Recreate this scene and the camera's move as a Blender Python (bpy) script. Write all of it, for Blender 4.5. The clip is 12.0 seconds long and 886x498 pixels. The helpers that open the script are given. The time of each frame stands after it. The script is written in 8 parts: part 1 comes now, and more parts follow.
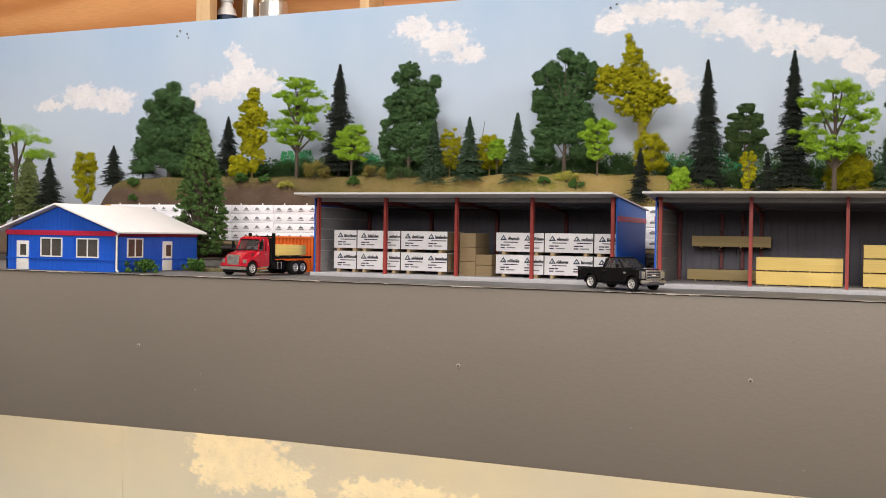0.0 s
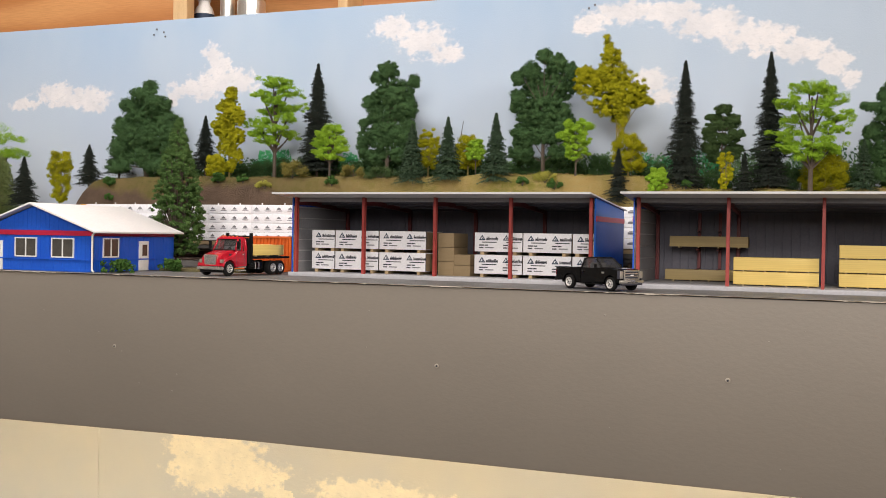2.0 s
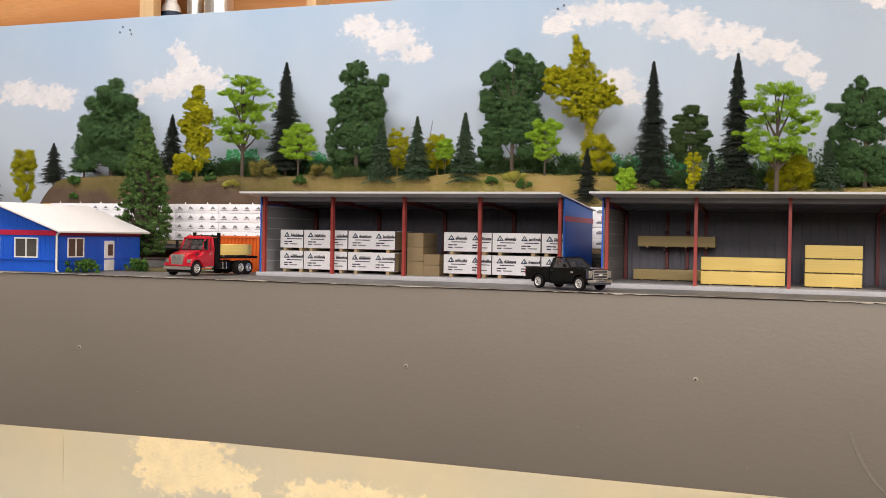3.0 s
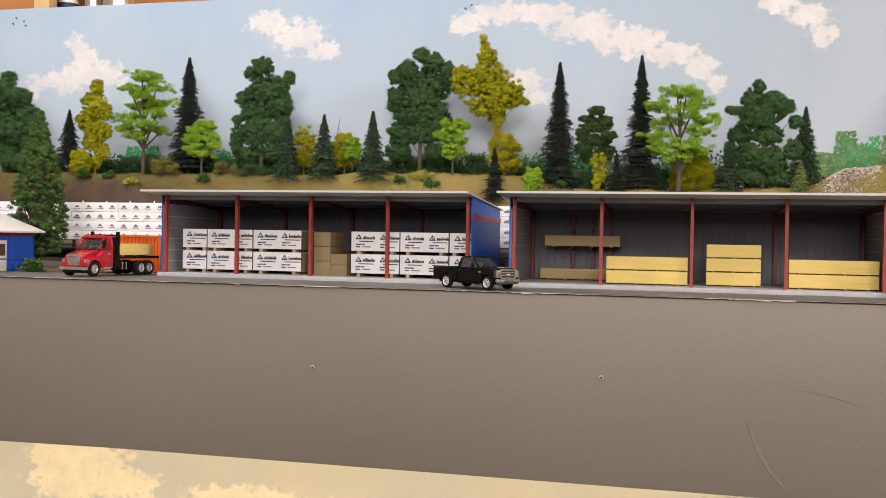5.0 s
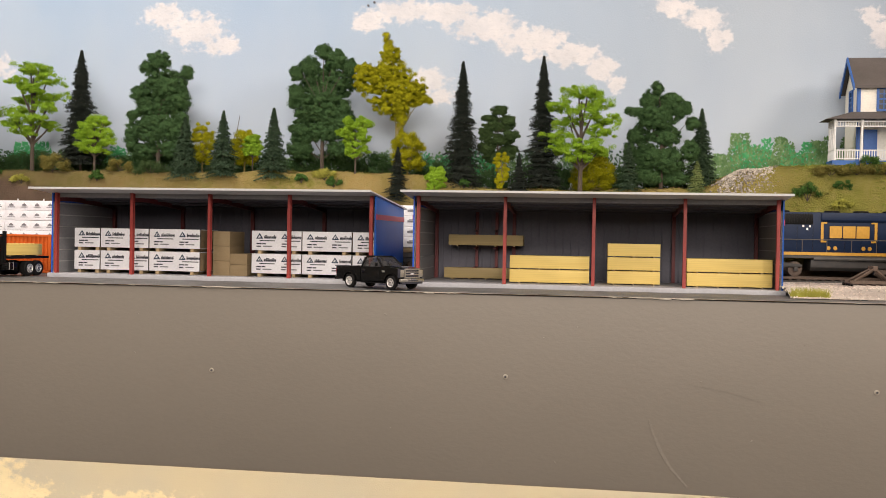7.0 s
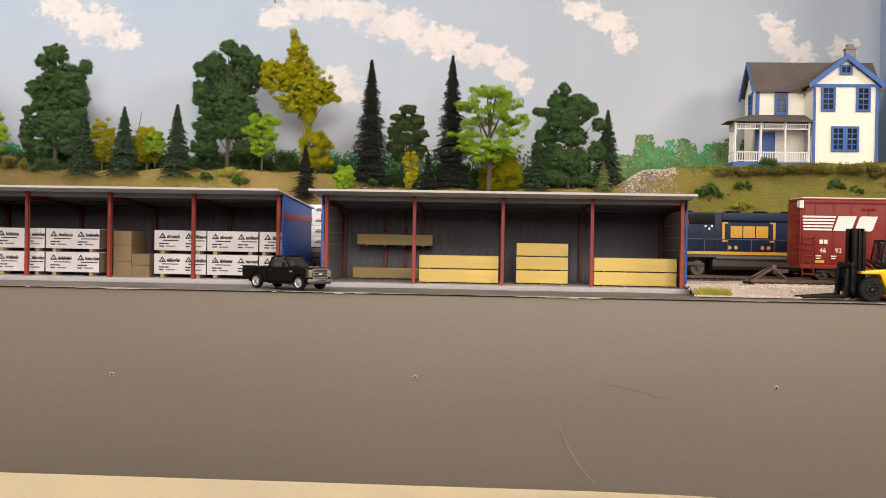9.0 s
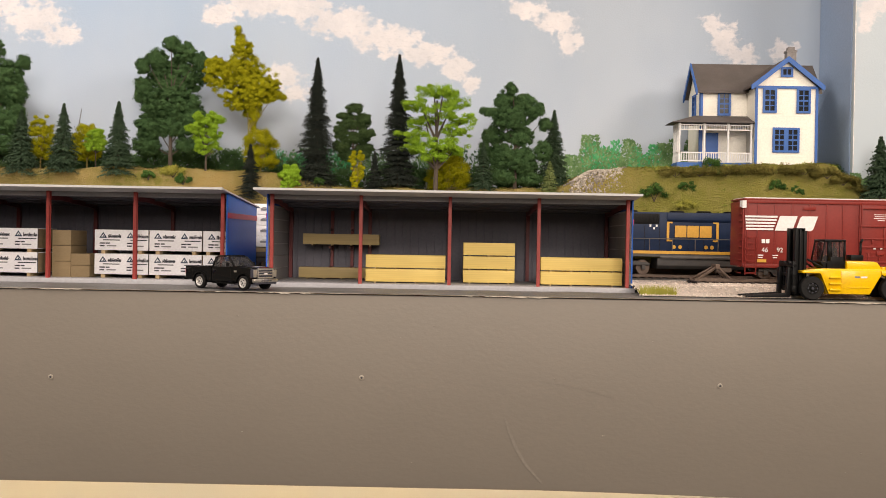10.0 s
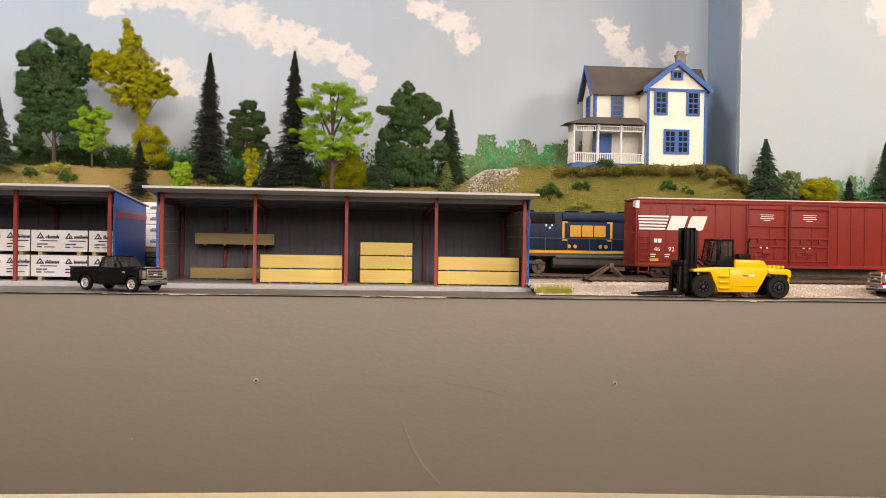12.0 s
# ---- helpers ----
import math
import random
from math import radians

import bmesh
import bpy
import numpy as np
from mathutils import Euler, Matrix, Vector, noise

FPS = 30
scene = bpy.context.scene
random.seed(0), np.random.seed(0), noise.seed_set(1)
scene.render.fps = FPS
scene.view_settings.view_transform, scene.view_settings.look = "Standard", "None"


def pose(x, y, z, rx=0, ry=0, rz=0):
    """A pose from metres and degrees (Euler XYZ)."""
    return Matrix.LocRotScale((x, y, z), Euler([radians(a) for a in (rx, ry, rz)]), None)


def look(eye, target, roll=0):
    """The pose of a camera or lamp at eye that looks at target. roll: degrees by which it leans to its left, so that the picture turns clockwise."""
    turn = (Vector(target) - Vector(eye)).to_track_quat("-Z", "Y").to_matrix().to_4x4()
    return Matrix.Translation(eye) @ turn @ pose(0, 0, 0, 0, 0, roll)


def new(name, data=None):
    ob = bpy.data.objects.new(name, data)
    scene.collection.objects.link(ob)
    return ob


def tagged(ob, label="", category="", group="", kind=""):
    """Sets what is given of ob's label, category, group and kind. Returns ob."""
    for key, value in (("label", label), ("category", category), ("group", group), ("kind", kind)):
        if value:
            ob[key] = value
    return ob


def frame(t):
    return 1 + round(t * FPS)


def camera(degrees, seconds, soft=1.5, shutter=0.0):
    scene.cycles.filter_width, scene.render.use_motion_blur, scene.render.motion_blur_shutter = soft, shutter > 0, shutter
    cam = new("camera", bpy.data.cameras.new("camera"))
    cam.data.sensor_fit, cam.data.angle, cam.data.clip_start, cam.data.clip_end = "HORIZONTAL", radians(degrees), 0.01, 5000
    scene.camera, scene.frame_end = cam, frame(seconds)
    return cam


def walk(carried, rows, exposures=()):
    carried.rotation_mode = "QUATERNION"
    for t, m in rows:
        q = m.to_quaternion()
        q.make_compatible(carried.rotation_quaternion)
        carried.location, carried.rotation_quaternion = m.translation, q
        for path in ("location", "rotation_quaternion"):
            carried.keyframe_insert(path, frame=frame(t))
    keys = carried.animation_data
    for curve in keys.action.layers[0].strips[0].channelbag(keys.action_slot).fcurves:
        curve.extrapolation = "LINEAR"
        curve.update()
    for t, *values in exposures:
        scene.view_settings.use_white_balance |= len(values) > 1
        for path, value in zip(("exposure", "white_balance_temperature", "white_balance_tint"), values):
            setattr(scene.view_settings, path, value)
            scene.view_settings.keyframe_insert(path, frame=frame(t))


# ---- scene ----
cam = camera(47.3, 12.0, soft=0.9)
# seconds, eye in metres, yaw, pitch, roll in degrees: a hand-held phone panning from left to right
ROWS = [
    (0.0, 0.0030, -0.0073, 0.0340, 22.482, -0.770, -0.930),
    (0.5, 0.0030, -0.0070, 0.0339, 22.268, -0.760, -0.948),
    (1.0, 0.0029, -0.0067, 0.0338, 22.021, -0.748, -0.965),
    (1.5, 0.0027, -0.0064, 0.0337, 21.713, -0.735, -0.972),
    (2.0, 0.0024, -0.0061, 0.0336, 21.258, -0.722, -0.980),
    (2.5, 0.0021, -0.0055, 0.0336, 20.537, -0.715, -1.000),
    (3.0, 0.0018, -0.0046, 0.0335, 19.511, -0.700, -1.008),
    (5.0, 0.0005, 0.0006, 0.0335, 14.314, -0.640, -1.022),
    (5.5, -0.0002, 0.0021, 0.0336, 12.941, -0.636, -1.020),
    (6.0, -0.0010, 0.0036, 0.0336, 11.516, -0.630, -1.016),
    (6.5, -0.0015, 0.0049, 0.0335, 10.126, -0.606, -1.012),
    (7.0, -0.0019, 0.0063, 0.0334, 8.764, -0.580, -1.008),
    (9.0, -0.0033, 0.0109, 0.0331, 3.555, -0.490, -0.988),
    (9.5, -0.0035, 0.0123, 0.0331, 2.098, -0.480, -0.987),
    (10.0, -0.0035, 0.0139, 0.0330, 0.542, -0.458, -0.985),
    (10.5, -0.0036, 0.0158, 0.0330, -1.097, -0.420, -0.980),
    (11.0, -0.0038, 0.0175, 0.0330, -2.632, -0.415, -0.965),
    (11.5, -0.0040, 0.0189, 0.0330, -4.072, -0.392, -0.948),
    (12.0, -0.0040, 0.0199, 0.0329, -5.333, -0.375, -0.928),
]
walk(cam, [(t, pose(x, y, z, 90 + pitch, roll, yaw)) for t, x, y, z, yaw, pitch, roll in ROWS],
     [(0.0, 0.0, 6600, 12.5), (3.0, 0.0, 6650, 13.0), (6.0, 0.0, 6850, 14.0), (9.0, 0.0, 7150, 15.5), (12.0, 0.0, 7350, 16.8)])

# ---- light: two ceiling fittings over the aisle, a warm strip on the lower deck, a dim room, an added far fill ----
world = bpy.data.worlds.new("room_air")
scene.world = world
world.use_nodes = True
world.node_tree.nodes["Background"].inputs[0].default_value = (1.0, 0.97, 0.93, 1)
world.node_tree.nodes["Background"].inputs[1].default_value = 0.05


def area_lamp(name, eye, target, sx, sy, watts, colour):
    data = bpy.data.lights.new(name, "AREA")
    data.shape, data.size, data.size_y, data.energy, data.color = "RECTANGLE", sx, sy, watts, colour
    ob = new(name, data)
    ob.matrix_world = look(eye, target)
    return ob


area_lamp("ceiling_lamp", (-0.72, 0.34, 0.86), (-0.38, 0.90, 0.05), 0.7, 0.18, 9.0, (1.0, 0.98, 0.95))
area_lamp("ceiling_lamp", (1.20, 0.12, 0.72), (0.05, 0.85, 0.03), 0.5, 0.18, 12.0, (1.0, 0.90, 0.80))
area_lamp("aisle_lamp", (0.28, -1.2, 0.75), (0.1, 0.7, 0.0), 1.2, 0.3, 20.0, (1.0, 0.95, 0.88))
# unseen fill, added to brighten roof undersides and shed fronts
area_lamp("far_fill_lamp", (0.25, -2.0, 0.55), (0.0, 0.7, 0.0), 1.6, 0.4, 16.0, (1.0, 0.96, 0.90))
area_lamp("lower_deck_lamp", (-0.3, 0.68, -0.13), (-0.3, 0.95, -0.35), 1.6, 0.02, 3.2, (1.0, 0.84, 0.60))

# ---- materials ----
def shader(name):
    m = bpy.data.materials.new(name)
    m.use_nodes = True
    t = m.node_tree
    return m, t, t.nodes["Principled BSDF"]


def mixed(t, fac, a, b):
    n = t.nodes.new("ShaderNodeMix")
    n.data_type = "RGBA"
    if isinstance(fac, float):
        n.inputs[0].default_value = fac
    else:
        t.links.new(fac, n.inputs[0])
    for i, c in ((6, a), (7, b)):
        if isinstance(c, tuple):
            n.inputs[i].default_value = (*c, 1)
        else:
            t.links.new(c, n.inputs[i])
    return n.outputs[2]


def coords(t, stretch=(1, 1, 1)):
    c = t.nodes.new("ShaderNodeTexCoord")
    m = t.nodes.new("ShaderNodeMapping")
    m.inputs["Scale"].default_value = stretch
    t.links.new(c.outputs["Object"], m.inputs["Vector"])
    return m.outputs[0]


def noisy(t, vec, scale, detail=4.0, rough=0.6, lo=0.35, hi=0.65):
    n = t.nodes.new("ShaderNodeTexNoise")
    n.inputs["Scale"].default_value, n.inputs["Detail"].default_value, n.inputs["Roughness"].default_value = scale, detail, rough
    t.links.new(vec, n.inputs["Vector"])
    r = t.nodes.new("ShaderNodeMapRange")
    r.inputs[1].default_value, r.inputs[2].default_value = lo, hi
    t.links.new(n.outputs["Fac"], r.inputs[0])
    return r.outputs[0]


def bumped(t, bsdf, height, strength, distance):
    b = t.nodes.new("ShaderNodeBump")
    b.inputs["Strength"].default_value, b.inputs["Distance"].default_value = strength, distance
    t.links.new(height, b.inputs["Height"])
    t.links.new(b.outputs[0], bsdf.inputs["Normal"])


def mat(name, c1, c2=None, rough=0.5, metal=0.0, fine=600.0, coarse=40.0, bump=0.15, depth=0.0004, stretch=(1, 1, 1), spread=0.0, spec=0.4, grain=0.35):
    """Two-scale procedural surface: coarse patches between c1 and c2, fine grain in the relief, shade spread from piece to piece."""
    m, t, b = shader(name)
    c2 = c2 or tuple(v * 0.8 for v in c1)
    vec = coords(t, stretch)
    big, small = noisy(t, vec, coarse), noisy(t, vec, fine, 3.0)
    col = mixed(t, big, c1, c2)
    g = t.nodes.new("ShaderNodeMath")
    g.operation = "MULTIPLY"
    t.links.new(small, g.inputs[0])
    g.inputs[1].default_value = grain
    col = mixed(t, g.outputs[0], col, tuple(v * 0.72 for v in c2))
    if spread:
        o = t.nodes.new("ShaderNodeNewGeometry")
        h = t.nodes.new("ShaderNodeHueSaturation")
        r = t.nodes.new("ShaderNodeMapRange")
        r.inputs[3].default_value, r.inputs[4].default_value = 1 - spread, 1 + spread
        t.links.new(o.outputs["Random Per Island"], r.inputs[0])
        t.links.new(r.outputs[0], h.inputs["Value"])
        t.links.new(col, h.inputs["Color"])
        col = h.outputs[0]
    t.links.new(col, b.inputs["Base Color"])
    b.inputs["Roughness"].default_value, b.inputs["Metallic"].default_value = rough, metal
    b.inputs["Specular IOR Level"].default_value = spec
    if bump:
        bumped(t, b, small, bump, depth)
    return m


def lumber_mat(name, c1, c2):
    """Sawn boards seen as a stack: fine straight lines along the length, wavering tone."""
    m, t, b = shader(name)
    vec = coords(t, (0.25, 1, 9))
    w = t.nodes.new("ShaderNodeTexWave")
    w.wave_type, w.bands_direction = "BANDS", "Z"
    w.inputs["Scale"].default_value, w.inputs["Distortion"].default_value, w.inputs["Detail"].default_value = 240, 0.6, 1.0
    t.links.new(coords(t), w.inputs["Vector"])
    r = t.nodes.new("ShaderNodeMapRange")
    r.inputs[1].default_value, r.inputs[2].default_value, r.inputs[4].default_value = 0.0, 0.35, 0.6
    r.inputs[3].default_value = 1.0
    r.inputs[4].default_value = 0.0
    t.links.new(w.outputs["Fac"], r.inputs[0])
    s = t.nodes.new("ShaderNodeMath")
    s.operation = "MULTIPLY"
    s.inputs[1].default_value = 0.10
    t.links.new(r.outputs[0], s.inputs[0])
    col = mixed(t, noisy(t, vec, 60), c1, c2)
    col = mixed(t, s.outputs[0], col, tuple(v * 0.5 for v in c2))
    t.links.new(col, b.inputs["Base Color"])
    b.inputs["Roughness"].default_value = 0.6
    bumped(t, b, w.outputs["Fac"], 0.15, 0.0001)
    return m


def sky_colour(t):
    """Blue above, paling towards the foot, with faint blotches."""
    c = t.nodes.new("ShaderNodeTexCoord")
    s = t.nodes.new("ShaderNodeSeparateXYZ")
    t.links.new(c.outputs["Object"], s.inputs[0])
    r = t.nodes.new("ShaderNodeMapRange")
    r.inputs[1].default_value, r.inputs[2].default_value = 0.08, 0.27
    t.links.new(s.outputs["Z"], r.inputs[0])
    col = mixed(t, r.outputs[0], (0.482, 0.540, 0.626), (0.320, 0.427, 0.570))
    # upper right greyed and darkened: weaker light there put into the paint
    e = t.nodes.new("ShaderNodeMapRange")
    e.inputs[1].default_value, e.inputs[2].default_value, e.inputs[4].default_value = -0.15, 0.12, 0.75
    t.links.new(s.outputs["X"], e.inputs[0])
    f = t.nodes.new("ShaderNodeMath")
    f.operation = "MULTIPLY"
    t.links.new(e.outputs[0], f.inputs[0])
    t.links.new(r.outputs[0], f.inputs[1])
    col = mixed(t, f.outputs[0], col, (0.305, 0.355, 0.42))
    k = t.nodes.new("ShaderNodeMath")
    k.operation = "MULTIPLY"
    k.inputs[1].default_value = 0.30
    t.links.new(noisy(t, coords(t, (1, 1, 0.5)), 9, 3), k.inputs[0])
    return mixed(t, k.outputs[0], col, (0.50, 0.555, 0.603))


def east_colour(t):
    return mixed(t, noisy(t, coords(t, (1, 1, 0.5)), 7, 3), (0.422, 0.505, 0.570), (0.450, 0.522, 0.572))


def lower_colour(t):
    return mixed(t, noisy(t, coords(t), 6), (0.60, 0.57, 0.47), (0.53, 0.53, 0.49))


def board_paint(name, colour):
    """Hand-painted board with a roller texture."""
    m, t, b = shader(name)
    t.links.new(colour(t), b.inputs["Base Color"])
    b.inputs["Roughness"].default_value = 0.62
    b.inputs["Specular IOR Level"].default_value = 0.3
    bumped(t, b, noisy(t, coords(t), 700, 2), 0.12, 0.0004)
    return m


def sponge_paint(name, c1, c2, under, lo=0.46, hi=0.98):
    """Thin paint scumbled over the board's colour: its cover, stored in the mesh, thins out raggedly towards the edge."""
    m, t, b = shader(name)
    vec = coords(t)
    col = mixed(t, noisy(t, vec, 40, 5), c1, c2)
    col = mixed(t, noisy(t, coords(t, (1, 1, 2.2)), 190, 4, 0.6, 0.55, 0.8), col, tuple(0.88 * v for v in c2))
    b.inputs["Roughness"].default_value = 0.64
    b.inputs["Specular IOR Level"].default_value = 0.3
    at = t.nodes.new("ShaderNodeAttribute")
    at.attribute_name = "cover"
    ad = t.nodes.new("ShaderNodeMath")
    ad.operation = "MULTIPLY_ADD"
    ad.inputs[1].default_value = 0.95
    t.links.new(noisy(t, coords(t, (1, 1, 1.3)), 95, 6, 0.62, 0.28, 0.72), ad.inputs[0])
    t.links.new(at.outputs["Fac"], ad.inputs[2])
    r = t.nodes.new("ShaderNodeMapRange")
    r.interpolation_type = "SMOOTHSTEP"
    r.inputs[1].default_value, r.inputs[2].default_value, r.inputs[4].default_value = lo, hi, 0.93
    t.links.new(ad.outputs[0], r.inputs[0])
    t.links.new(mixed(t, r.outputs[0], under(t), col), b.inputs["Base Color"])
    bumped(t, b, noisy(t, vec, 260, 4), 0.2, 0.0005)
    return m


def tinted_glass(name, colour, alpha):
    m, t, b = shader(name)
    b.inputs["Base Color"].default_value = (*colour, 1)
    b.inputs["Roughness"].default_value = 0.06
    b.inputs["Specular IOR Level"].default_value = 0.6
    b.inputs["Alpha"].default_value = alpha
    return m


def plywood_mat(name, c1, c2):
    m, t, b = shader(name)
    vec = coords(t, (0.35, 1, 1.6))
    w = t.nodes.new("ShaderNodeTexWave")
    w.wave_type, w.bands_direction = "BANDS", "Z"
    w.inputs["Scale"].default_value, w.inputs["Distortion"].default_value, w.inputs["Detail"].default_value = 4.0, 9.0, 3.0
    w.inputs["Detail Scale"].default_value = 1.2
    t.links.new(vec, w.inputs["Vector"])
    col = mixed(t, w.outputs["Fac"], c1, c2)
    g = t.nodes.new("ShaderNodeMath")
    g.operation = "MULTIPLY"
    g.inputs[1].default_value = 0.4
    t.links.new(noisy(t, coords(t, (4, 40, 120)), 12), g.inputs[0])
    col = mixed(t, g.outputs[0], col, tuple(v * 0.7 for v in c2))
    t.links.new(col, b.inputs["Base Color"])
    b.inputs["Roughness"].default_value = 0.55
    return m


def leaf_mat(name, c1, c2, gloss=0.85):
    m, t, b = shader(name)
    g = t.nodes.new("ShaderNodeNewGeometry")
    sp = t.nodes.new("ShaderNodeMapRange")
    sp.inputs[3].default_value, sp.inputs[4].default_value = 0.18, 0.82
    t.links.new(g.outputs["Random Per Island"], sp.inputs[0])
    col = mixed(t, sp.outputs[0], c1, c2)
    k = t.nodes.new("ShaderNodeMath")
    k.operation = "MULTIPLY"
    k.inputs[1].default_value = 0.5
    t.links.new(noisy(t, coords(t), 90, 2), k.inputs[0])
    col = mixed(t, k.outputs[0], col, tuple(v * 0.55 for v in c1))
    t.links.new(col, b.inputs["Base Color"])
    b.inputs["Roughness"].default_value = gloss
    b.inputs["Specular IOR Level"].default_value = 0.12
    return m


def coated(m, weight=0.7, gloss=0.05):
    b = m.node_tree.nodes["Principled BSDF"]
    b.inputs["Coat Weight"].default_value, b.inputs["Coat Roughness"].default_value = weight, gloss
    return m


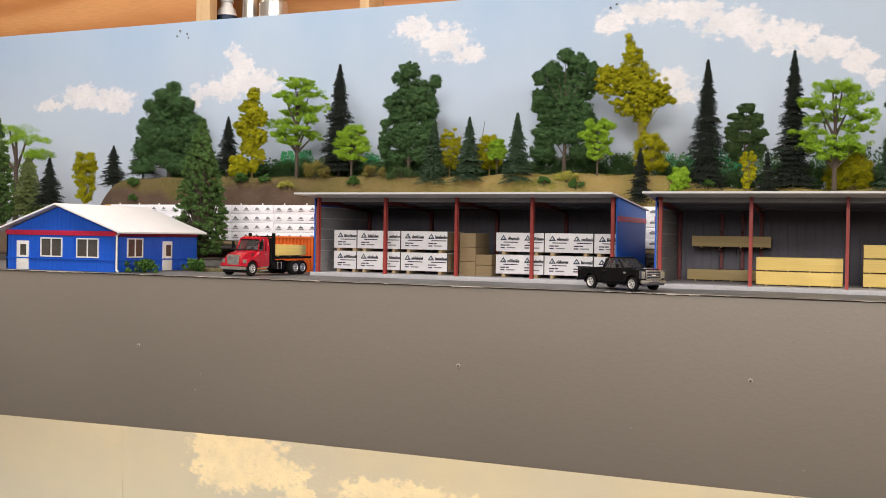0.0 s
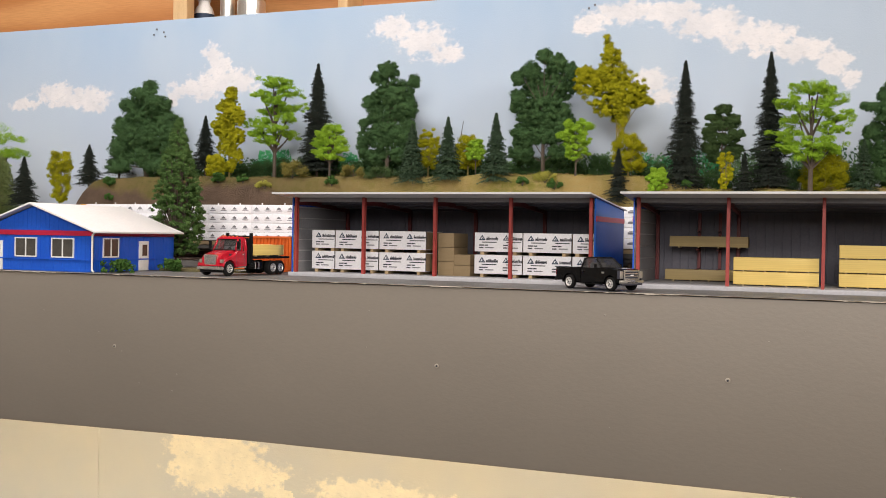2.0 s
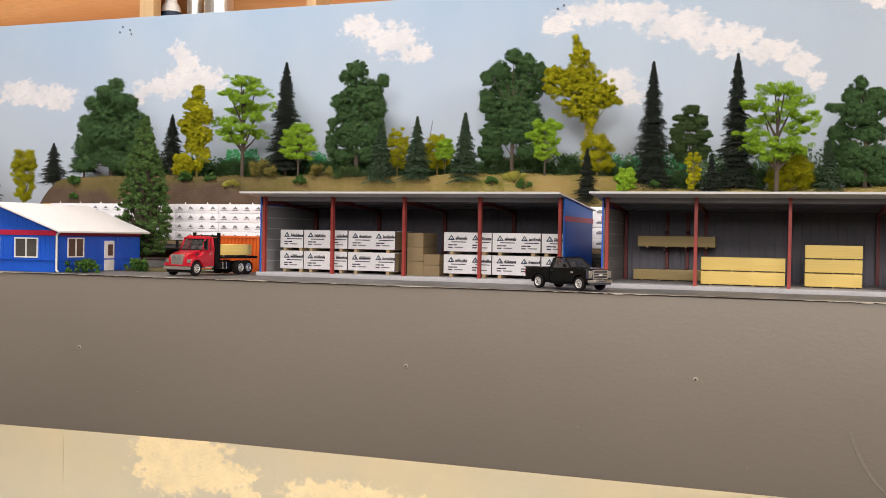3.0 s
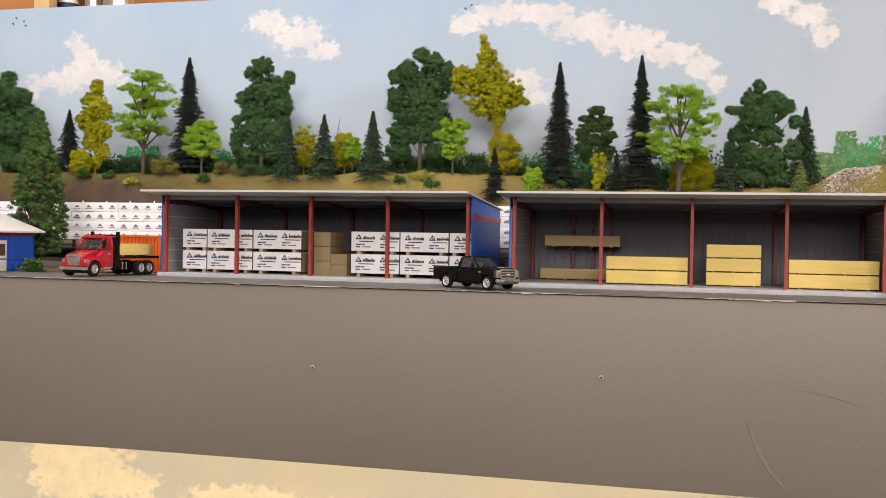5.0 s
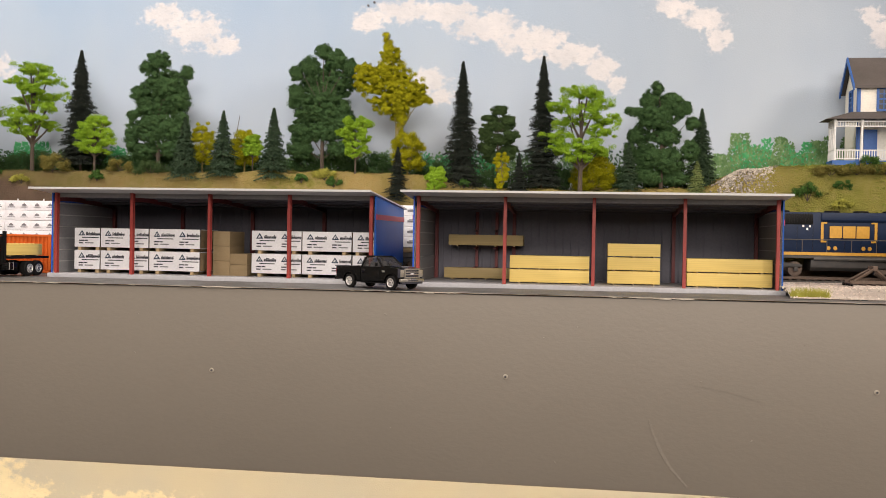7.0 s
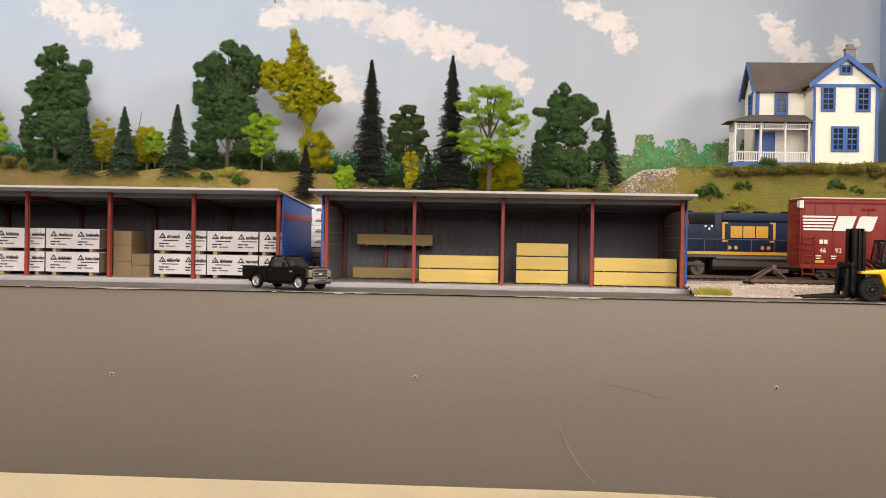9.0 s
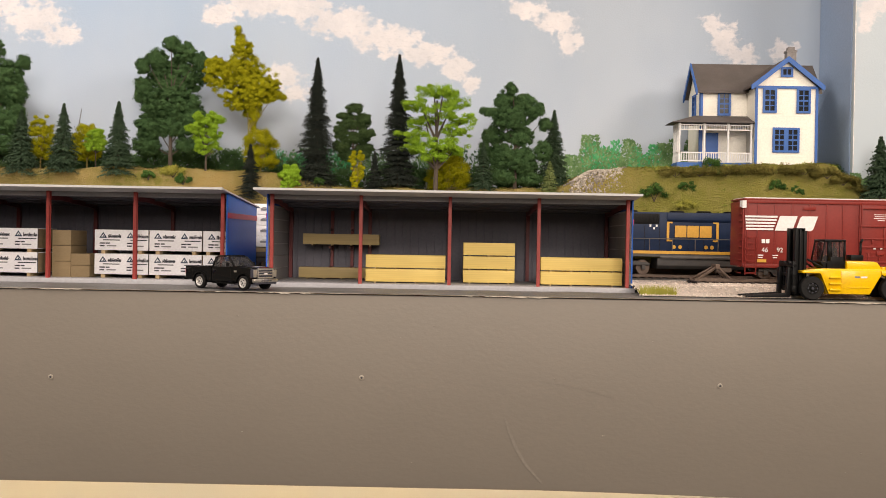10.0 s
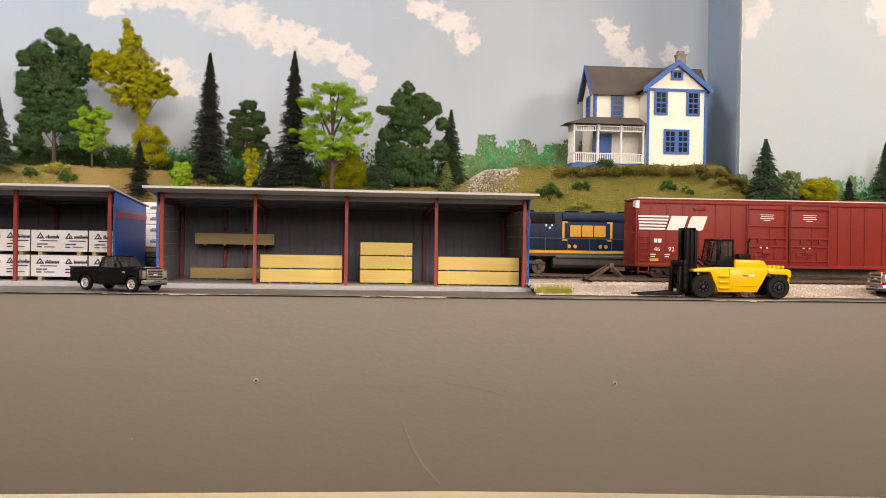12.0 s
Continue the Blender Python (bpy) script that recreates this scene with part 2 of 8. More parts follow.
M = {
    "sky": board_paint("sky_paint", sky_colour),
    "sky_east": board_paint("pale_sky_paint", east_colour),
    # sky blue darkened for the corner return: shade held in the colour
    "sky_shade": mat("shaded_sky_paint", (0.30, 0.40, 0.56), (0.27, 0.37, 0.53), 0.62, fine=700, coarse=9, bump=0.1),
    "lower_sky": board_paint("lower_sky_paint", lower_colour),
    "lower_cloud": sponge_paint("lower_cloud_paint", (0.86, 0.78, 0.58), (0.74, 0.68, 0.52), lower_colour, 0.72, 1.22),
    "cloud_east": sponge_paint("east_cloud_paint", (0.70, 0.675, 0.685), (0.58, 0.58, 0.61), east_colour, 0.80, 1.27),
    "cloud": sponge_paint("cloud_paint", (0.70, 0.675, 0.685), (0.58, 0.58, 0.61), sky_colour, 0.80, 1.27),
    "paint_green": leaf_mat("painted_leaf_green", (0.05, 0.15, 0.05), (0.27, 0.40, 0.19)),
    "paint_emerald": leaf_mat("painted_leaf_emerald", (0.02, 0.30, 0.10), (0.14, 0.46, 0.22)),
    "paint_dark": leaf_mat("painted_leaf_dark", (0.03, 0.08, 0.04), (0.07, 0.13, 0.06)),
    "fascia": mat("fascia_paint", (0.204, 0.180, 0.152), (0.188, 0.166, 0.140), 0.5, fine=380, coarse=5, bump=0.055, depth=0.0005, stretch=(0.7, 1, 1.3), grain=0.08),
    "chip": mat("chipped_plaster", (0.46, 0.42, 0.36), (0.26, 0.23, 0.19), 0.8, coarse=120),
    "asphalt": mat("asphalt", (0.185, 0.182, 0.180), (0.125, 0.123, 0.121), 0.5, fine=1500, coarse=30, bump=0.3),
    "grass_mat": mat("static_grass", (0.17, 0.13, 0.065), (0.13, 0.125, 0.040), 0.9, fine=900, coarse=28, bump=0.8, depth=0.0012),
    "earth": mat("brown_earth", (0.19, 0.135, 0.095), (0.14, 0.10, 0.07), 0.95, fine=500, coarse=30, bump=0.6, depth=0.001),
    "ballast": mat("pale_ballast", (0.92, 0.82, 0.73), (0.72, 0.62, 0.545), 0.9, fine=1300, coarse=60, bump=0.8, depth=0.001, spread=0.25),
    "cab_glass": tinted_glass("tinted_cab_glass", (0.03, 0.032, 0.035), 0.45),
    "charcoal": mat("charcoal_ribbed_metal", (0.124, 0.121, 0.152), (0.102, 0.100, 0.126), 0.6, coarse=25, bump=0.05),
    "edge_white": mat("worn_white_edge", (0.78, 0.77, 0.76), (0.62, 0.61, 0.60), 0.7, coarse=150),
    "scuff": mat("pale_scuff", (0.209, 0.1845, 0.156), (0.199, 0.176, 0.149), 0.55),
    "cover_tan": leaf_mat("tan_ground_cover", (0.26, 0.18, 0.07), (0.44, 0.33, 0.14)),
    "cover_brown": leaf_mat("brown_ground_cover", (0.11, 0.085, 0.035), (0.21, 0.17, 0.06)),
    "cover_olive": leaf_mat("olive_ground_cover", (0.20, 0.235, 0.040), (0.38, 0.40, 0.085)),
    "stone": mat("tan_stone", (0.52, 0.47, 0.40), (0.30, 0.265, 0.225), 0.9, fine=600, coarse=90, bump=0.5, spread=0.35),
    "rail": mat("rusty_rail", (0.16, 0.115, 0.09), (0.10, 0.07, 0.055), 0.55, 0.4, coarse=120),
    "tie": mat("dark_sleeper", (0.07, 0.05, 0.04), (0.045, 0.035, 0.03), 0.9, spread=0.2),
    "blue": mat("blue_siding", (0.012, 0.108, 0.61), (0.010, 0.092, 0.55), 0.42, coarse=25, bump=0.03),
    # the siding blue darkened for walls turned from the light
    "blue_shade": mat("blue_siding_shade", (0.008, 0.098, 0.43), (0.007, 0.084, 0.37), 0.42, coarse=25, bump=0.03, spec=0.2),
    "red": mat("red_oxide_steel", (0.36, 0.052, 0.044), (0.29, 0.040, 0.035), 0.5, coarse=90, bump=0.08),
    # frame red darkened to stand for shade deep in the sheds
    "red_shade": mat("red_steel_shade", (0.15, 0.024, 0.026), (0.12, 0.018, 0.020), 0.5, coarse=90, bump=0.08),
    "band": mat("red_trim", (0.52, 0.020, 0.065), (0.45, 0.017, 0.055), 0.45, coarse=60, bump=0.03),
    "roof_white": mat("white_metal_roof", (0.80, 0.80, 0.80), (0.75, 0.75, 0.76), 0.45, coarse=20, bump=0.03),
    "roof_edge": mat("grey_roof_edge", (0.56, 0.56, 0.565), (0.50, 0.50, 0.505), 0.5, coarse=30, bump=0.05),
    "roof_grey": mat("pale_grey_roof", (0.52, 0.52, 0.53), (0.47, 0.47, 0.48), 0.55, coarse=30, bump=0.05),
    "grey_wall": mat("grey_corrugated_lining", (0.31, 0.31, 0.325), (0.25, 0.25, 0.265), 0.5, coarse=25, bump=0.05),
    "slab": mat("pale_slab", (0.47, 0.47, 0.50), (0.41, 0.41, 0.44), 0.7, coarse=35, bump=0.1),
    "trim_white": mat("white_trim", (0.80, 0.80, 0.79), (0.74, 0.74, 0.73), 0.45, coarse=60, bump=0.03),
    "wall_cream": mat("cream_clapboard", (0.88, 0.85, 0.76), (0.83, 0.80, 0.71), 0.55, coarse=30, bump=0.05),
    "blue_trim": mat("mid_blue_trim", (0.026, 0.125, 0.42), (0.021, 0.105, 0.36), 0.45, coarse=60, bump=0.04),
    "shingle": mat("brown_grey_shingle", (0.115, 0.10, 0.095), (0.085, 0.075, 0.07), 0.8, fine=900, coarse=40, bump=0.3),
    "chimney": mat("grey_chimney", (0.30, 0.28, 0.27), (0.24, 0.22, 0.21), 0.8, coarse=150, bump=0.3),
    "dark_glass": mat("dark_glazing", (0.02, 0.024, 0.03), (0.015, 0.017, 0.02), 0.12, coarse=20, bump=0.0, spec=0.22),
    "grey_glass": mat("grey_glazing", (0.085, 0.080, 0.072), (0.055, 0.052, 0.047), 0.18, coarse=60, bump=0.0, spec=0.6),
    "wrap": mat("white_lumber_wrap", (0.88, 0.88, 0.92), (0.83, 0.83, 0.87), 0.45, coarse=60, bump=0.1),
    "ink": mat("dark_ink", (0.03, 0.035, 0.05), (0.045, 0.045, 0.06), 0.6, bump=0.0),
    "ink_blue": mat("blue_ink", (0.016, 0.03, 0.065), (0.025, 0.05, 0.10), 0.6, bump=0.0),
    "ink_grey": mat("grey_ink", (0.16, 0.16, 0.18), (0.22, 0.22, 0.24), 0.6, bump=0.0),
    "board": lumber_mat("yellow_lumber", (0.86, 0.65, 0.205), (0.78, 0.57, 0.165)),
    # yellow lumber darkened: stands for shade at the shed's back
    "board_shade": lumber_mat("shaded_lumber", (0.40, 0.30, 0.13), (0.34, 0.25, 0.105)),
    "board_end": mat("board_ends", (0.34, 0.25, 0.15), (0.26, 0.19, 0.11), 0.8, coarse=200),
    "panel_board": mat("brown_board_stack", (0.33, 0.245, 0.14), (0.29, 0.21, 0.115), 0.75, coarse=40, stretch=(1, 1, 6)),
    "block": mat("pale_wood_block", (0.55, 0.42, 0.25), (0.45, 0.33, 0.18), 0.7),
    "black_paint": coated(mat("gloss_black_paint", (0.004, 0.004, 0.0045), (0.006, 0.006, 0.006), 0.10, coarse=30, bump=0.0, spec=0.05), 0.30, 0.02),
    "black_frame": mat("satin_black", (0.006, 0.006, 0.0065), (0.009, 0.009, 0.009), 0.4, coarse=80, bump=0.05, spec=0.12),
    "rubber": mat("tyre_rubber", (0.010, 0.010, 0.010), (0.016, 0.015, 0.015), 0.6, coarse=200, bump=0.1, spec=0.15),
    "chrome": mat("bright_chrome", (0.78, 0.78, 0.78), (0.70, 0.70, 0.70), 0.16, 1.0, bump=0.0),
    "silver": mat("silver_plating", (0.86, 0.84, 0.80), (0.76, 0.74, 0.70), 0.30, 0.95, bump=0.0),
    "screen_glass": tinted_glass("grey_windscreen", (0.10, 0.095, 0.095), 0.25),
    "clear_glass": tinted_glass("clear_cab_glass", (0.10, 0.09, 0.09), 0.30),
    "pickup_glass": tinted_glass("smoked_pickup_glass", (0.06, 0.06, 0.06), 0.38),
    "rim": mat("bright_rim", (0.80, 0.79, 0.77), (0.70, 0.69, 0.67), 0.35, 0.6, bump=0.0),
    "lamp_glass": mat("clear_lamp_lens", (0.42, 0.38, 0.34), (0.30, 0.27, 0.24), 0.15, bump=0.0, spec=0.6),
    "truck_red": coated(mat("bright_red_paint", (0.50, 0.012, 0.030), (0.45, 0.010, 0.026), 0.25, coarse=30, bump=0.0, spec=0.4), 0.4, 0.14),
    "orange": mat("orange_container_paint", (0.72, 0.14, 0.02), (0.62, 0.11, 0.015), 0.45, coarse=60, bump=0.05),
    "yellow": coated(mat("yellow_machine_paint", (0.90, 0.555, 0.005), (0.84, 0.51, 0.004), 0.32, coarse=40, bump=0.03), 0.3),
    "loco_blue": mat("dark_blue_loco_paint", (0.014, 0.027, 0.066), (0.010, 0.021, 0.053), 0.4, coarse=50, bump=0.03, spec=0.15),
    "loco_yellow": mat("loco_yellow", (0.66, 0.36, 0.05), (0.55, 0.29, 0.04), 0.45, coarse=60, bump=0.03),
    "loco_grey": mat("sooty_underframe", (0.075, 0.071, 0.068), (0.10, 0.093, 0.085), 0.7, coarse=150, bump=0.2),
    "soot": mat("sooty_black_running_gear", (0.040, 0.037, 0.036), (0.055, 0.050, 0.047), 0.6, coarse=150, bump=0.2),
    "boxcar": mat("boxcar_red_brown", (0.236, 0.029, 0.022), (0.203, 0.023, 0.018), 0.42, coarse=25, bump=0.05, spec=0.2),
    "white_ink": mat("white_lettering", (0.82, 0.80, 0.80), (0.76, 0.74, 0.74), 0.55, bump=0.0),
    "ply": plywood_mat("orange_plywood", (0.56, 0.27, 0.10), (0.40, 0.155, 0.045)),
    "pine": mat("pine_stud", (0.66, 0.46, 0.25), (0.56, 0.37, 0.19), 0.6, coarse=12, stretch=(8, 8, 1)),
    "room_wall": mat("room_wall_paint", (0.68, 0.65, 0.60), (0.64, 0.61, 0.56), 0.8, fine=200, coarse=3),
    "room_floor": mat("concrete_floor", (0.20, 0.19, 0.175), (0.16, 0.15, 0.14), 0.8, fine=100, coarse=4),
    "tin": mat("tin_can", (0.70, 0.69, 0.66), (0.62, 0.60, 0.57), 0.3, 0.9, bump=0.0),
    "bark": mat("grey_brown_bark", (0.11, 0.085, 0.065), (0.075, 0.058, 0.045), 0.9, fine=700, bump=0.6),
    "bark_pale": mat("yellow_brown_stem", (0.30, 0.25, 0.08), (0.22, 0.18, 0.06), 0.9, fine=700, bump=0.6),
    "leaf_dark": leaf_mat("dark_green_foam", (0.034, 0.085, 0.030), (0.092, 0.168, 0.062)),
    "leaf_olive": leaf_mat("olive_yellow_foam", (0.27, 0.272, 0.006), (0.46, 0.435, 0.016)),
    "leaf_lime": leaf_mat("lime_green_foam", (0.19, 0.36, 0.020), (0.34, 0.54, 0.050)),
    "leaf_spruce": leaf_mat("blackish_spruce", (0.018, 0.025, 0.020), (0.048, 0.056, 0.045)),
    "leaf_fir": leaf_mat("grey_green_fir", (0.036, 0.068, 0.038), (0.072, 0.115, 0.064)),
    "leaf_pale": leaf_mat("pale_olive_cone", (0.12, 0.17, 0.05), (0.30, 0.36, 0.14)),
    "leaf_cedar": leaf_mat("mid_green_cedar", (0.032, 0.084, 0.020), (0.150, 0.245, 0.074)),
    "leaf_pine": leaf_mat("deep_green_pine", (0.040, 0.078, 0.026), (0.088, 0.140, 0.050)),
    "leaf_green": leaf_mat("fresh_green_tuft", (0.034, 0.095, 0.020), (0.095, 0.190, 0.042)),
    "leaf_brown": leaf_mat("brown_olive_tuft", (0.14, 0.125, 0.030), (0.25, 0.215, 0.058)),
    "leaf_sage": leaf_mat("sage_green_tuft", (0.15, 0.22, 0.09), (0.30, 0.38, 0.19)),
    "leaf_yellow": leaf_mat("yellow_green_tuft", (0.30, 0.30, 0.05), (0.46, 0.44, 0.10)),
}

# ---- mesh helpers: things are drawn in millimetres round their own base ----
MM = 0.001


def box(bm, x0, x1, y0, y1, z0, z1):
    v = [bm.verts.new((x, y, z)) for x in (x0, x1) for y in (y0, y1) for z in (z0, z1)]
    for f in ((0, 1, 3, 2), (4, 6, 7, 5), (0, 4, 5, 1), (2, 3, 7, 6), (0, 2, 6, 4), (1, 5, 7, 3)):
        bm.faces.new([v[i] for i in f])
    return v


def prism(bm, pts, a, b, axis="y"):
    """Extrude a closed outline. axis y: pts are (x, z); axis x: (y, z); axis z: (x, y)."""
    def at(p, h):
        return {"y": (p[0], h, p[1]), "x": (h, p[0], p[1]), "z": (p[0], p[1], h)}[axis]
    lo, hi = [bm.verts.new(at(p, a)) for p in pts], [bm.verts.new(at(p, b)) for p in pts]
    bm.faces.new(lo)
    bm.faces.new(hi[::-1])
    n = len(pts)
    for i in range(n):
        j = (i + 1) % n
        bm.faces.new((lo[i], hi[i], hi[j], lo[j]))


def tube(bm, p, q, r, seg=10, r2=None):
    p, q = Vector(p), Vector(q)
    d = (q - p).normalized()
    u = d.orthogonal().normalized()
    w = d.cross(u)
    r2 = r if r2 is None else r2
    a = [bm.verts.new(p + r * (math.cos(k) * u + math.sin(k) * w)) for k in (2 * math.pi * i / seg for i in range(seg))]
    b = [bm.verts.new(q + r2 * (math.cos(k) * u + math.sin(k) * w)) for k in (2 * math.pi * i / seg for i in range(seg))]
    bm.faces.new(a[::-1])
    bm.faces.new(b)
    for i in range(seg):
        j = (i + 1) % seg
        bm.faces.new((a[i], a[j], b[j], b[i]))


def lathe(bm, prof, seg=24, axis="y", at=(0, 0, 0)):
    """Turn an outline of (radius, height) about an axis."""
    rings = []
    for r, h in prof:
        ring = []
        for i in range(seg):
            c, s = math.cos(2 * math.pi * i / seg) * r, math.sin(2 * math.pi * i / seg) * r
            p = {"y": (c, h, s), "z": (c, s, h), "x": (h, c, s)}[axis]
            ring.append(bm.verts.new(Vector(p) + Vector(at)))
        rings.append(ring)
    for a, b in zip(rings, rings[1:]):
        for i in range(seg):
            j = (i + 1) % seg
            bm.faces.new((a[i], a[j], b[j], b[i]))
    bm.faces.new(rings[0][::-1])
    bm.faces.new(rings[-1])


def loft(bm, a, b):
    """A solid between two outlines of as many points."""
    lo, hi = [bm.verts.new(p) for p in a], [bm.verts.new(p) for p in b]
    bm.faces.new(lo[::-1])
    bm.faces.new(hi)
    for i in range(len(a)):
        j = (i + 1) % len(a)
        bm.faces.new((lo[i], lo[j], hi[j], hi[i]))


def finish(name, bm, material, bevel=0.0, scale=MM, smooth=False):
    bmesh.ops.recalc_face_normals(bm, faces=bm.faces)
    if bevel:
        bmesh.ops.bevel(bm, geom=list(bm.edges), offset=bevel, segments=2, profile=0.6, affect="EDGES", clamp_overlap=True)
    bmesh.ops.scale(bm, vec=(scale,) * 3, verts=bm.verts)
    me = bpy.data.meshes.new(name)
    bm.to_mesh(me)
    bm.free()
    me.materials.append(material)
    if smooth or bevel:
        for p in me.polygons:
            p.use_smooth = True
        if bevel:
            me.set_sharp_from_angle(angle=0.75)
    return me


def part(name, bm, material, parent, label="", bevel=0.0, smooth=False):
    ob = new(name, finish(name, bm, material, bevel, MM, smooth))
    ob.parent = parent
    return tagged(ob, label)


def twin(ob, parent, x=0, y=0, z=0, turn=0):
    """Another object on the same mesh, moved in millimetres."""
    o = new(ob.name.split(".")[0], ob.data)
    o.parent = parent
    o.matrix_basis = pose(x * MM, y * MM, z * MM, 0, 0, turn)
    return tagged(o, ob.get("label", ""))


def thing(name, label, category, x, y, z=0.0, turn=0.0, group=""):
    e = new(name)
    e.empty_display_size = 0.01
    e.matrix_basis = pose(x, y, z, 0, 0, turn)
    return tagged(e, label, category, group)


def cuboid(name, parent, material, x0, x1, y0, y1, z0, z1, label="", bevel=0.0):
    bm = bmesh.new()
    box(bm, x0, x1, y0, y1, z0, z1)
    return part(name, bm, material, parent, label, bevel)


def solid(name, bm, material, label, category, kind="", bevel=0.0, scale=1.0, group="", smooth=False):
    ob = new(name, finish(name, bm, material, bevel, scale, smooth))
    return tagged(ob, label, category, group, kind)


def lettering(name, text, size, material, parent, x, y, z, turn=0.0, label=""):
    cu = bpy.data.curves.new(name, "FONT")
    cu.body, cu.size, cu.align_x, cu.align_y, cu.extrude = text, size * MM, "CENTER", "CENTER", 0.00003
    tmp = bpy.data.objects.new(name, cu)
    me = bpy.data.meshes.new_from_object(tmp)
    bpy.data.objects.remove(tmp)
    me.materials.append(material)
    ob = new(name, me)
    ob.parent = parent
    ob.matrix_basis = pose(x * MM, y * MM, z * MM, 90, 0, turn)
    return tagged(ob, label)

# ---- the room and the two decks ----
def setting(name, label, material, x0, x1, y0, y1, z0, z1, category, bevel=0.0):
    bm = bmesh.new()
    box(bm, x0, x1, y0, y1, z0, z1)
    return solid(name, bm, material, label, category, "structure", bevel)


setting("floor", "grey concrete floor of the train room", M["room_floor"], -2.4, 2.4, -2.2, 1.6, -1.25, -1.2, "floor")
setting("ceiling", "plain pale ceiling of the train room", M["room_wall"], -2.4, 2.4, -2.2, 1.6, 1.25, 1.3, "ceiling")
setting("wall_west", "plain off-white room wall", M["room_wall"], -2.45, -2.4, -2.2, 1.6, -1.2, 1.25, "wall")
setting("wall_east", "plain off-white room wall", M["room_wall"], 2.4, 2.45, -2.2, 1.6, -1.2, 1.25, "wall")
setting("wall_south", "plain off-white room wall", M["room_wall"], -2.4, 2.4, -2.25, -2.2, -1.2, 1.25, "wall")
setting("wall_north", "bare orange plywood back wall above the backdrop", M["ply"], -2.4, 2.4, 1.22, 1.26, -1.2, 1.25, "wall")

# sky boards: the long one, its short return at the corner, the nearer one to the right
setting("backdrop", "blue hand-painted sky board behind the layout", M["sky"], -0.735, 0.345, 0.970, 0.976, -0.02, 0.278, "backdrop")
setting("backdrop_west", "blue hand-painted sky board behind the layout", M["sky"], -1.60, -0.7353, 0.9705, 0.9765, -0.02, 0.278, "backdrop")
bm = bmesh.new()
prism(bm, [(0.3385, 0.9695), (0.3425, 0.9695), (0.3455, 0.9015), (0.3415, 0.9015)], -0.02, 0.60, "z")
solid("backdrop_return", bm, M["sky_shade"], "narrow return of the sky board at a corner, its shade painted in", "backdrop", "structure")
setting("backdrop_east", "pale hand-painted sky board with worn white edge", M["sky_east"], 0.3425, 1.6, 0.895, 0.9012, -0.02, 0.60, "backdrop")
bm = bmesh.new()
left, right = [], []
for i in range(321):
    z = 0.07 + 0.53 * i / 320
    w = noise.noise((z * 70, 4, 0)) + 0.6 * noise.noise((z * 240, 8, 0))
    left.append(bm.verts.new((0.3420, 0.8946, z)))
    right.append(bm.verts.new((0.3424 + 0.0011 * max(0.0, 0.35 + w), 0.8946, z)))
for i in range(320):
    bm.faces.new((left[i], right[i], right[i + 1], left[i + 1]))
solid("trim", bm, M["edge_white"], "worn white edge of the sky board", "trim", "structure")


cloud_layers = []


def cloud(spots, y=0.97, material="cloud", label="white sponged cloud painted on the sky board", cell=0.0022):
    """A skin of paint over a union of ellipses (x, z, rx, rz), thinning out at its uneven edge."""
    x0, x1 = min(p[0] - 1.8 * p[2] for p in spots), max(p[0] + 1.8 * p[2] for p in spots)
    z0, z1 = min(p[1] - 1.9 * p[3] for p in spots), max(p[1] + 1.9 * p[3] for p in spots)
    if material != "lower_cloud":
        z1 = min(z1, 0.2775)
    if material == "cloud_east":
        x0 = max(x0, 0.3432)
    nx, nz = int((x1 - x0) / cell) + 1, int((z1 - z0) / cell) + 1
    cover, verts, faces = {}, [], []
    for i in range(nx + 1):
        for j in range(nz + 1):
            x, z = x0 + (x1 - x0) * i / nx, z0 + (z1 - z0) * j / nz
            wx = x + 0.006 * noise.noise((x * 90, z * 90, 1)) + 0.003 * noise.noise((x * 260, z * 260, 5))
            wz = z + 0.005 * noise.noise((x * 90, z * 90, 9)) + 0.003 * noise.noise((x * 260, z * 260, 3))
            c = max(1.42 - math.hypot((wx - p[0]) / p[2], (wz - p[1]) / (1.18 * p[3])) for p in spots)
            cover[i, j] = max(0.0, min(1.0, 1.05 * c))
            verts.append((x, y - 0.00004 - 0.00004 * (len(cloud_layers) % 2), z))
    for i in range(nx):
        for j in range(nz):
            if max(cover[i, j], cover[i + 1, j], cover[i, j + 1], cover[i + 1, j + 1]) > 0.0:
                k = i * (nz + 1) + j
                faces.append((k, k + nz + 1, k + nz + 2, k + 1))
    cloud_layers.append(material)
    me = bpy.data.meshes.new("painted_cloud")
    me.from_pydata(verts, [], faces)
    at = me.attributes.new("cover", "FLOAT", "POINT")
    at.data.foreach_set("value", [cover[i, j] for i in range(nx + 1) for j in range(nz + 1)])
    me.materials.append(M[material])
    return tagged(new("painted_cloud", me), label, "painted cloud", "", "structure")


cloud([(-0.93, 0.187, 0.027, 0.007), (-0.865, 0.193, 0.050, 0.010), (-0.885, 0.199, 0.030, 0.012), (-0.835, 0.190, 0.034, 0.012), (-0.825, 0.180, 0.018, 0.006)], y=0.9705)
cloud([(-0.661, 0.235, 0.012, 0.013), (-0.652, 0.222, 0.016, 0.013), (-0.660, 0.204, 0.030, 0.011), (-0.692, 0.197, 0.032, 0.008), (-0.632, 0.204, 0.033, 0.013), (-0.716, 0.186, 0.010, 0.008), (-0.667, 0.189, 0.018, 0.006)])
cloud([(-0.436, 0.252, 0.024, 0.011), (-0.405, 0.238, 0.032, 0.015), (-0.377, 0.222, 0.019, 0.010)])
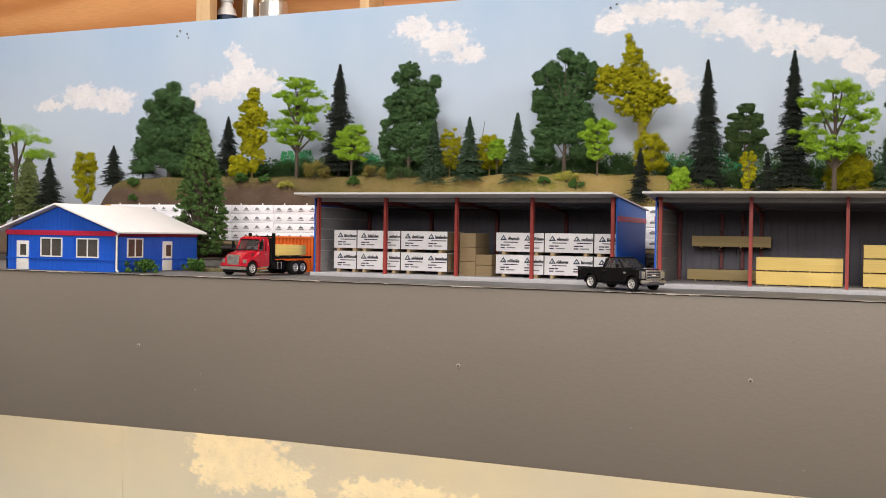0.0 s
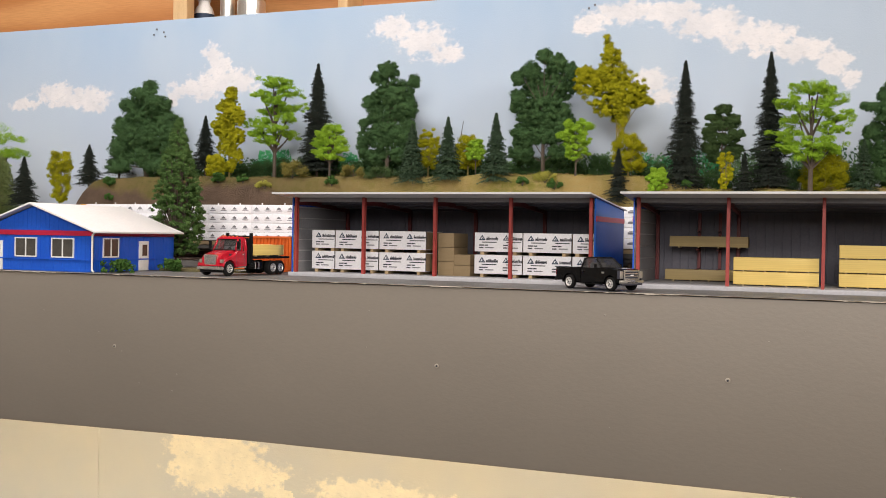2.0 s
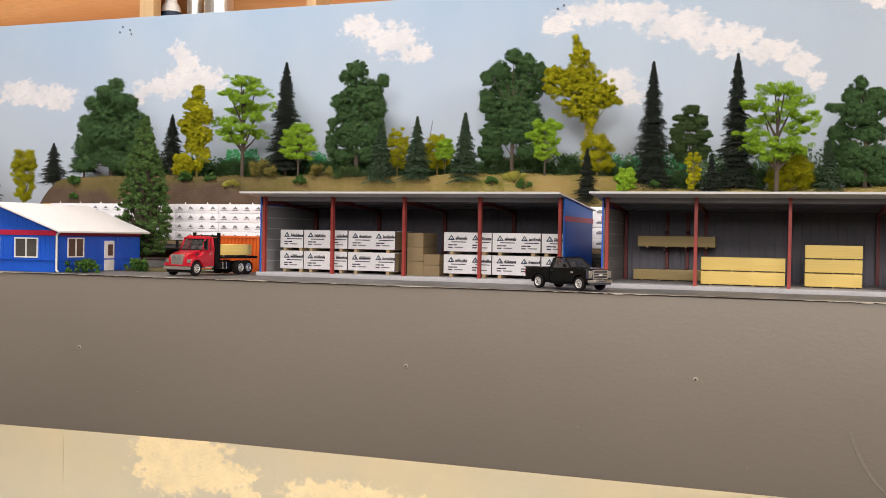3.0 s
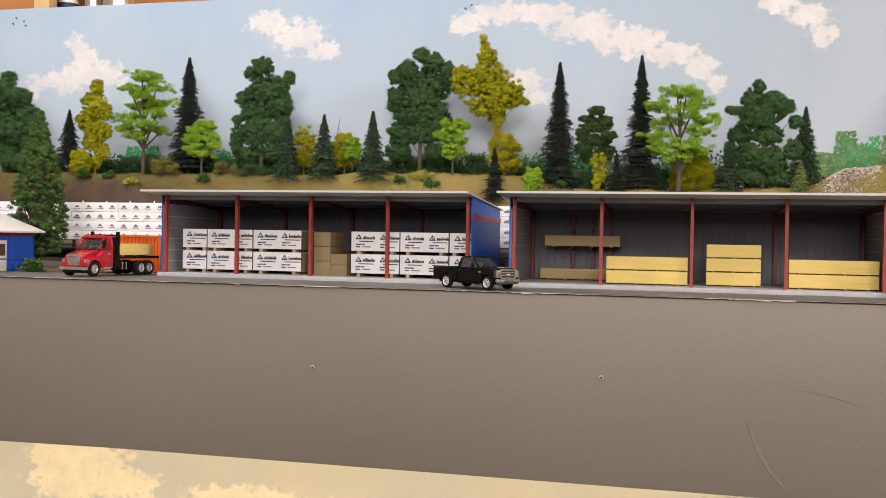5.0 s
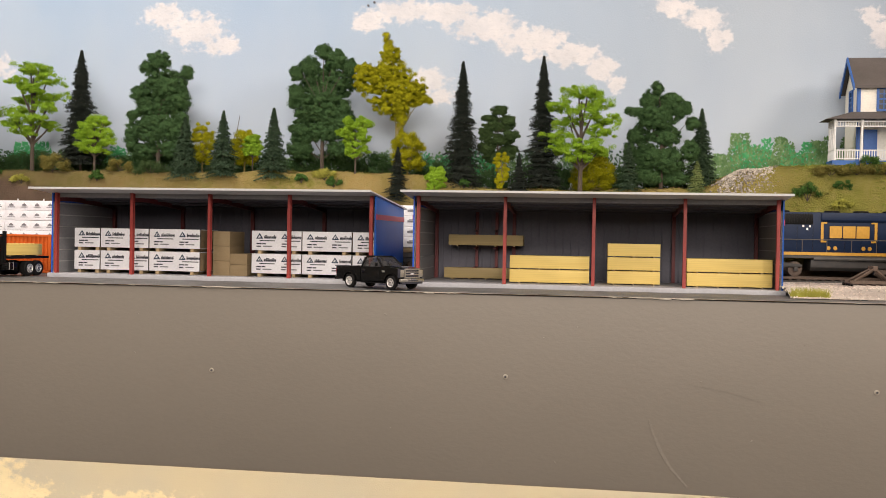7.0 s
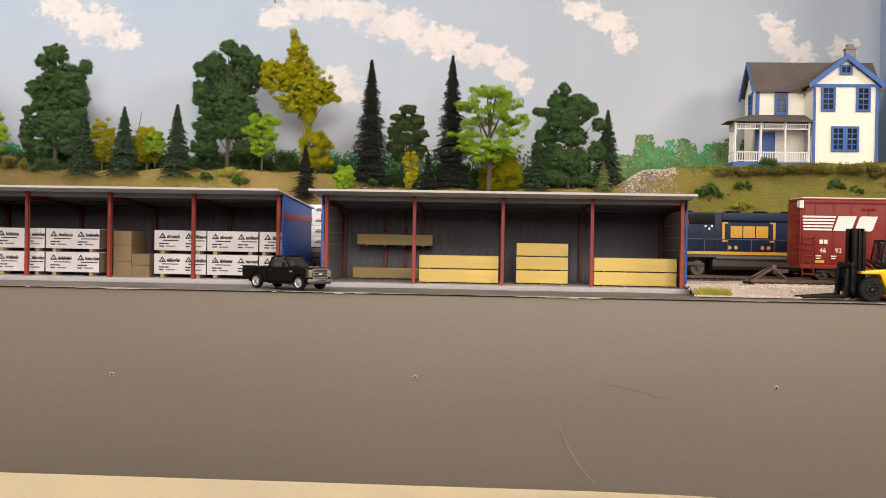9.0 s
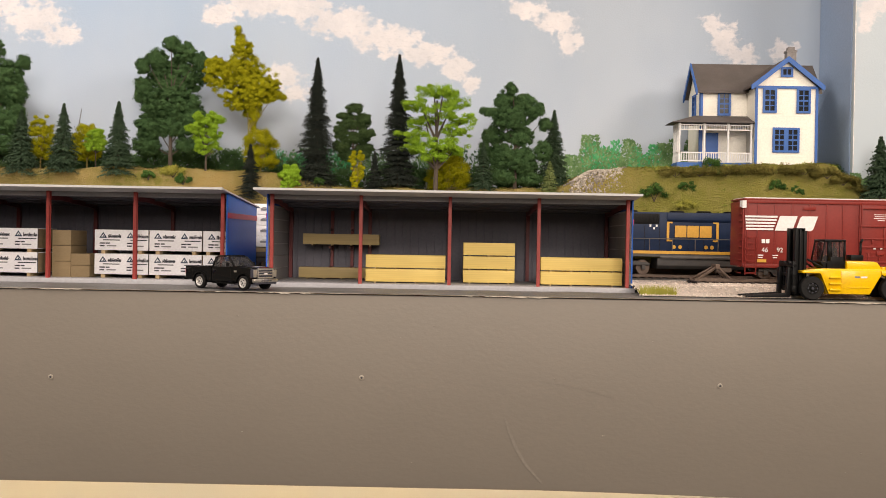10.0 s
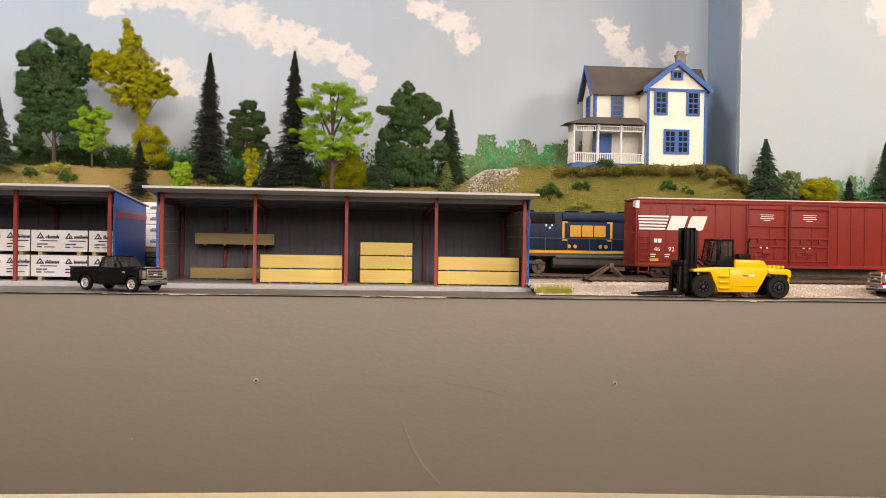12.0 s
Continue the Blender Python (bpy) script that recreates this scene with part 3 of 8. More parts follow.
cloud([(-0.226, 0.245, 0.019, 0.010), (-0.190, 0.254, 0.034, 0.010), (-0.150, 0.250, 0.030, 0.011), (-0.110, 0.237, 0.034, 0.013), (-0.070, 0.222, 0.032, 0.013), (-0.030, 0.210, 0.028, 0.010), (-0.002, 0.197, 0.016, 0.011), (0.011, 0.182, 0.008, 0.009)])
cloud([(-0.166, 0.185, 0.020, 0.011), (-0.155, 0.170, 0.013, 0.010)])
cloud([(0.064, 0.253, 0.022, 0.008), (0.092, 0.240, 0.020, 0.010), (0.103, 0.223, 0.012, 0.013)])
cloud([(0.236, 0.243, 0.010, 0.008), (0.250, 0.226, 0.014, 0.014), (0.266, 0.212, 0.015, 0.008)])
cloud([(0.307, 0.216, 0.013, 0.009)])
cloud([(0.358, 0.243, 0.013, 0.010), (0.351, 0.230, 0.007, 0.010)], y=0.895, material="cloud_east")
cloud([(0.470, 0.250, 0.012, 0.012), (0.478, 0.234, 0.010, 0.010)], y=0.895, material="cloud_east")


def foliage_paint(x0, x1, z0, z1, n, material, y=0.97, size=0.0022):
    bm = bmesh.new()
    spots = []
    x = x0
    while x < x1:
        h = random.uniform(0.45, 1.0) * (z1 - z0)
        spots.append((x, z0 + h / 2, random.uniform(0.004, 0.009), h / 2))
        x += random.uniform(0.005, 0.011)
    area = [p[3] for p in spots]
    for _ in range(int(n * 4.0)):
        cx, cz, rx, rz = random.choices(spots, area)[0]
        u, v = random.uniform(-1, 1), random.uniform(-1, 0.95)
        px, pz = cx + rx * u * (1.05 - 0.5 * max(0.0, v)), cz + rz * v
        lean = 0.5 * u + random.gauss(0, 0.25)
        ln, wd = size * random.uniform(0.5, 1.3), size * random.uniform(0.24, 0.46)
        yy = y - 0.0002 - 0.0005 * random.random()
        bm.faces.new([bm.verts.new(q) for q in ((px - wd * 0.5, yy, pz), (px + wd * 0.5, yy, pz), (px + wd + lean * ln * 0.6, yy, pz + ln * 0.6), (px + lean * ln, yy, pz + ln), (px - wd + lean * ln * 0.6, yy, pz + ln * 0.55))])
    solid("painted_foliage", bm, M[material], "distant bushes dabbed in green on the sky board", "painted foliage", "structure")


foliage_paint(-0.66, 0.05, 0.092, 0.120, 1500, "paint_dark")
foliage_paint(-0.66, 0.33, 0.090, 0.119, 1800, "paint_green")
foliage_paint(-0.60, -0.56, 0.098, 0.128, 260, "paint_emerald", size=0.0022)
foliage_paint(-0.53, -0.48, 0.100, 0.125, 210, "paint_emerald", size=0.0022)
foliage_paint(-0.17, -0.10, 0.095, 0.120, 210, "paint_emerald", size=0.0022)
foliage_paint(0.09, 0.24, 0.092, 0.136, 1500, "paint_green")
foliage_paint(0.125, 0.150, 0.098, 0.136, 150, "paint_emerald", size=0.0024)
foliage_paint(0.168, 0.186, 0.098, 0.138, 130, "paint_emerald", size=0.0024)
foliage_paint(0.345, 0.56, 0.055, 0.100, 2600, "paint_green", y=0.895)
foliage_paint(0.35, 0.56, 0.055, 0.088, 900, "paint_dark", y=0.895)
foliage_paint(0.40, 0.54, 0.070, 0.098, 300, "paint_emerald", y=0.895, size=0.0024)
foliage_paint(0.318, 0.336, 0.085, 0.122, 160, "paint_dark")


def screw(x, y, z, r=0.0016, label="small countersunk screw head with chipped paint", tone="chip"):
    s = thing("screw", label, "screw", x, y, z)
    bm = bmesh.new()
    lathe(bm, [(r * 1000, 0.0), (r * 950, -0.5), (r * 500, -0.6), (r * 420, -0.25)], 12, "y")
    part("head", bm, M[tone], s)
    bm = bmesh.new()
    box(bm, -0.25, 0.25, -0.62, -0.2, -r * 420, r * 420)
    box(bm, -r * 420, r * 420, -0.61, -0.2, -0.25, 0.25)
    part("slot", bm, M["ink"], s)
    return s


for sx, sz in ((-0.742, 0.262), (-0.738, 0.268), (-0.728, 0.264), (-0.726, 0.259), (-0.228, 0.259), (-0.222, 0.262)):
    screw(sx, 0.9695 if sx < 0.34 else 0.8945, sz, 0.0012, "dark screw head set in the sky board", "ink_grey")

# fascia of the upper deck, its plaster lip and the deck board


def fascia_foot(x):
    """The board's lower edge, dipped a little towards both ends to fit the camera's view."""
    return -0.1195 - 0.0125 * max(0.0, -0.40 - x) - 0.021 * max(0.0, min(x, 0.5) - 0.07)


bm = bmesh.new()
rows = []
for i in range(59):
    x = -1.5 + 0.05 * i
    rows.append([bm.verts.new(q) for q in ((x, 0.635, -0.0012), (x, 0.641, -0.0012), (x, 0.641, fascia_foot(x)), (x, 0.635, fascia_foot(x)))])
for a, b in zip(rows, rows[1:]):
    for k in range(4):
        bm.faces.new((a[k], a[(k + 1) % 4], b[(k + 1) % 4], b[k]))
bm.faces.new(rows[0][::-1])
bm.faces.new(rows[-1])
bmesh.ops.recalc_face_normals(bm, faces=bm.faces)
solid("fascia", bm, M["fascia"], "long grey-brown painted fascia board along the deck", "fascia", "structure", 0.0008)
for sx, sz in ((-0.520, -0.0563), (-0.250, -0.055), (-0.058, -0.052), (0.162, -0.053), (0.40, -0.052), (-0.80, -0.056)):
    screw(sx, 0.635, sz)
bm = bmesh.new()
n = 900
lo, up, bk = [], [], []
for i in range(n + 1):
    x = -1.1 + 1.75 * i / n
    w = noise.noise((x * 14, 0, 0)) * 0.5 + noise.noise((x * 90, 3, 0)) * 0.4 + noise.noise((x * 310, 6, 0)) * 0.3
    u = max(0.0, w) * 0.0021
    lo.append(bm.verts.new((x, 0.6342 - 0.0004 * abs(w), -0.0004 - u)))
    up.append(bm.verts.new((x, 0.6346, -0.0003 + 0.0002 * w)))
    bk.append(bm.verts.new((x, 0.6358 + 0.0010 * w, -0.0002)))
for i in range(n):
    bm.faces.new((lo[i], lo[i + 1], up[i + 1], up[i]))
    bm.faces.new((up[i], up[i + 1], bk[i + 1], bk[i]))
solid("fascia_lip", bm, M["chip"], "ragged pale plaster edge along the fascia's top", "fascia edge", "structure")
bm = bmesh.new()
for _ in range(26):
    x, z, s = random.uniform(-0.7, 0.35), random.uniform(-0.11, -0.008), random.uniform(0.0002, 0.0006)
    box(bm, x - s, x + s, 0.6346, 0.6351, z - s * 0.6, z + s * 0.6)
tagged(solid("paint_nibs", bm, M["fascia"], "small nibs and chips in the fascia paint", "paint nibs"), kind="stuff")
def scratch(points, width):
    bm = bmesh.new()
    a = []
    for i, (x, z) in enumerate(points):
        w = width * (0.3 + 0.7 * math.sin(math.pi * (i + 0.5) / len(points)))
        a.append((bm.verts.new((x - w, 0.6347, z)), bm.verts.new((x + w, 0.6347, z + w * 0.3))))
    for p, q in zip(a, a[1:]):
        bm.faces.new((p[0], p[1], q[1], q[0]))
    solid("paint_scratch", bm, M["scuff"], "pale scuff drawn down the fascia paint", "scratch", "structure")


scratch([(0.0303, -0.0744), (0.0335, -0.084), (0.0378, -0.094), (0.0440, -0.104), (0.0540, -0.1150)], 0.0011)
scratch([(0.0534, -0.0523), (0.0655, -0.0542), (0.0778, -0.0564), (0.0972, -0.0619)], 0.0005)
setting("deck", "plywood deck board that carries the scenery", M["ply"], -1.5, 1.4, 0.641, 0.969, -0.020, -0.0015, "deck")
bm = bmesh.new()
gx, gy = 240, 24
grid = [[bm.verts.new((-1.3 + 2.2 * i / gx, 0.6352 + 0.2448 * j / gy, 0.0005 * noise.noise((i * 0.25, j * 0.4, 0)) - 0.0003)) for j in range(gy + 1)] for i in range(gx + 1)]
for i in range(gx):
    for j in range(gy):
        bm.faces.new((grid[i][j], grid[i + 1][j], grid[i + 1][j + 1], grid[i][j + 1]))
solid("ground", bm, M["asphalt"], "grey asphalt yard surface with dusty patches", "ground", "structure", smooth=True)

setting("verge", "brown scatter-grass verge between the office and the truck", M["grass_mat"], -0.545, -0.462, 0.722, 0.812, -0.001, 0.0016, "verge", 0.0008)

# lower deck seen under the fascia
setting("lower_backdrop", "cream and pale blue painted board of the lower deck", M["lower_sky"], -0.797, 1.4, 0.950, 0.956, -0.75, -0.125, "backdrop")
setting("lower_backdrop_west", "cream and pale blue painted board of the lower deck", M["lower_sky"], -1.6, -0.7978, 0.9503, 0.9563, -0.75, -0.125, "backdrop")
cloud([(-0.668, -0.205, 0.034, 0.016), (-0.625, -0.208, 0.050, 0.018), (-0.650, -0.232, 0.050, 0.022), (-0.590, -0.232, 0.050, 0.016), (-0.545, -0.252, 0.035, 0.014), (-0.520, -0.268, 0.022, 0.010)], 0.95, "lower_cloud", "warm yellow-white cloud painted on the lower board")
cloud([(-0.44, -0.238, 0.075, 0.013), (-0.37, -0.250, 0.085, 0.015), (-0.29, -0.262, 0.070, 0.013), (-0.46, -0.262, 0.060, 0.012), (-0.24, -0.28, 0.06, 0.012), (-0.14, -0.262, 0.07, 0.010)], 0.95, "lower_cloud", "warm yellow-white cloud painted on the lower board")

# shelf above the backdrop with studs and tins
setting("stud", "pale pine stud standing behind the backdrop", M["pine"], -0.7324, -0.7130, 0.992, 1.007, 0.0, 1.25, "stud", 0.001)
setting("stud_east", "pale pine stud standing behind the backdrop", M["pine"], -0.515, -0.503, 0.992, 1.03, 0.0, 1.25, "stud", 0.001)
setting("shelf", "pine shelf board behind the top of the backdrop", M["pine"], -0.706, 0.9, 0.985, 1.215, 0.262, 0.278, "shelf", 0.001)
setting("ply_panel", "orange plywood panel closing the shelf's end", M["ply"], -1.7, -0.7330, 0.994, 1.004, 0.2, 1.25, "panel")


def tin_can(x, y, r, h, label, material="tin"):
    c = thing("tin_can", label, "tin", x, y, 0.278)
    bm = bmesh.new()
    lathe(bm, [(r - 1, 0), (r, 0.8), (r, h - 1), (r - 0.8, h)], 28, "z")
    part("can", bm, M[material], c)
    bm = bmesh.new()
    lathe(bm, [(r * 0.9, h - 0.3), (r * 0.96, h + 1.2), (r * 0.5, h + 1.4)], 28, "z")
    part("lid", bm, M["tin"], c)


tin_can(-0.682, 1.03, 9, 60, "tall silver spray tin on the shelf")
tin_can(-0.672, 1.055, 7, 70, "dark green spray tin on the shelf", "leaf_fir")
tin_can(-0.649, 1.03, 17, 29, "low wide silver tin on the shelf")
b = thing("paint_bottle", "white plastic bottle with a dark label on the shelf", "bottle", -0.7185, 1.035, 0.283)
bm = bmesh.new()
lathe(bm, [(11, 0), (12, 1.5), (12, 16), (10, 22), (7, 26), (7, 30)], 26, "z")
part("body", bm, M["trim_white"], b, smooth=True)
bm = bmesh.new()
lathe(bm, [(12.1, 5), (12.2, 5.2), (12.2, 14), (12.1, 14.2)], 26, "z")
part("label_band", bm, M["ink_blue"], b, "dark blue label band")
bm = bmesh.new()
lathe(bm, [(8, 30), (8, 40), (7, 41)], 20, "z")
part("cap", bm, M["roof_grey"], b)

# ---- embankment ----
def hill_top(x):
    a = 0.0905 + 0.005 * noise.noise((x * 9, 1, 0)) + 0.003 * noise.noise((x * 31, 5, 0))
    if -0.16 < x < 0.14:
        k = min(1, (x + 0.16) / 0.06, (0.112 - x) / 0.03)
        a -= 0.014 * max(0, k)
    if x > 0.10:
        a += 0.010 * min(1, (x - 0.10) / 0.06)
    return a


def hill_z(x, v):
    """Height of the bank at x; v runs 0 at the track to 1 at the sky board."""
    top = hill_top(x)
    if x > 0.345:
        v += 0.12 * min(1.0, (x - 0.345) / 0.01)
    prof = max(0.0, min(1.0, v / (0.22 - 0.07 * max(0.0, min(1.0, (x - 0.05) / 0.08)))))
    s = prof * prof * (3 - 2 * prof)
    s = 0.35 * prof + 0.65 * s
    z = top * s + 0.006 * max(0, v - 0.3)
    end = 1.0
    if x < -0.70:
        end = max(0.0, min(1.0, (x + 0.799) / 0.06))
        end = math.sqrt(1 - (1 - end) ** 2)
    if x > 0.325:
        k = max(0.0, 1 - (x - 0.325) / 0.022)
        end = min(end, 0.76 + 0.24 * k)
    return z * end + 0.0024 * noise.noise((x * 55, v * 12, 2)) * (s > 0.02)


def bank(x0, x1, nx, y0, y1, material, name, label, lo=0.0, hi=1.0, lift=0.0):
    bm = bmesh.new()
    nv = 46
    vs = []
    for i in range(nx + 1):
        x = x0 + (x1 - x0) * i / nx
        col = []
        for j in range(nv + 1):
            v = lo + (hi - lo) * j / nv
            yy = y0 + (y1 - y0) * v
            col.append(bm.verts.new((x, yy + 0.003 * noise.noise((x * 25, v * 6, 7)) * (v < 0.5), hill_z(x, v) + lift)))
        vs.append(col)
    for i in range(nx):
        for j in range(nv):
            bm.faces.new((vs[i][j], vs[i + 1][j], vs[i + 1][j + 1], vs[i][j + 1]))
    return solid(name, bm, material, label, "embankment", "structure", smooth=True)


def bank_mat():
    """Static grass that gives way to bare brown earth low on the cutting."""
    m, t, b = shader("bank_grass_and_earth")
    vec = coords(t)
    s = t.nodes.new("ShaderNodeSeparateXYZ")
    t.links.new(vec, s.inputs[0])
    ad = t.nodes.new("ShaderNodeMath")
    ad.operation = "MULTIPLY_ADD"
    ad.inputs[1].default_value, ad.inputs[2].default_value = 0.018, -0.009
    t.links.new(noisy(t, vec, 14, 4), ad.inputs[0])
    su = t.nodes.new("ShaderNodeMath")
    t.links.new(s.outputs["Z"], su.inputs[0])
    t.links.new(ad.outputs[0], su.inputs[1])
    # the bare earth climbs higher to the west
    wx = t.nodes.new("ShaderNodeMapRange")
    wx.inputs[1].default_value, wx.inputs[2].default_value, wx.inputs[3].default_value, wx.inputs[4].default_value = -0.52, -0.36, 0.0, 0.050
    t.links.new(s.outputs["X"], wx.inputs[0])
    s2 = t.nodes.new("ShaderNodeMath")
    t.links.new(su.outputs[0], s2.inputs[0])
    t.links.new(wx.outputs[0], s2.inputs[1])
    r = t.nodes.new("ShaderNodeMapRange")
    r.inputs[1].default_value, r.inputs[2].default_value = 0.071, 0.080
    t.links.new(s2.outputs[0], r.inputs[0])
    earth = mixed(t, noisy(t, vec, 45), (0.165, 0.112, 0.080), (0.118, 0.082, 0.060))
    dry = mixed(t, noisy(t, vec, 22, 5), (0.40, 0.29, 0.11), (0.26, 0.24, 0.06))
    dry = mixed(t, noisy(t, vec, 160, 2, 0.6, 0.45, 0.75), dry, (0.40, 0.31, 0.13))
    gx = t.nodes.new("ShaderNodeMapRange")
    gx.inputs[1].default_value, gx.inputs[2].default_value, gx.inputs[4].default_value = 0.09, 0.16, 0.5
    t.links.new(s.outputs["X"], gx.inputs[0])
    dry = mixed(t, gx.outputs[0], dry, (0.25, 0.26, 0.055))
    # grass browned westwards: the bank's weaker light there is put into colour
    bx = t.nodes.new("ShaderNodeMapRange")
    bx.inputs[1].default_value, bx.inputs[2].default_value, bx.inputs[3].default_value, bx.inputs[4].default_value = -0.52, -0.30, 0.85, 0.0
    t.links.new(s.outputs["X"], bx.inputs[0])
    brown = mixed(t, noisy(t, vec, 70, 4), (0.17, 0.125, 0.062), (0.115, 0.105, 0.036))
    dry = mixed(t, bx.outputs[0], dry, brown)
    col = mixed(t, r.outputs[0], earth, dry)
    t.links.new(col, b.inputs["Base Color"])
    b.inputs["Roughness"].default_value = 0.95
    b.inputs["Specular IOR Level"].default_value = 0.1
    bumped(t, b, noisy(t, vec, 900, 3), 0.9, 0.0014)
    return m


M["bank"] = bank_mat()
bank(-0.795, 0.62, 360, 0.868, 0.9690, M["bank"], "embankment", "grassy model embankment with a bare brown foot")
def ground_cover(name, mat_name, x0, x1, v0, v1, n, size, label):
    x = rng0.uniform(x0, x1, n)
    v = rng0.uniform(v0, v1, n)
    keep = [noise.noise((a * 30, b * 5, 3)) > -0.15 for a, b in zip(x, v)]
    pts = np.array([(a, 0.868 + 0.101 * b, hill_z(a, b) + 0.0002) for a, b, k in zip(x, v, keep) if k])
    m = len(pts)
    s = size * rng0.uniform(0.5, 1.4, (m, 1))
    off = rng0.normal(size=(m, 3, 3)) * s[:, None]
    off[:, :, 2] = np.abs(off[:, :, 2]) * 0.8
    verts = (pts[:, None] + off).reshape(-1, 3)
    me = bpy.data.meshes.new(name)
    me.from_pydata(verts.tolist(), [], np.arange(3 * m).reshape(-1, 3).tolist())
    me.materials.append(M[mat_name])
    tagged(new(name, me), label, "grass", "", "stuff")


rng0 = np.random.default_rng(3)
# darker cover in the west carries the same dimming
ground_cover("ground_cover", "cover_brown", -0.77, -0.42, 0.16, 0.8, 6000, 0.0006, "brown scatter grass on the embankment")
ground_cover("ground_cover", "cover_tan", -0.44, 0.10, 0.16, 0.8, 10000, 0.0006, "tan scatter grass on the embankment")
ground_cover("ground_cover", "cover_olive", -0.44, 0.15, 0.16, 0.8, 5500, 0.0006, "olive scatter grass on the embankment")
ground_cover("ground_cover", "cover_olive", 0.12, 0.345, 0.06, 0.7, 30000, 0.0008, "olive scatter grass on the knoll")
ground_cover("ground_cover", "cover_tan", 0.12, 0.345, 0.04, 0.5, 2500, 0.0006, "tan scatter grass on the knoll")
setting("bank_face", "bare brown cut face of the bank behind the siding", M["earth"], 0.346, 0.62, 0.8660, 0.8678, -0.002, 0.056, "embankment")
setting("back_ground", "low dusty ground behind the office", M["earth"], -1.4, -0.7955, 0.868, 0.9690, -0.002, 0.040, "ground")


def stones(name, label, x0, x1, y0, y1, zf, n, size, material, category, ragged=0.0):
    bm = bmesh.new()
    for _ in range(n):
        x, y = random.uniform(x0, x1) + random.gauss(0, ragged), random.uniform(y0, y1)
        s = size * random.uniform(0.6, 1.4)
        c = Vector((x, y, zf(x, y)))
        q = Euler([random.uniform(0, 6.28) for _ in range(3)]).to_matrix()
        vs = [bm.verts.new(c + q @ Vector((sx * s * random.uniform(0.6, 1), sy * s * random.uniform(0.6, 1), sz * s * random.uniform(0.5, 0.9)))) for sx, sy, sz in ((1, 0, 0), (-1, 0, 0), (0, 1, 0), (0, -1, 0), (0, 0, 1), (0, 0, -1))]
        for f in ((0, 2, 4), (2, 1, 4), (1, 3, 4), (3, 0, 4), (2, 0, 5), (1, 2, 5), (3, 1, 5), (0, 3, 5)):
            bm.faces.new([vs[i] for i in f])
    return tagged(solid(name, bm, material, label, category), kind="stuff")


stones("rock_pile", "heap of tan broken stone on the bank", 0.098, 0.140, 0.8775, 0.8905, lambda x, y: hill_z(x, (y - 0.868) / 0.101) + 0.0005 + 0.002 * max(0, 1 - abs(x - 0.118) / 0.025), 1500, 0.0014, M["stone"], "rocks", 0.003)
stones("plaster_crumbs", "scattered white plaster crumbs on the bank", -0.5, 0.0, 0.8775, 0.884, lambda x, y: hill_z(x, (y - 0.868) / 0.101) + 0.0004, 12, 0.0010, M["edge_white"], "crumbs")
stones("ballast", "pale crushed stone spread beside the siding", 0.118, 0.56, 0.664, 0.78, lambda x, y: 0.0003 + 0.0052 * max(0, min(1, (y - 0.668) / 0.03)), 6500, 0.0010, M["ballast"], "ballast")
bm = bmesh.new()
for (ya, za), (yb, zb) in zip(((0.662, 0.0002), (0.668, 0.0004), (0.700, 0.0056)), ((0.668, 0.0004), (0.700, 0.0056), (0.79, 0.0058))):
    vs = [bm.verts.new(p) for p in ((0.1195, ya, za), (0.60, ya, za), (0.60, yb, zb), (0.1195, yb, zb))]
    bm.faces.new(vs)
solid("ballast_bed", bm, M["ballast"], "pale gravel bed under the siding", "gravel", "structure")


def track(x0, x1, y, z, label):
    t = thing("railway_track", label, "track", 0, y, z)
    for s in (-8.25, 8.25):
        bm = bmesh.new()
        prism(bm, [(s - 0.8, 0), (s + 0.8, 0), (s + 0.8, 0.3), (s + 0.25, 0.6), (s + 0.25, 1.5), (s + 0.4, 1.6), (s + 0.4, 2.1), (s - 0.4, 2.1), (s - 0.4, 1.6), (s - 0.25, 1.5), (s - 0.25, 0.6), (s - 0.8, 0.3)], x0 * 1000, x1 * 1000, "x")
        part("rail", bm, M["rail"], t)
    bm = bmesh.new()
    x = x0 * 1000
    while x < x1 * 1000:
        box(bm, x, x + 2.4, -15, 15, -1.9, 0.0)
        x += 6.4 + random.uniform(-0.3, 0.3)
    tagged(part("sleepers", bm, M["tie"], t), kind="stuff")
    bm = bmesh.new()
    prism(bm, [(-24, -z * 1000), (24, -z * 1000), (17, -1.0), (-17, -1.0)], x0 * 1000, x1 * 1000, "x")
    part("roadbed", bm, M["loco_grey"] if y > 0.8 else M["ballast"], t)


track(-1.25, 0.62, 0.845, 0.0065, "weathered main line track on dark ballast")
track(0.168, 0.62, 0.738, 0.0078, "weathered siding track on pale ballast")

# ---- lumber sheds ----
BAY = 61.0


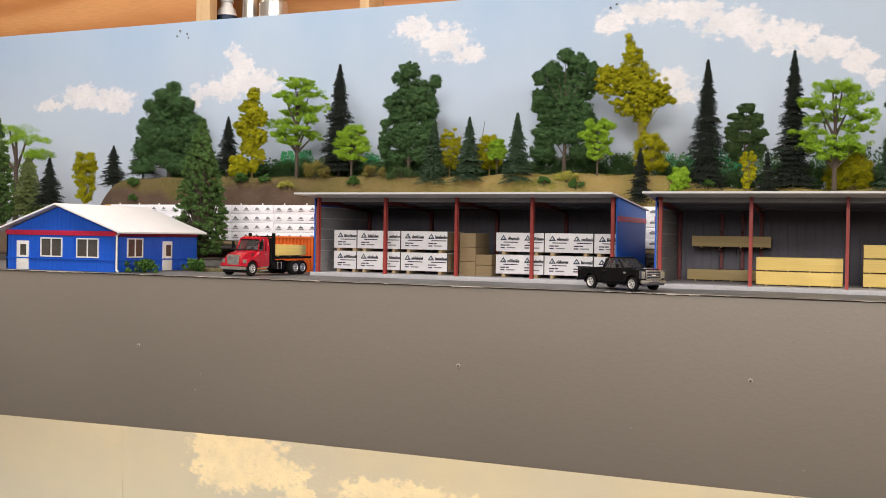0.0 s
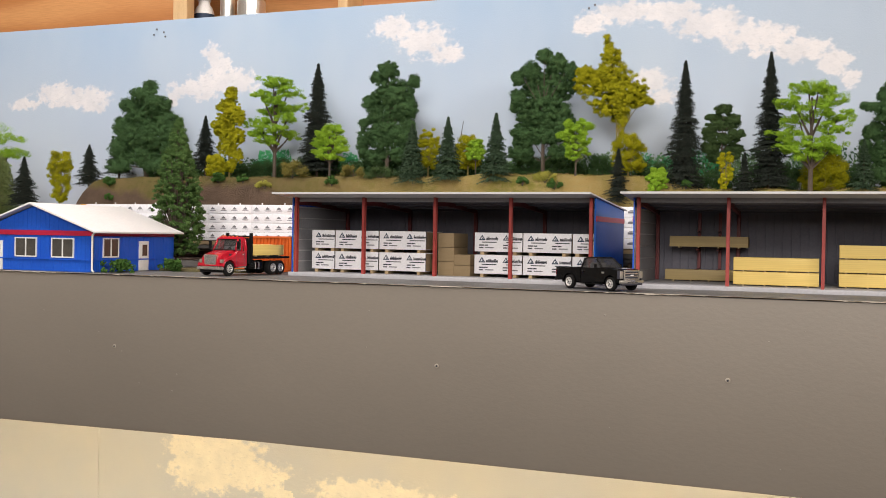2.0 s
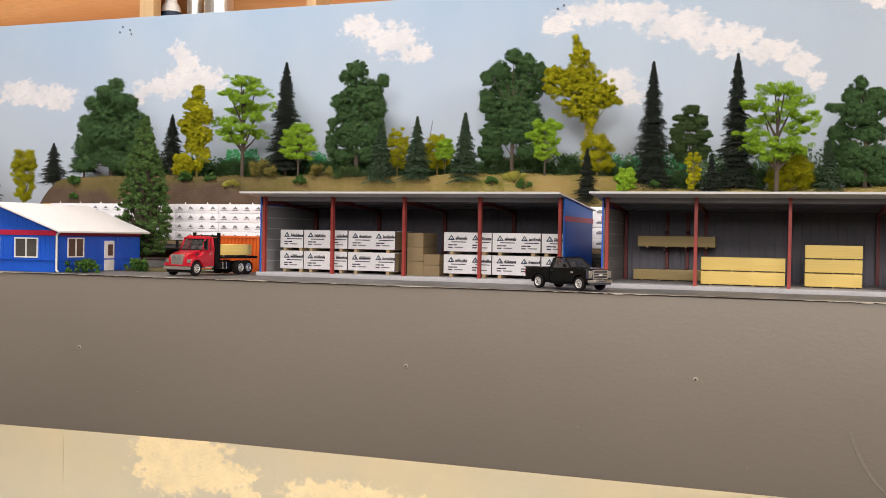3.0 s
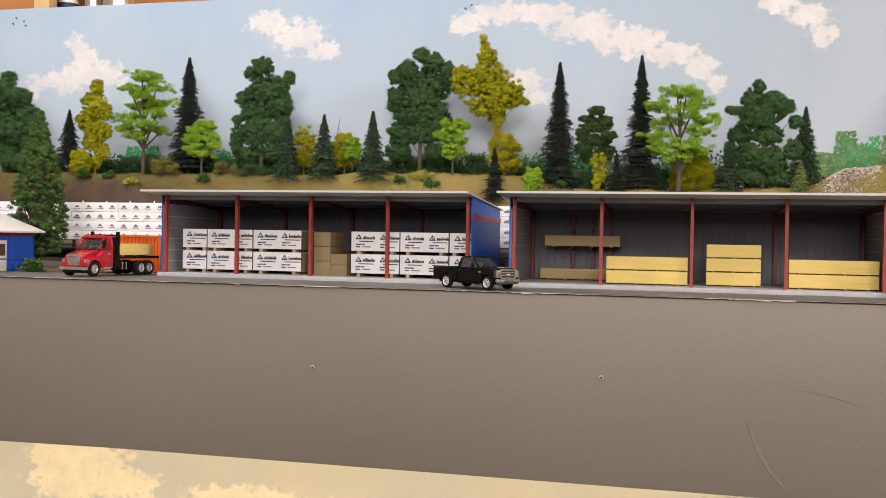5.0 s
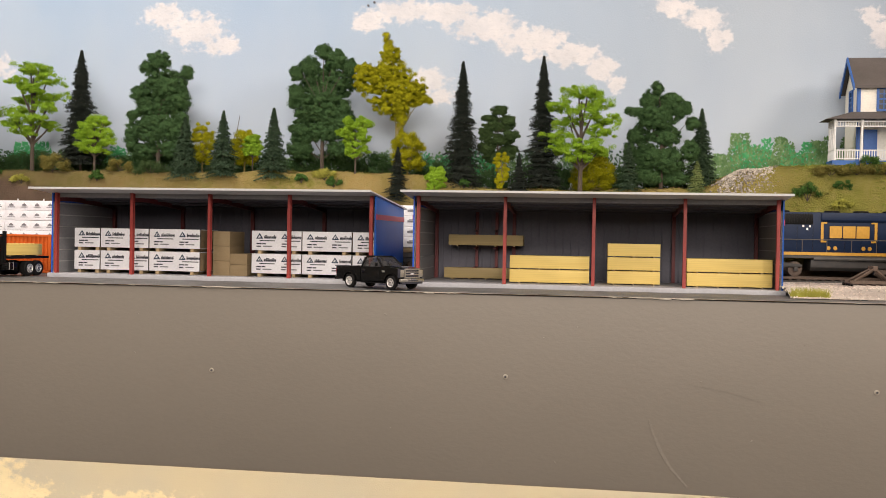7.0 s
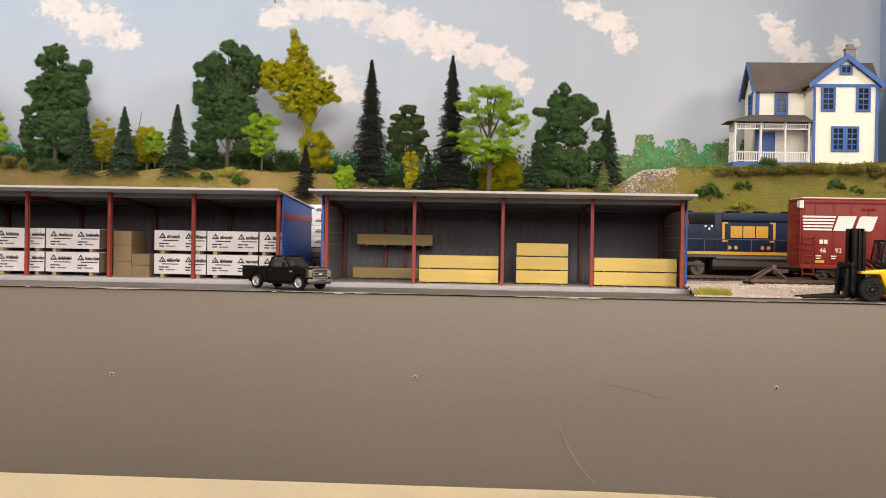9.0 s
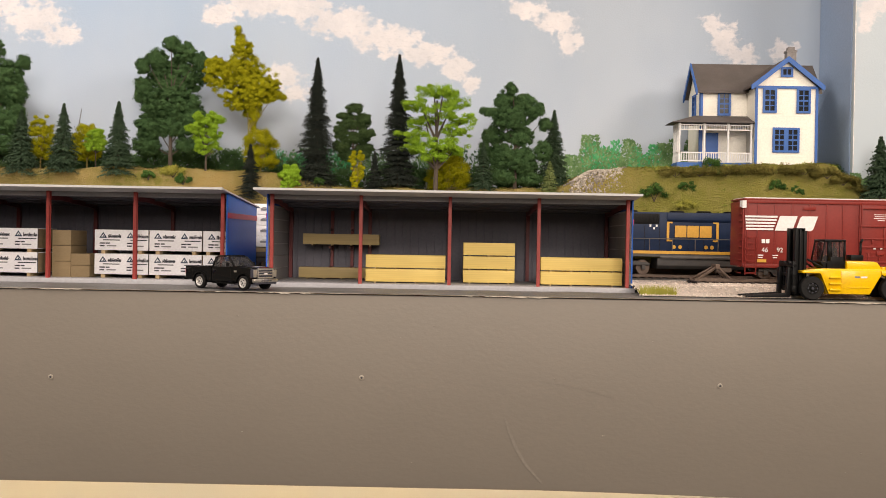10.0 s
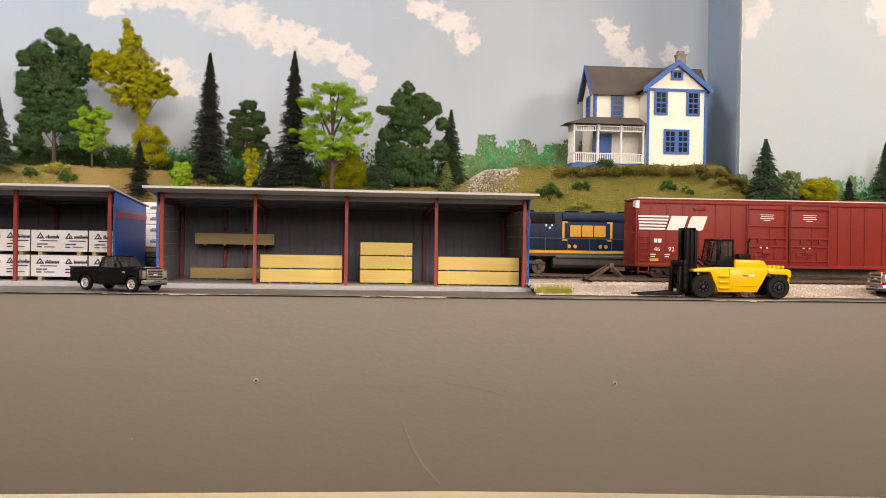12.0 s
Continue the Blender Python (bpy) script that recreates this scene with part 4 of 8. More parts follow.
def shed(x, y, turn, label):
    s = thing("lumber_shed", label, "shed", x, y, 0.0, turn, "open lumber sheds")
    w, d = 4 * BAY, 94.5
    zf = 2.7
    cuboid("slab", s, M["slab"], -5.0, w + 5.0, -4.3, d + 3.5, -0.4, zf, "pale grey concrete slab", 0.15)
    hf, hb = zf + 60.4, zf + 53.7
    # end walls: blue outside, grey ribbed lining within
    for side, xo, xi in ((-1, -3.6, -2.6), (1, w + 3.6, w + 2.6)):
        bm = bmesh.new()
        prism(bm, [(-1.2, zf), (d, zf), (d, hb), (-1.2, hf)], xo, xi, "x")
        # right-hand walls carry their shade in the darker blue
        wall = part("end_wall", bm, M["blue_shade"] if side > 0 else M["blue"], s, "blue metal end wall")
        zb = zf + 43.5
        cuboid("band", wall, M["band"], min(xo, xo + side * 0.5), max(xo, xo + side * 0.5), -1.0, d, zb, zb + 3.8, "red band")
        # pale backing shows in the gaps: panel-edge highlights put into its colour
        cuboid("edge_highlight_sheet", wall, M["roof_edge"], min(xi, xi - side * 0.12), max(xi, xi - side * 0.12), -0.6, d - 1.2, zf, hb - 0.2)
        z = zf
        lx = xi - side * 0.15
        while z < hb - 1:
            cuboid("lining_panel", wall, M["grey_wall"], min(lx, lx - side * 0.5), max(lx, lx - side * 0.5), 1.0, d - 1.5, z + 0.2, min(z + 8.2, hb - 0.5), "grey horizontal lining panel")
            z += 8.8
    # ribbed back wall
    bm = bmesh.new()
    pts, k, xx = [], 0, -2.4
    while xx < w + 2.4:
        yy = d - 2.2 - (0.2 if k % 4 in (1, 2) else 0.0)
        pts.append((xx, yy))
        xx += 0.3 if k % 4 in (0, 2) else 0.5 if k % 4 == 1 else 5.2
        k += 1
    pts += [(w + 2.4, d - 2.2), (w + 2.4, d), (-2.4, d)]
    prism(bm, pts, zf, hb - 0.3, "z")
    part("back_wall", bm, M["charcoal"], s, "dark grey ribbed metal back wall")
    bm = bmesh.new()
    for zz in (17, 32, 46):
        box(bm, -2.2, w + 2.2, d - 3.1, d - 2.6, zf + zz, zf + zz + 0.7)
    part("girt", bm, M["charcoal"], s)
    # roof sheet with a lighter fascia and purlins under it
    slope = (hb - hf) / (d + 1.2)

    def rz(yy):
        return hf + slope * (yy + 1.2)
    bm = bmesh.new()
    prism(bm, [(-24.0, rz(-24) + 0.3), (d + 5, rz(d + 5) + 0.3), (d + 5, rz(d + 5) + 1.3), (-24.0, rz(-24) + 1.3)], -8.5, w + 5.2, "x")
    roof = part("roof", bm, M["roof_grey"], s, "pale grey mono-pitch roof sheet")
    bm = bmesh.new()
    prism(bm, [(-24.9, rz(-24) + 0.1), (-24.05, rz(-24) + 0.1), (-24.05, rz(-24) + 1.6), (-24.9, rz(-24) + 1.6)], -8.7, w + 5.4, "x")
    part("fascia_strip", bm, M["roof_edge"], roof, "pale roof edge strip")
    # charcoal purlins and added sheet: the roof's unlit underside put into colour
    bm = bmesh.new()
    for yy in (16, 40, 66, d - 5):
        prism(bm, [(yy, rz(yy) - 1.8), (yy + 1.6, rz(yy) - 1.8), (yy + 1.6, rz(yy) + 0.2), (yy, rz(yy) + 0.2)], -2.3, w + 2.3, "x")
    part("purlin", bm, M["charcoal"], s)
    bm = bmesh.new()
    prism(bm, [(3.6, rz(3.6) - 0.5), (d - 2.4, rz(d - 2.4) - 0.5), (d - 2.4, rz(d - 2.4) - 0.1), (3.6, rz(3.6) - 0.1)], -2.3, w + 2.3, "x")
    part("ceiling_shade", bm, M["charcoal"], s, "dark grey sheet for the unlit roof underside")
    # front beam panel under the roof
    bm = bmesh.new()
    prism(bm, [(2.4, rz(0) - 3.2), (3.4, rz(0) - 3.2), (3.4, rz(3.4) + 0.2), (2.4, rz(2.4) + 0.2)], -2.5, w + 2.5, "x")
    part("header", bm, M["grey_wall"], s, "grey header under the roof")
    # red frames: front post, rafter, back post
    for i in range(5):
        xc = i * BAY
        bm = bmesh.new()
        box(bm, xc - 1.1, xc + 1.1, -1.7, -1.0, zf, rz(-1) + 0.1)
        box(bm, xc - 1.1, xc + 1.1, 1.0, 1.7, zf, rz(1) + 0.1)
        box(bm, xc - 0.5, xc + 0.5, -1.0, 1.0, zf, rz(0) + 0.1)
        part("post", bm, M["red"], s, "red steel front post")
        # rafter and back post: shade under the roof is in their darker red
        bm = bmesh.new()
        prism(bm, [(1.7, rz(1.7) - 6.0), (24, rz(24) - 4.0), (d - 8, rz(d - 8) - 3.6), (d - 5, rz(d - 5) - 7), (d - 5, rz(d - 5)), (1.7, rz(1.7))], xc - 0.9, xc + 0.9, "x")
        part("rafter", bm, M["red_shade"], s, "red tapered rafter in a shaded tone")
        cuboid("back_post", s, M["red_shade"], xc - 1.3, xc + 1.3, d - 6.6, d - 3.2, zf, rz(d - 5) - 0.2)
    return s


shed(-0.407, 0.7178, -0.9, "open-fronted blue lumber shed full of white wrapped bundles")
shed(-0.1275, 0.7067, 0.6, "open-fronted blue lumber shed with yellow lumber stacks")

# ---- wrapped bundles ----
def bundle(x, y, z, w, marks, depth=34, h=14.6, label="white printed lumber bundle strapped on wooden blocks", turn=-0.9):
    b = thing("lumber_bundle", label, "bundle", x, y, z, turn, "wrapped lumber bundles")
    cuboid("wrap", b, M["wrap"], 0.25, w - 0.25, 0, depth, 0, h, "white plastic wrap", 0.35)
    cuboid("end_grain", b, M["board_end"], w - 0.25, w + 0.15, 0.4, depth - 0.4, 0.4, h - 0.4, "brown board ends")
    m = w / marks
    for k in range(marks):
        c = k * m + 0.4
        bm = bmesh.new()
        tip, left, right = (c + 6.0, h - 1.7), (c + 3.2, h - 5.9), (c + 8.8, h - 5.9)
        prism(bm, [left, tip, (c + 6.0, h - 3.0), (c + 4.6, h - 5.1)], -0.12, 0.05, "y")
        prism(bm, [tip, right, (c + 7.4, h - 5.1), (c + 6.0, h - 3.0)], -0.13, 0.05, "y")
        prism(bm, [left, (c + 4.6, h - 5.1), (c + 7.4, h - 5.1), right], -0.11, 0.05, "y")
        prism(bm, [(c + 5.7, h - 5.0), (c + 6.3, h - 3.8), (c + 6.9, h - 5.0)], -0.12, 0.05, "y")
        part("logo", bm, M["ink_blue"], b, "dark triangular mark")
        bm = bmesh.new()
        xx, right = c + 9.4, c + m - 0.6
        while xx < right - 0.5:
            q = random.uniform(0.45, 0.8)
            top = h - 3.1 if random.random() < 0.3 else h - 3.9
            prism(bm, [(xx, h - 5.8), (xx + q, h - 5.8), (xx + q + 0.15, top), (xx + 0.15, top)], -0.1, 0.05, "y")
            xx += q + 0.22
        box(bm, c + 9.4, right, -0.09, 0.05, h - 5.1, h - 4.5)
        part("brand_bar", bm, M["ink"], b)
        bm = bmesh.new()
        box(bm, c + 6.0, right - 1.0, -0.1, 0.05, h - 7.7, h - 7.0)
        part("text_bar", bm, M["ink"], b)
        bm = bmesh.new()
        box(bm, c + 3.6, c + 7.6, -0.1, 0.05, h - 10.1, h - 9.2)
        box(bm, c + 8.0, c + 10.8, -0.1, 0.05, h - 10.1, h - 9.2)
        box(bm, c + 3.6, c + 7.0, -0.1, 0.05, h - 12.0, h - 11.1)
        part("text_bar", bm, M["ink"], b)
        bm = bmesh.new()
        box(bm, c + 8.6, c + min(15.5, m - 2.0), -0.1, 0.05, h - 11.9, h - 11.1)
        part("text_bar", bm, M["ink_grey"], b)
    for q in (0.12, 0.8):
        cuboid("block", b, M["block"], w * q, w * q + 2.6, 1.2, depth - 2, -2.6, 0, "pale wooden block")
    cuboid("strap", b, M["ink"], w - 0.2, w + 0.2, -0.14, 0.3, 0, h, "black strap")
    return b


for z in (0.0053, 0.0224):
    bundle(-0.4012, 0.7330, z, 21.5, 1)
    bundle(-0.3795, 0.7327, z, 39.5, 2)
    bundle(-0.3397, 0.7321, z, 41.0, 2, label="white printed lumber bundle with brown board ends showing")
    bundle(-0.2582, 0.7308, z, 39.0, 2)
    bundle(-0.2190, 0.7302, z, 38.0, 2)
    bundle(-0.1806, 0.7296, z, 19.0, 1)


def board_stack(x, y, w, d, h, label, lifts=1):
    s = thing("panel_stack", label, "panel stack", x, y, 0.0027, -0.9, "brown panel stacks")
    for k in range(lifts):
        cuboid("lift", s, M["panel_board"], 0, w, 0, d, k * h / lifts, (k + 1) * h / lifts - 0.25, "", 0.15)


board_stack(-0.2896, 0.7345, 13.4, 30, 33.6, "tall stack of brown panel boards", 3)
board_stack(-0.2760, 0.7345, 13.4, 30, 17.0, "low stack of brown panel boards", 2)


def lumber(x, y, z, w, h, d=22, label="yellow sawn lumber stack on thin stickers", turn=0.6, parent_group="yellow lumber stacks", n=4, wood="board"):
    s = thing("lumber_stack", label, "lumber", x, y, z, turn, parent_group)
    cuboid("board_pack", s, M[wood], 0, w, 0, d, 0.9, h, "", 0.12)
    for k in range(n):
        q = w * (0.12 + 0.76 * k / max(1, n - 1))
        cuboid("sticker", s, M["block"], q - 0.5, q + 0.5, 0.1, d - 0.1, 0, 0.9, "thin pale sticker")
    return s


Z0 = 0.0027
for k in range(2):
    lumber(-0.0645, 0.7270, Z0 + k * 0.0099, 56.2, 9.9)
    lumber(0.0590, 0.7270, Z0 + k * 0.0100, 57.4, 10.0)
for k in range(3):
    lumber(0.0045, 0.7380, Z0 + k * 0.0098, 36.8, 9.8, n=3)
lumber(-0.1195, 0.778, Z0, 51.5, 8.8, 14, "lumber stack in a shaded tone against the shed's back wall", wood="board_shade")
lumber(-0.1165, 0.778, 0.0280, 57.5, 8.9, 14, "lumber stack in a shaded tone on a cantilever rack", wood="board_shade")
rack = thing("cantilever_rack", "red steel cantilever rack against the shed's back wall", "rack", -0.0964, 0.7955, Z0, 0.6)
for xx in (0.0, 15.4):
    cuboid("upright", rack, M["red_shade"], xx - 1.1, xx + 1.1, -1.5, 1.5, 0, 52.0, "dark red upright")
    for zz in (9.5, 24.3):
        bm = bmesh.new()
        prism(bm, [(-18, zz - 0.6), (-1.4, zz - 2.2), (-1.4, zz), (-18, zz)], xx - 0.7, xx + 0.7, "x")
        part("arm", bm, M["red_shade"], rack)
    bm = bmesh.new()
    prism(bm, [(-10, 38.0), (-1.4, 36.4), (-1.4, 38.6), (-10, 38.6)], xx - 0.7, xx + 0.7, "x")
    part("arm", bm, M["red_shade"], rack)
# ---- trees and bushes: foam and wire-brush model trees ----
rng = np.random.default_rng(7)


def leaf_mesh(name, centres, normals, size, material, squash=1.0, axis=None):
    """Many small bent leaf flakes, one at each centre, facing roughly along its normal; axis: the way each one points."""
    n = len(centres)
    nr = normals / (np.linalg.norm(normals, axis=1, keepdims=True) + 1e-9)
    w = np.cross(nr, rng.normal(size=(n, 3)) if axis is None else axis)
    w /= np.linalg.norm(w, axis=1, keepdims=True) + 1e-9
    u = np.cross(w, nr)
    s = (size * rng.uniform(0.6, 1.4, (n, 1)))
    bend = nr * s * rng.uniform(-0.5, 0.2, (n, 1))
    p0, p1 = centres - u * s, centres + w * s * squash + bend
    p2, p3 = centres + u * s, centres - w * s * squash + bend
    verts = np.stack([p0, p1, p2, p3], 1).reshape(-1, 3)
    i = np.arange(n)[:, None] * 4
    faces = np.concatenate([i + [[0, 1, 2]], i + [[0, 2, 3]]], 0)
    me = bpy.data.meshes.new(name)
    me.from_pydata(verts.tolist(), [], faces.tolist())
    me.materials.append(material)
    return me


def crown(parent, centres, normals, size, material, squash=1.0, label="", axis=None):
    ob = new("crown", leaf_mesh("crown", centres, normals, size, material, squash, axis))
    ob.parent = parent
    return tagged(ob, label)


def ball_points(c, r, n, flat=1.0):
    d = rng.normal(size=(n, 3))
    d /= np.linalg.norm(d, axis=1, keepdims=True)
    rad = rng.uniform(0.35, 1.12, (n, 1))
    return np.array(c) + d * rad * np.array([r, r, r * flat]), d + rng.normal(scale=0.42, size=(n, 3))


ROOT = [3.0]


def trunk(parent, h, r, material, limbs=(), lean=0.0):
    bm = bmesh.new()
    tube(bm, (0, 0, -ROOT[0]), (lean * h * 0.5, 0, h * 0.5), r, 8, r * 0.75)
    tube(bm, (lean * h * 0.5, 0, h * 0.5), (lean * h, 0, h), r * 0.75, 8, r * 0.3)
    for p, q, rr in limbs:
        tube(bm, p, q, rr, 6, rr * 0.45)
    part("trunk", bm, material, parent)


WORDS = {
    "dark": "large dark green foam deciduous model tree", "olive": "slender olive-yellow foam model tree", "olivebig": "tall leaning olive-yellow foam model tree",
    "lime": "small bright lime-green model tree", "limetier": "tiered bright lime-green model tree with open branches", "spruce": "blackish green bottle-brush model spruce",
    "fir": "grey-green model fir with drooping branches", "cedar": "tall dense green conical model cedar", "pale": "pale olive conical model conifer", "pine": "deep green layered model pine",
    "olivebush": "olive-yellow foam bush on the bank", "limebush": "bright lime-green round bush on the bank", "palebush": "pale green leafy bush on the bank",
}


def clumpy(t, h, w, mat_name, n_clump, r_clump, base, prof, leaf, bark="bark", per=80, flat=0.8, lean=0.0, gap=0.25, shift=()):
    """A foam crown: clumps of flakes filling an outline given as half-widths from the crown's foot to its tip, with bays and gaps."""
    ph = rng.uniform(0, 6.28, 4)
    cs, ns, limbs = [], [], []
    grid = np.linspace(0, 1, len(prof))
    k = 0
    while k < n_clump:
        v = rng.random()
        half = float(np.interp(v, grid, prof))
        if rng.random() > half + 0.1:
            continue
        th = rng.uniform(0, 6.283)
        bay = 1 - gap * max(0.0, math.sin(11 * v + ph[0] + (2.0 if math.cos(th) > 0 else 0.0))) ** 3
        rad = half * bay * rng.uniform(0.0, 1.0) ** 0.38
        sx = float(np.interp(v, grid, shift)) if len(shift) else 0.0
        rr = r_clump * rng.uniform(0.65, 1.2)
        out = max(0.0, w / 2 - 0.45 * rr)
        c = (rad * out * math.cos(th) + (sx + lean * v) * w, rad * out * math.sin(th) * 0.6, (base + (1 - base) * v) * h - rr * 0.6 * v + rr * 0.3)
        p, q = ball_points(c, rr, per, flat)
        q[:, 2] += 0.35
        cs.append(p)
        ns.append(q)
        if k % 6 == 0:
            limbs.append(((0, 0, h * (base * 0.8 + 0.25 * v)), (c[0] * 0.85, c[1] * 0.85, c[2] - rr * 0.3), w * 0.010 + 0.2))
        k += 1
    trunk(t, h * 0.8, max(0.6, w * 0.028), M[bark], limbs, lean * 0.5)
    crown(t, np.concatenate(cs) * MM, np.concatenate(ns), leaf * MM, M[mat_name])


def tiered(t, h, w, mat_name, tiers, leaf):
    """Open crown of flat pads of foliage at the ends of forked limbs."""
    cs, ns, limbs = [], [], []
    for v, dx, dy, r in tiers:
        c = (dx * w * 0.43, dy * w * 0.43, v * h * 0.985)
        for _ in range(26):
            a, b, e = np.clip(rng.normal(size=3), -1.5, 1.5)
            q = (c[0] + a * r * w * 0.27, c[1] + b * r * w * 0.22, c[2] + e * h * 0.028)
            p, nn = ball_points(q, r * w * 0.13 * rng.uniform(0.6, 1.3), 130, 0.6)
            nn[:, 2] += 0.8
            cs.append(p)
            ns.append(nn)
        z0 = max(0.2, v - 0.35) * h
        limbs.append(((0, 0, z0), (c[0] * 0.6, c[1] * 0.6, z0 + (c[2] - z0) * 0.55), w * 0.022))
        limbs.append(((c[0] * 0.6, c[1] * 0.6, z0 + (c[2] - z0) * 0.55), (c[0], c[1], c[2]), w * 0.013))
    trunk(t, h * 0.85, w * 0.032, M["bark"], limbs)
    crown(t, np.concatenate(cs) * MM, np.concatenate(ns), leaf * MM, M[mat_name])


def conifer(t, h, w, mat_name, gap, per_ring, leaf, droop, ragged=0.18, skirt=0.03, power=1.0, tufts=9, wave=0.1):
    """Rings of drooping branches, each a run of pointed flakes, from a wide skirt to a thin tip."""
    cs, ns, ax = [], [], []
    tiers = max(9, int(h / gap))
    turns = 0.0
    for k in range(tiers):
        v = (k + 0.3) / tiers
        z = h * (skirt + (1 - skirt) * v)
        step = max(2.6, 0.20 * w * (0.5 + 0.7 * (1 - v)))
        tooth = (turns + 0.3 * math.sin(k * 0.7)) % 1.0
        turns += h / tiers / step
        r = max(0.010 * w, w / 2 * (1 - v) ** power) * (1 + wave * (0.45 - tooth) + rng.normal() * 0.12 * wave)
        m = max(8, int(per_ring * (0.3 + 0.7 * r / (w / 2))))
        off = rng.uniform(0, 6.28)
        tilt = rng.normal(scale=0.05, size=2)
        for b in range(m):
            th = off + 6.283 * b / m + rng.normal() * 0.15
            rr = r * (1 + rng.normal() * ragged)
            s = np.linspace(0.15, 1, tufts)[:, None] + rng.normal(scale=0.03, size=(tufts, 1))
            d = np.array([math.cos(th), math.sin(th), 0])
            zz = z + rr * (tilt[0] * d[0] + tilt[1] * d[1])
            p = d * rr * s + np.array([0, 0, zz]) - np.array([0, 0, 1]) * (droop * rr * s ** 1.6) + rng.normal(scale=0.010 * w, size=(tufts, 3))
            cs.append(p)
            ns.append(np.tile(d * 0.45 + np.array([0, 0, 0.8]), (tufts, 1)) + rng.normal(scale=0.35, size=(tufts, 3)))
            ax.append(np.tile(d + np.array([0, 0, -droop]), (tufts, 1)) + rng.normal(scale=0.45, size=(tufts, 3)))
    trunk(t, h * 0.96, max(0.5, w * 0.035), M["bark"])
    crown(t, np.concatenate(cs) * MM, np.concatenate(ns), leaf * MM, M[mat_name], 0.8, "", np.concatenate(ax))


def lobed(t, h, w, mat_name, lobes, leaf, clump, bark="bark", per=110, density=1.0, foot=0.0, girth=0.03, grow=1.14):
    """A foam crown made of lobes (x, height, half-width, half-height), as parts of half the width and of the height."""
    cs, ns, limbs = [], [], []
    for lx, lv, rx, rv in lobes:
        ax, az = rx * w / 2, rv * h
        ay = min(ax, az) * 0.75
        ax, az = ax * grow, az * grow
        n = max(14, int(density * 5.2 * (ax * ay * az) ** (2 / 3) / clump ** 2))
        c0 = np.array([lx * w / 2, rng.normal() * w * 0.05, lv * h])
        d = rng.normal(size=(n, 3))
        d /= np.linalg.norm(d, axis=1, keepdims=True)
        pos = c0 + d * rng.uniform(0.12, 1.0, (n, 1)) ** 0.5 * np.array([ax - clump * 0.5, ay, az - clump * 0.5])
        for c, way in zip(pos, d):
            p, q = ball_points(c, clump * rng.uniform(0.45, 1.3), per, 0.85)
            q += 0.7 * way
            q[:, 2] += 0.3
            cs.append(p)
            ns.append(q)
        limbs.append(((foot * w / 2, 0, h * max(0.08, lv * 0.75 - 0.1)), tuple(c0 * np.array([0.8, 0.9, 1.0])), w * 0.006 + 0.2))
    bm = bmesh.new()
    tube(bm, (foot * w / 2, 0, -ROOT[0]), (foot * w / 4, 0, h * 0.5), w * girth, 8, w * girth * 0.6)
    for p, q, rr in limbs:
        tube(bm, p, q, rr, 6, rr * 0.45)
    part("trunk", bm, M[bark], t)
    crown(t, np.concatenate(cs) * MM, np.concatenate(ns), leaf * MM, M[mat_name])


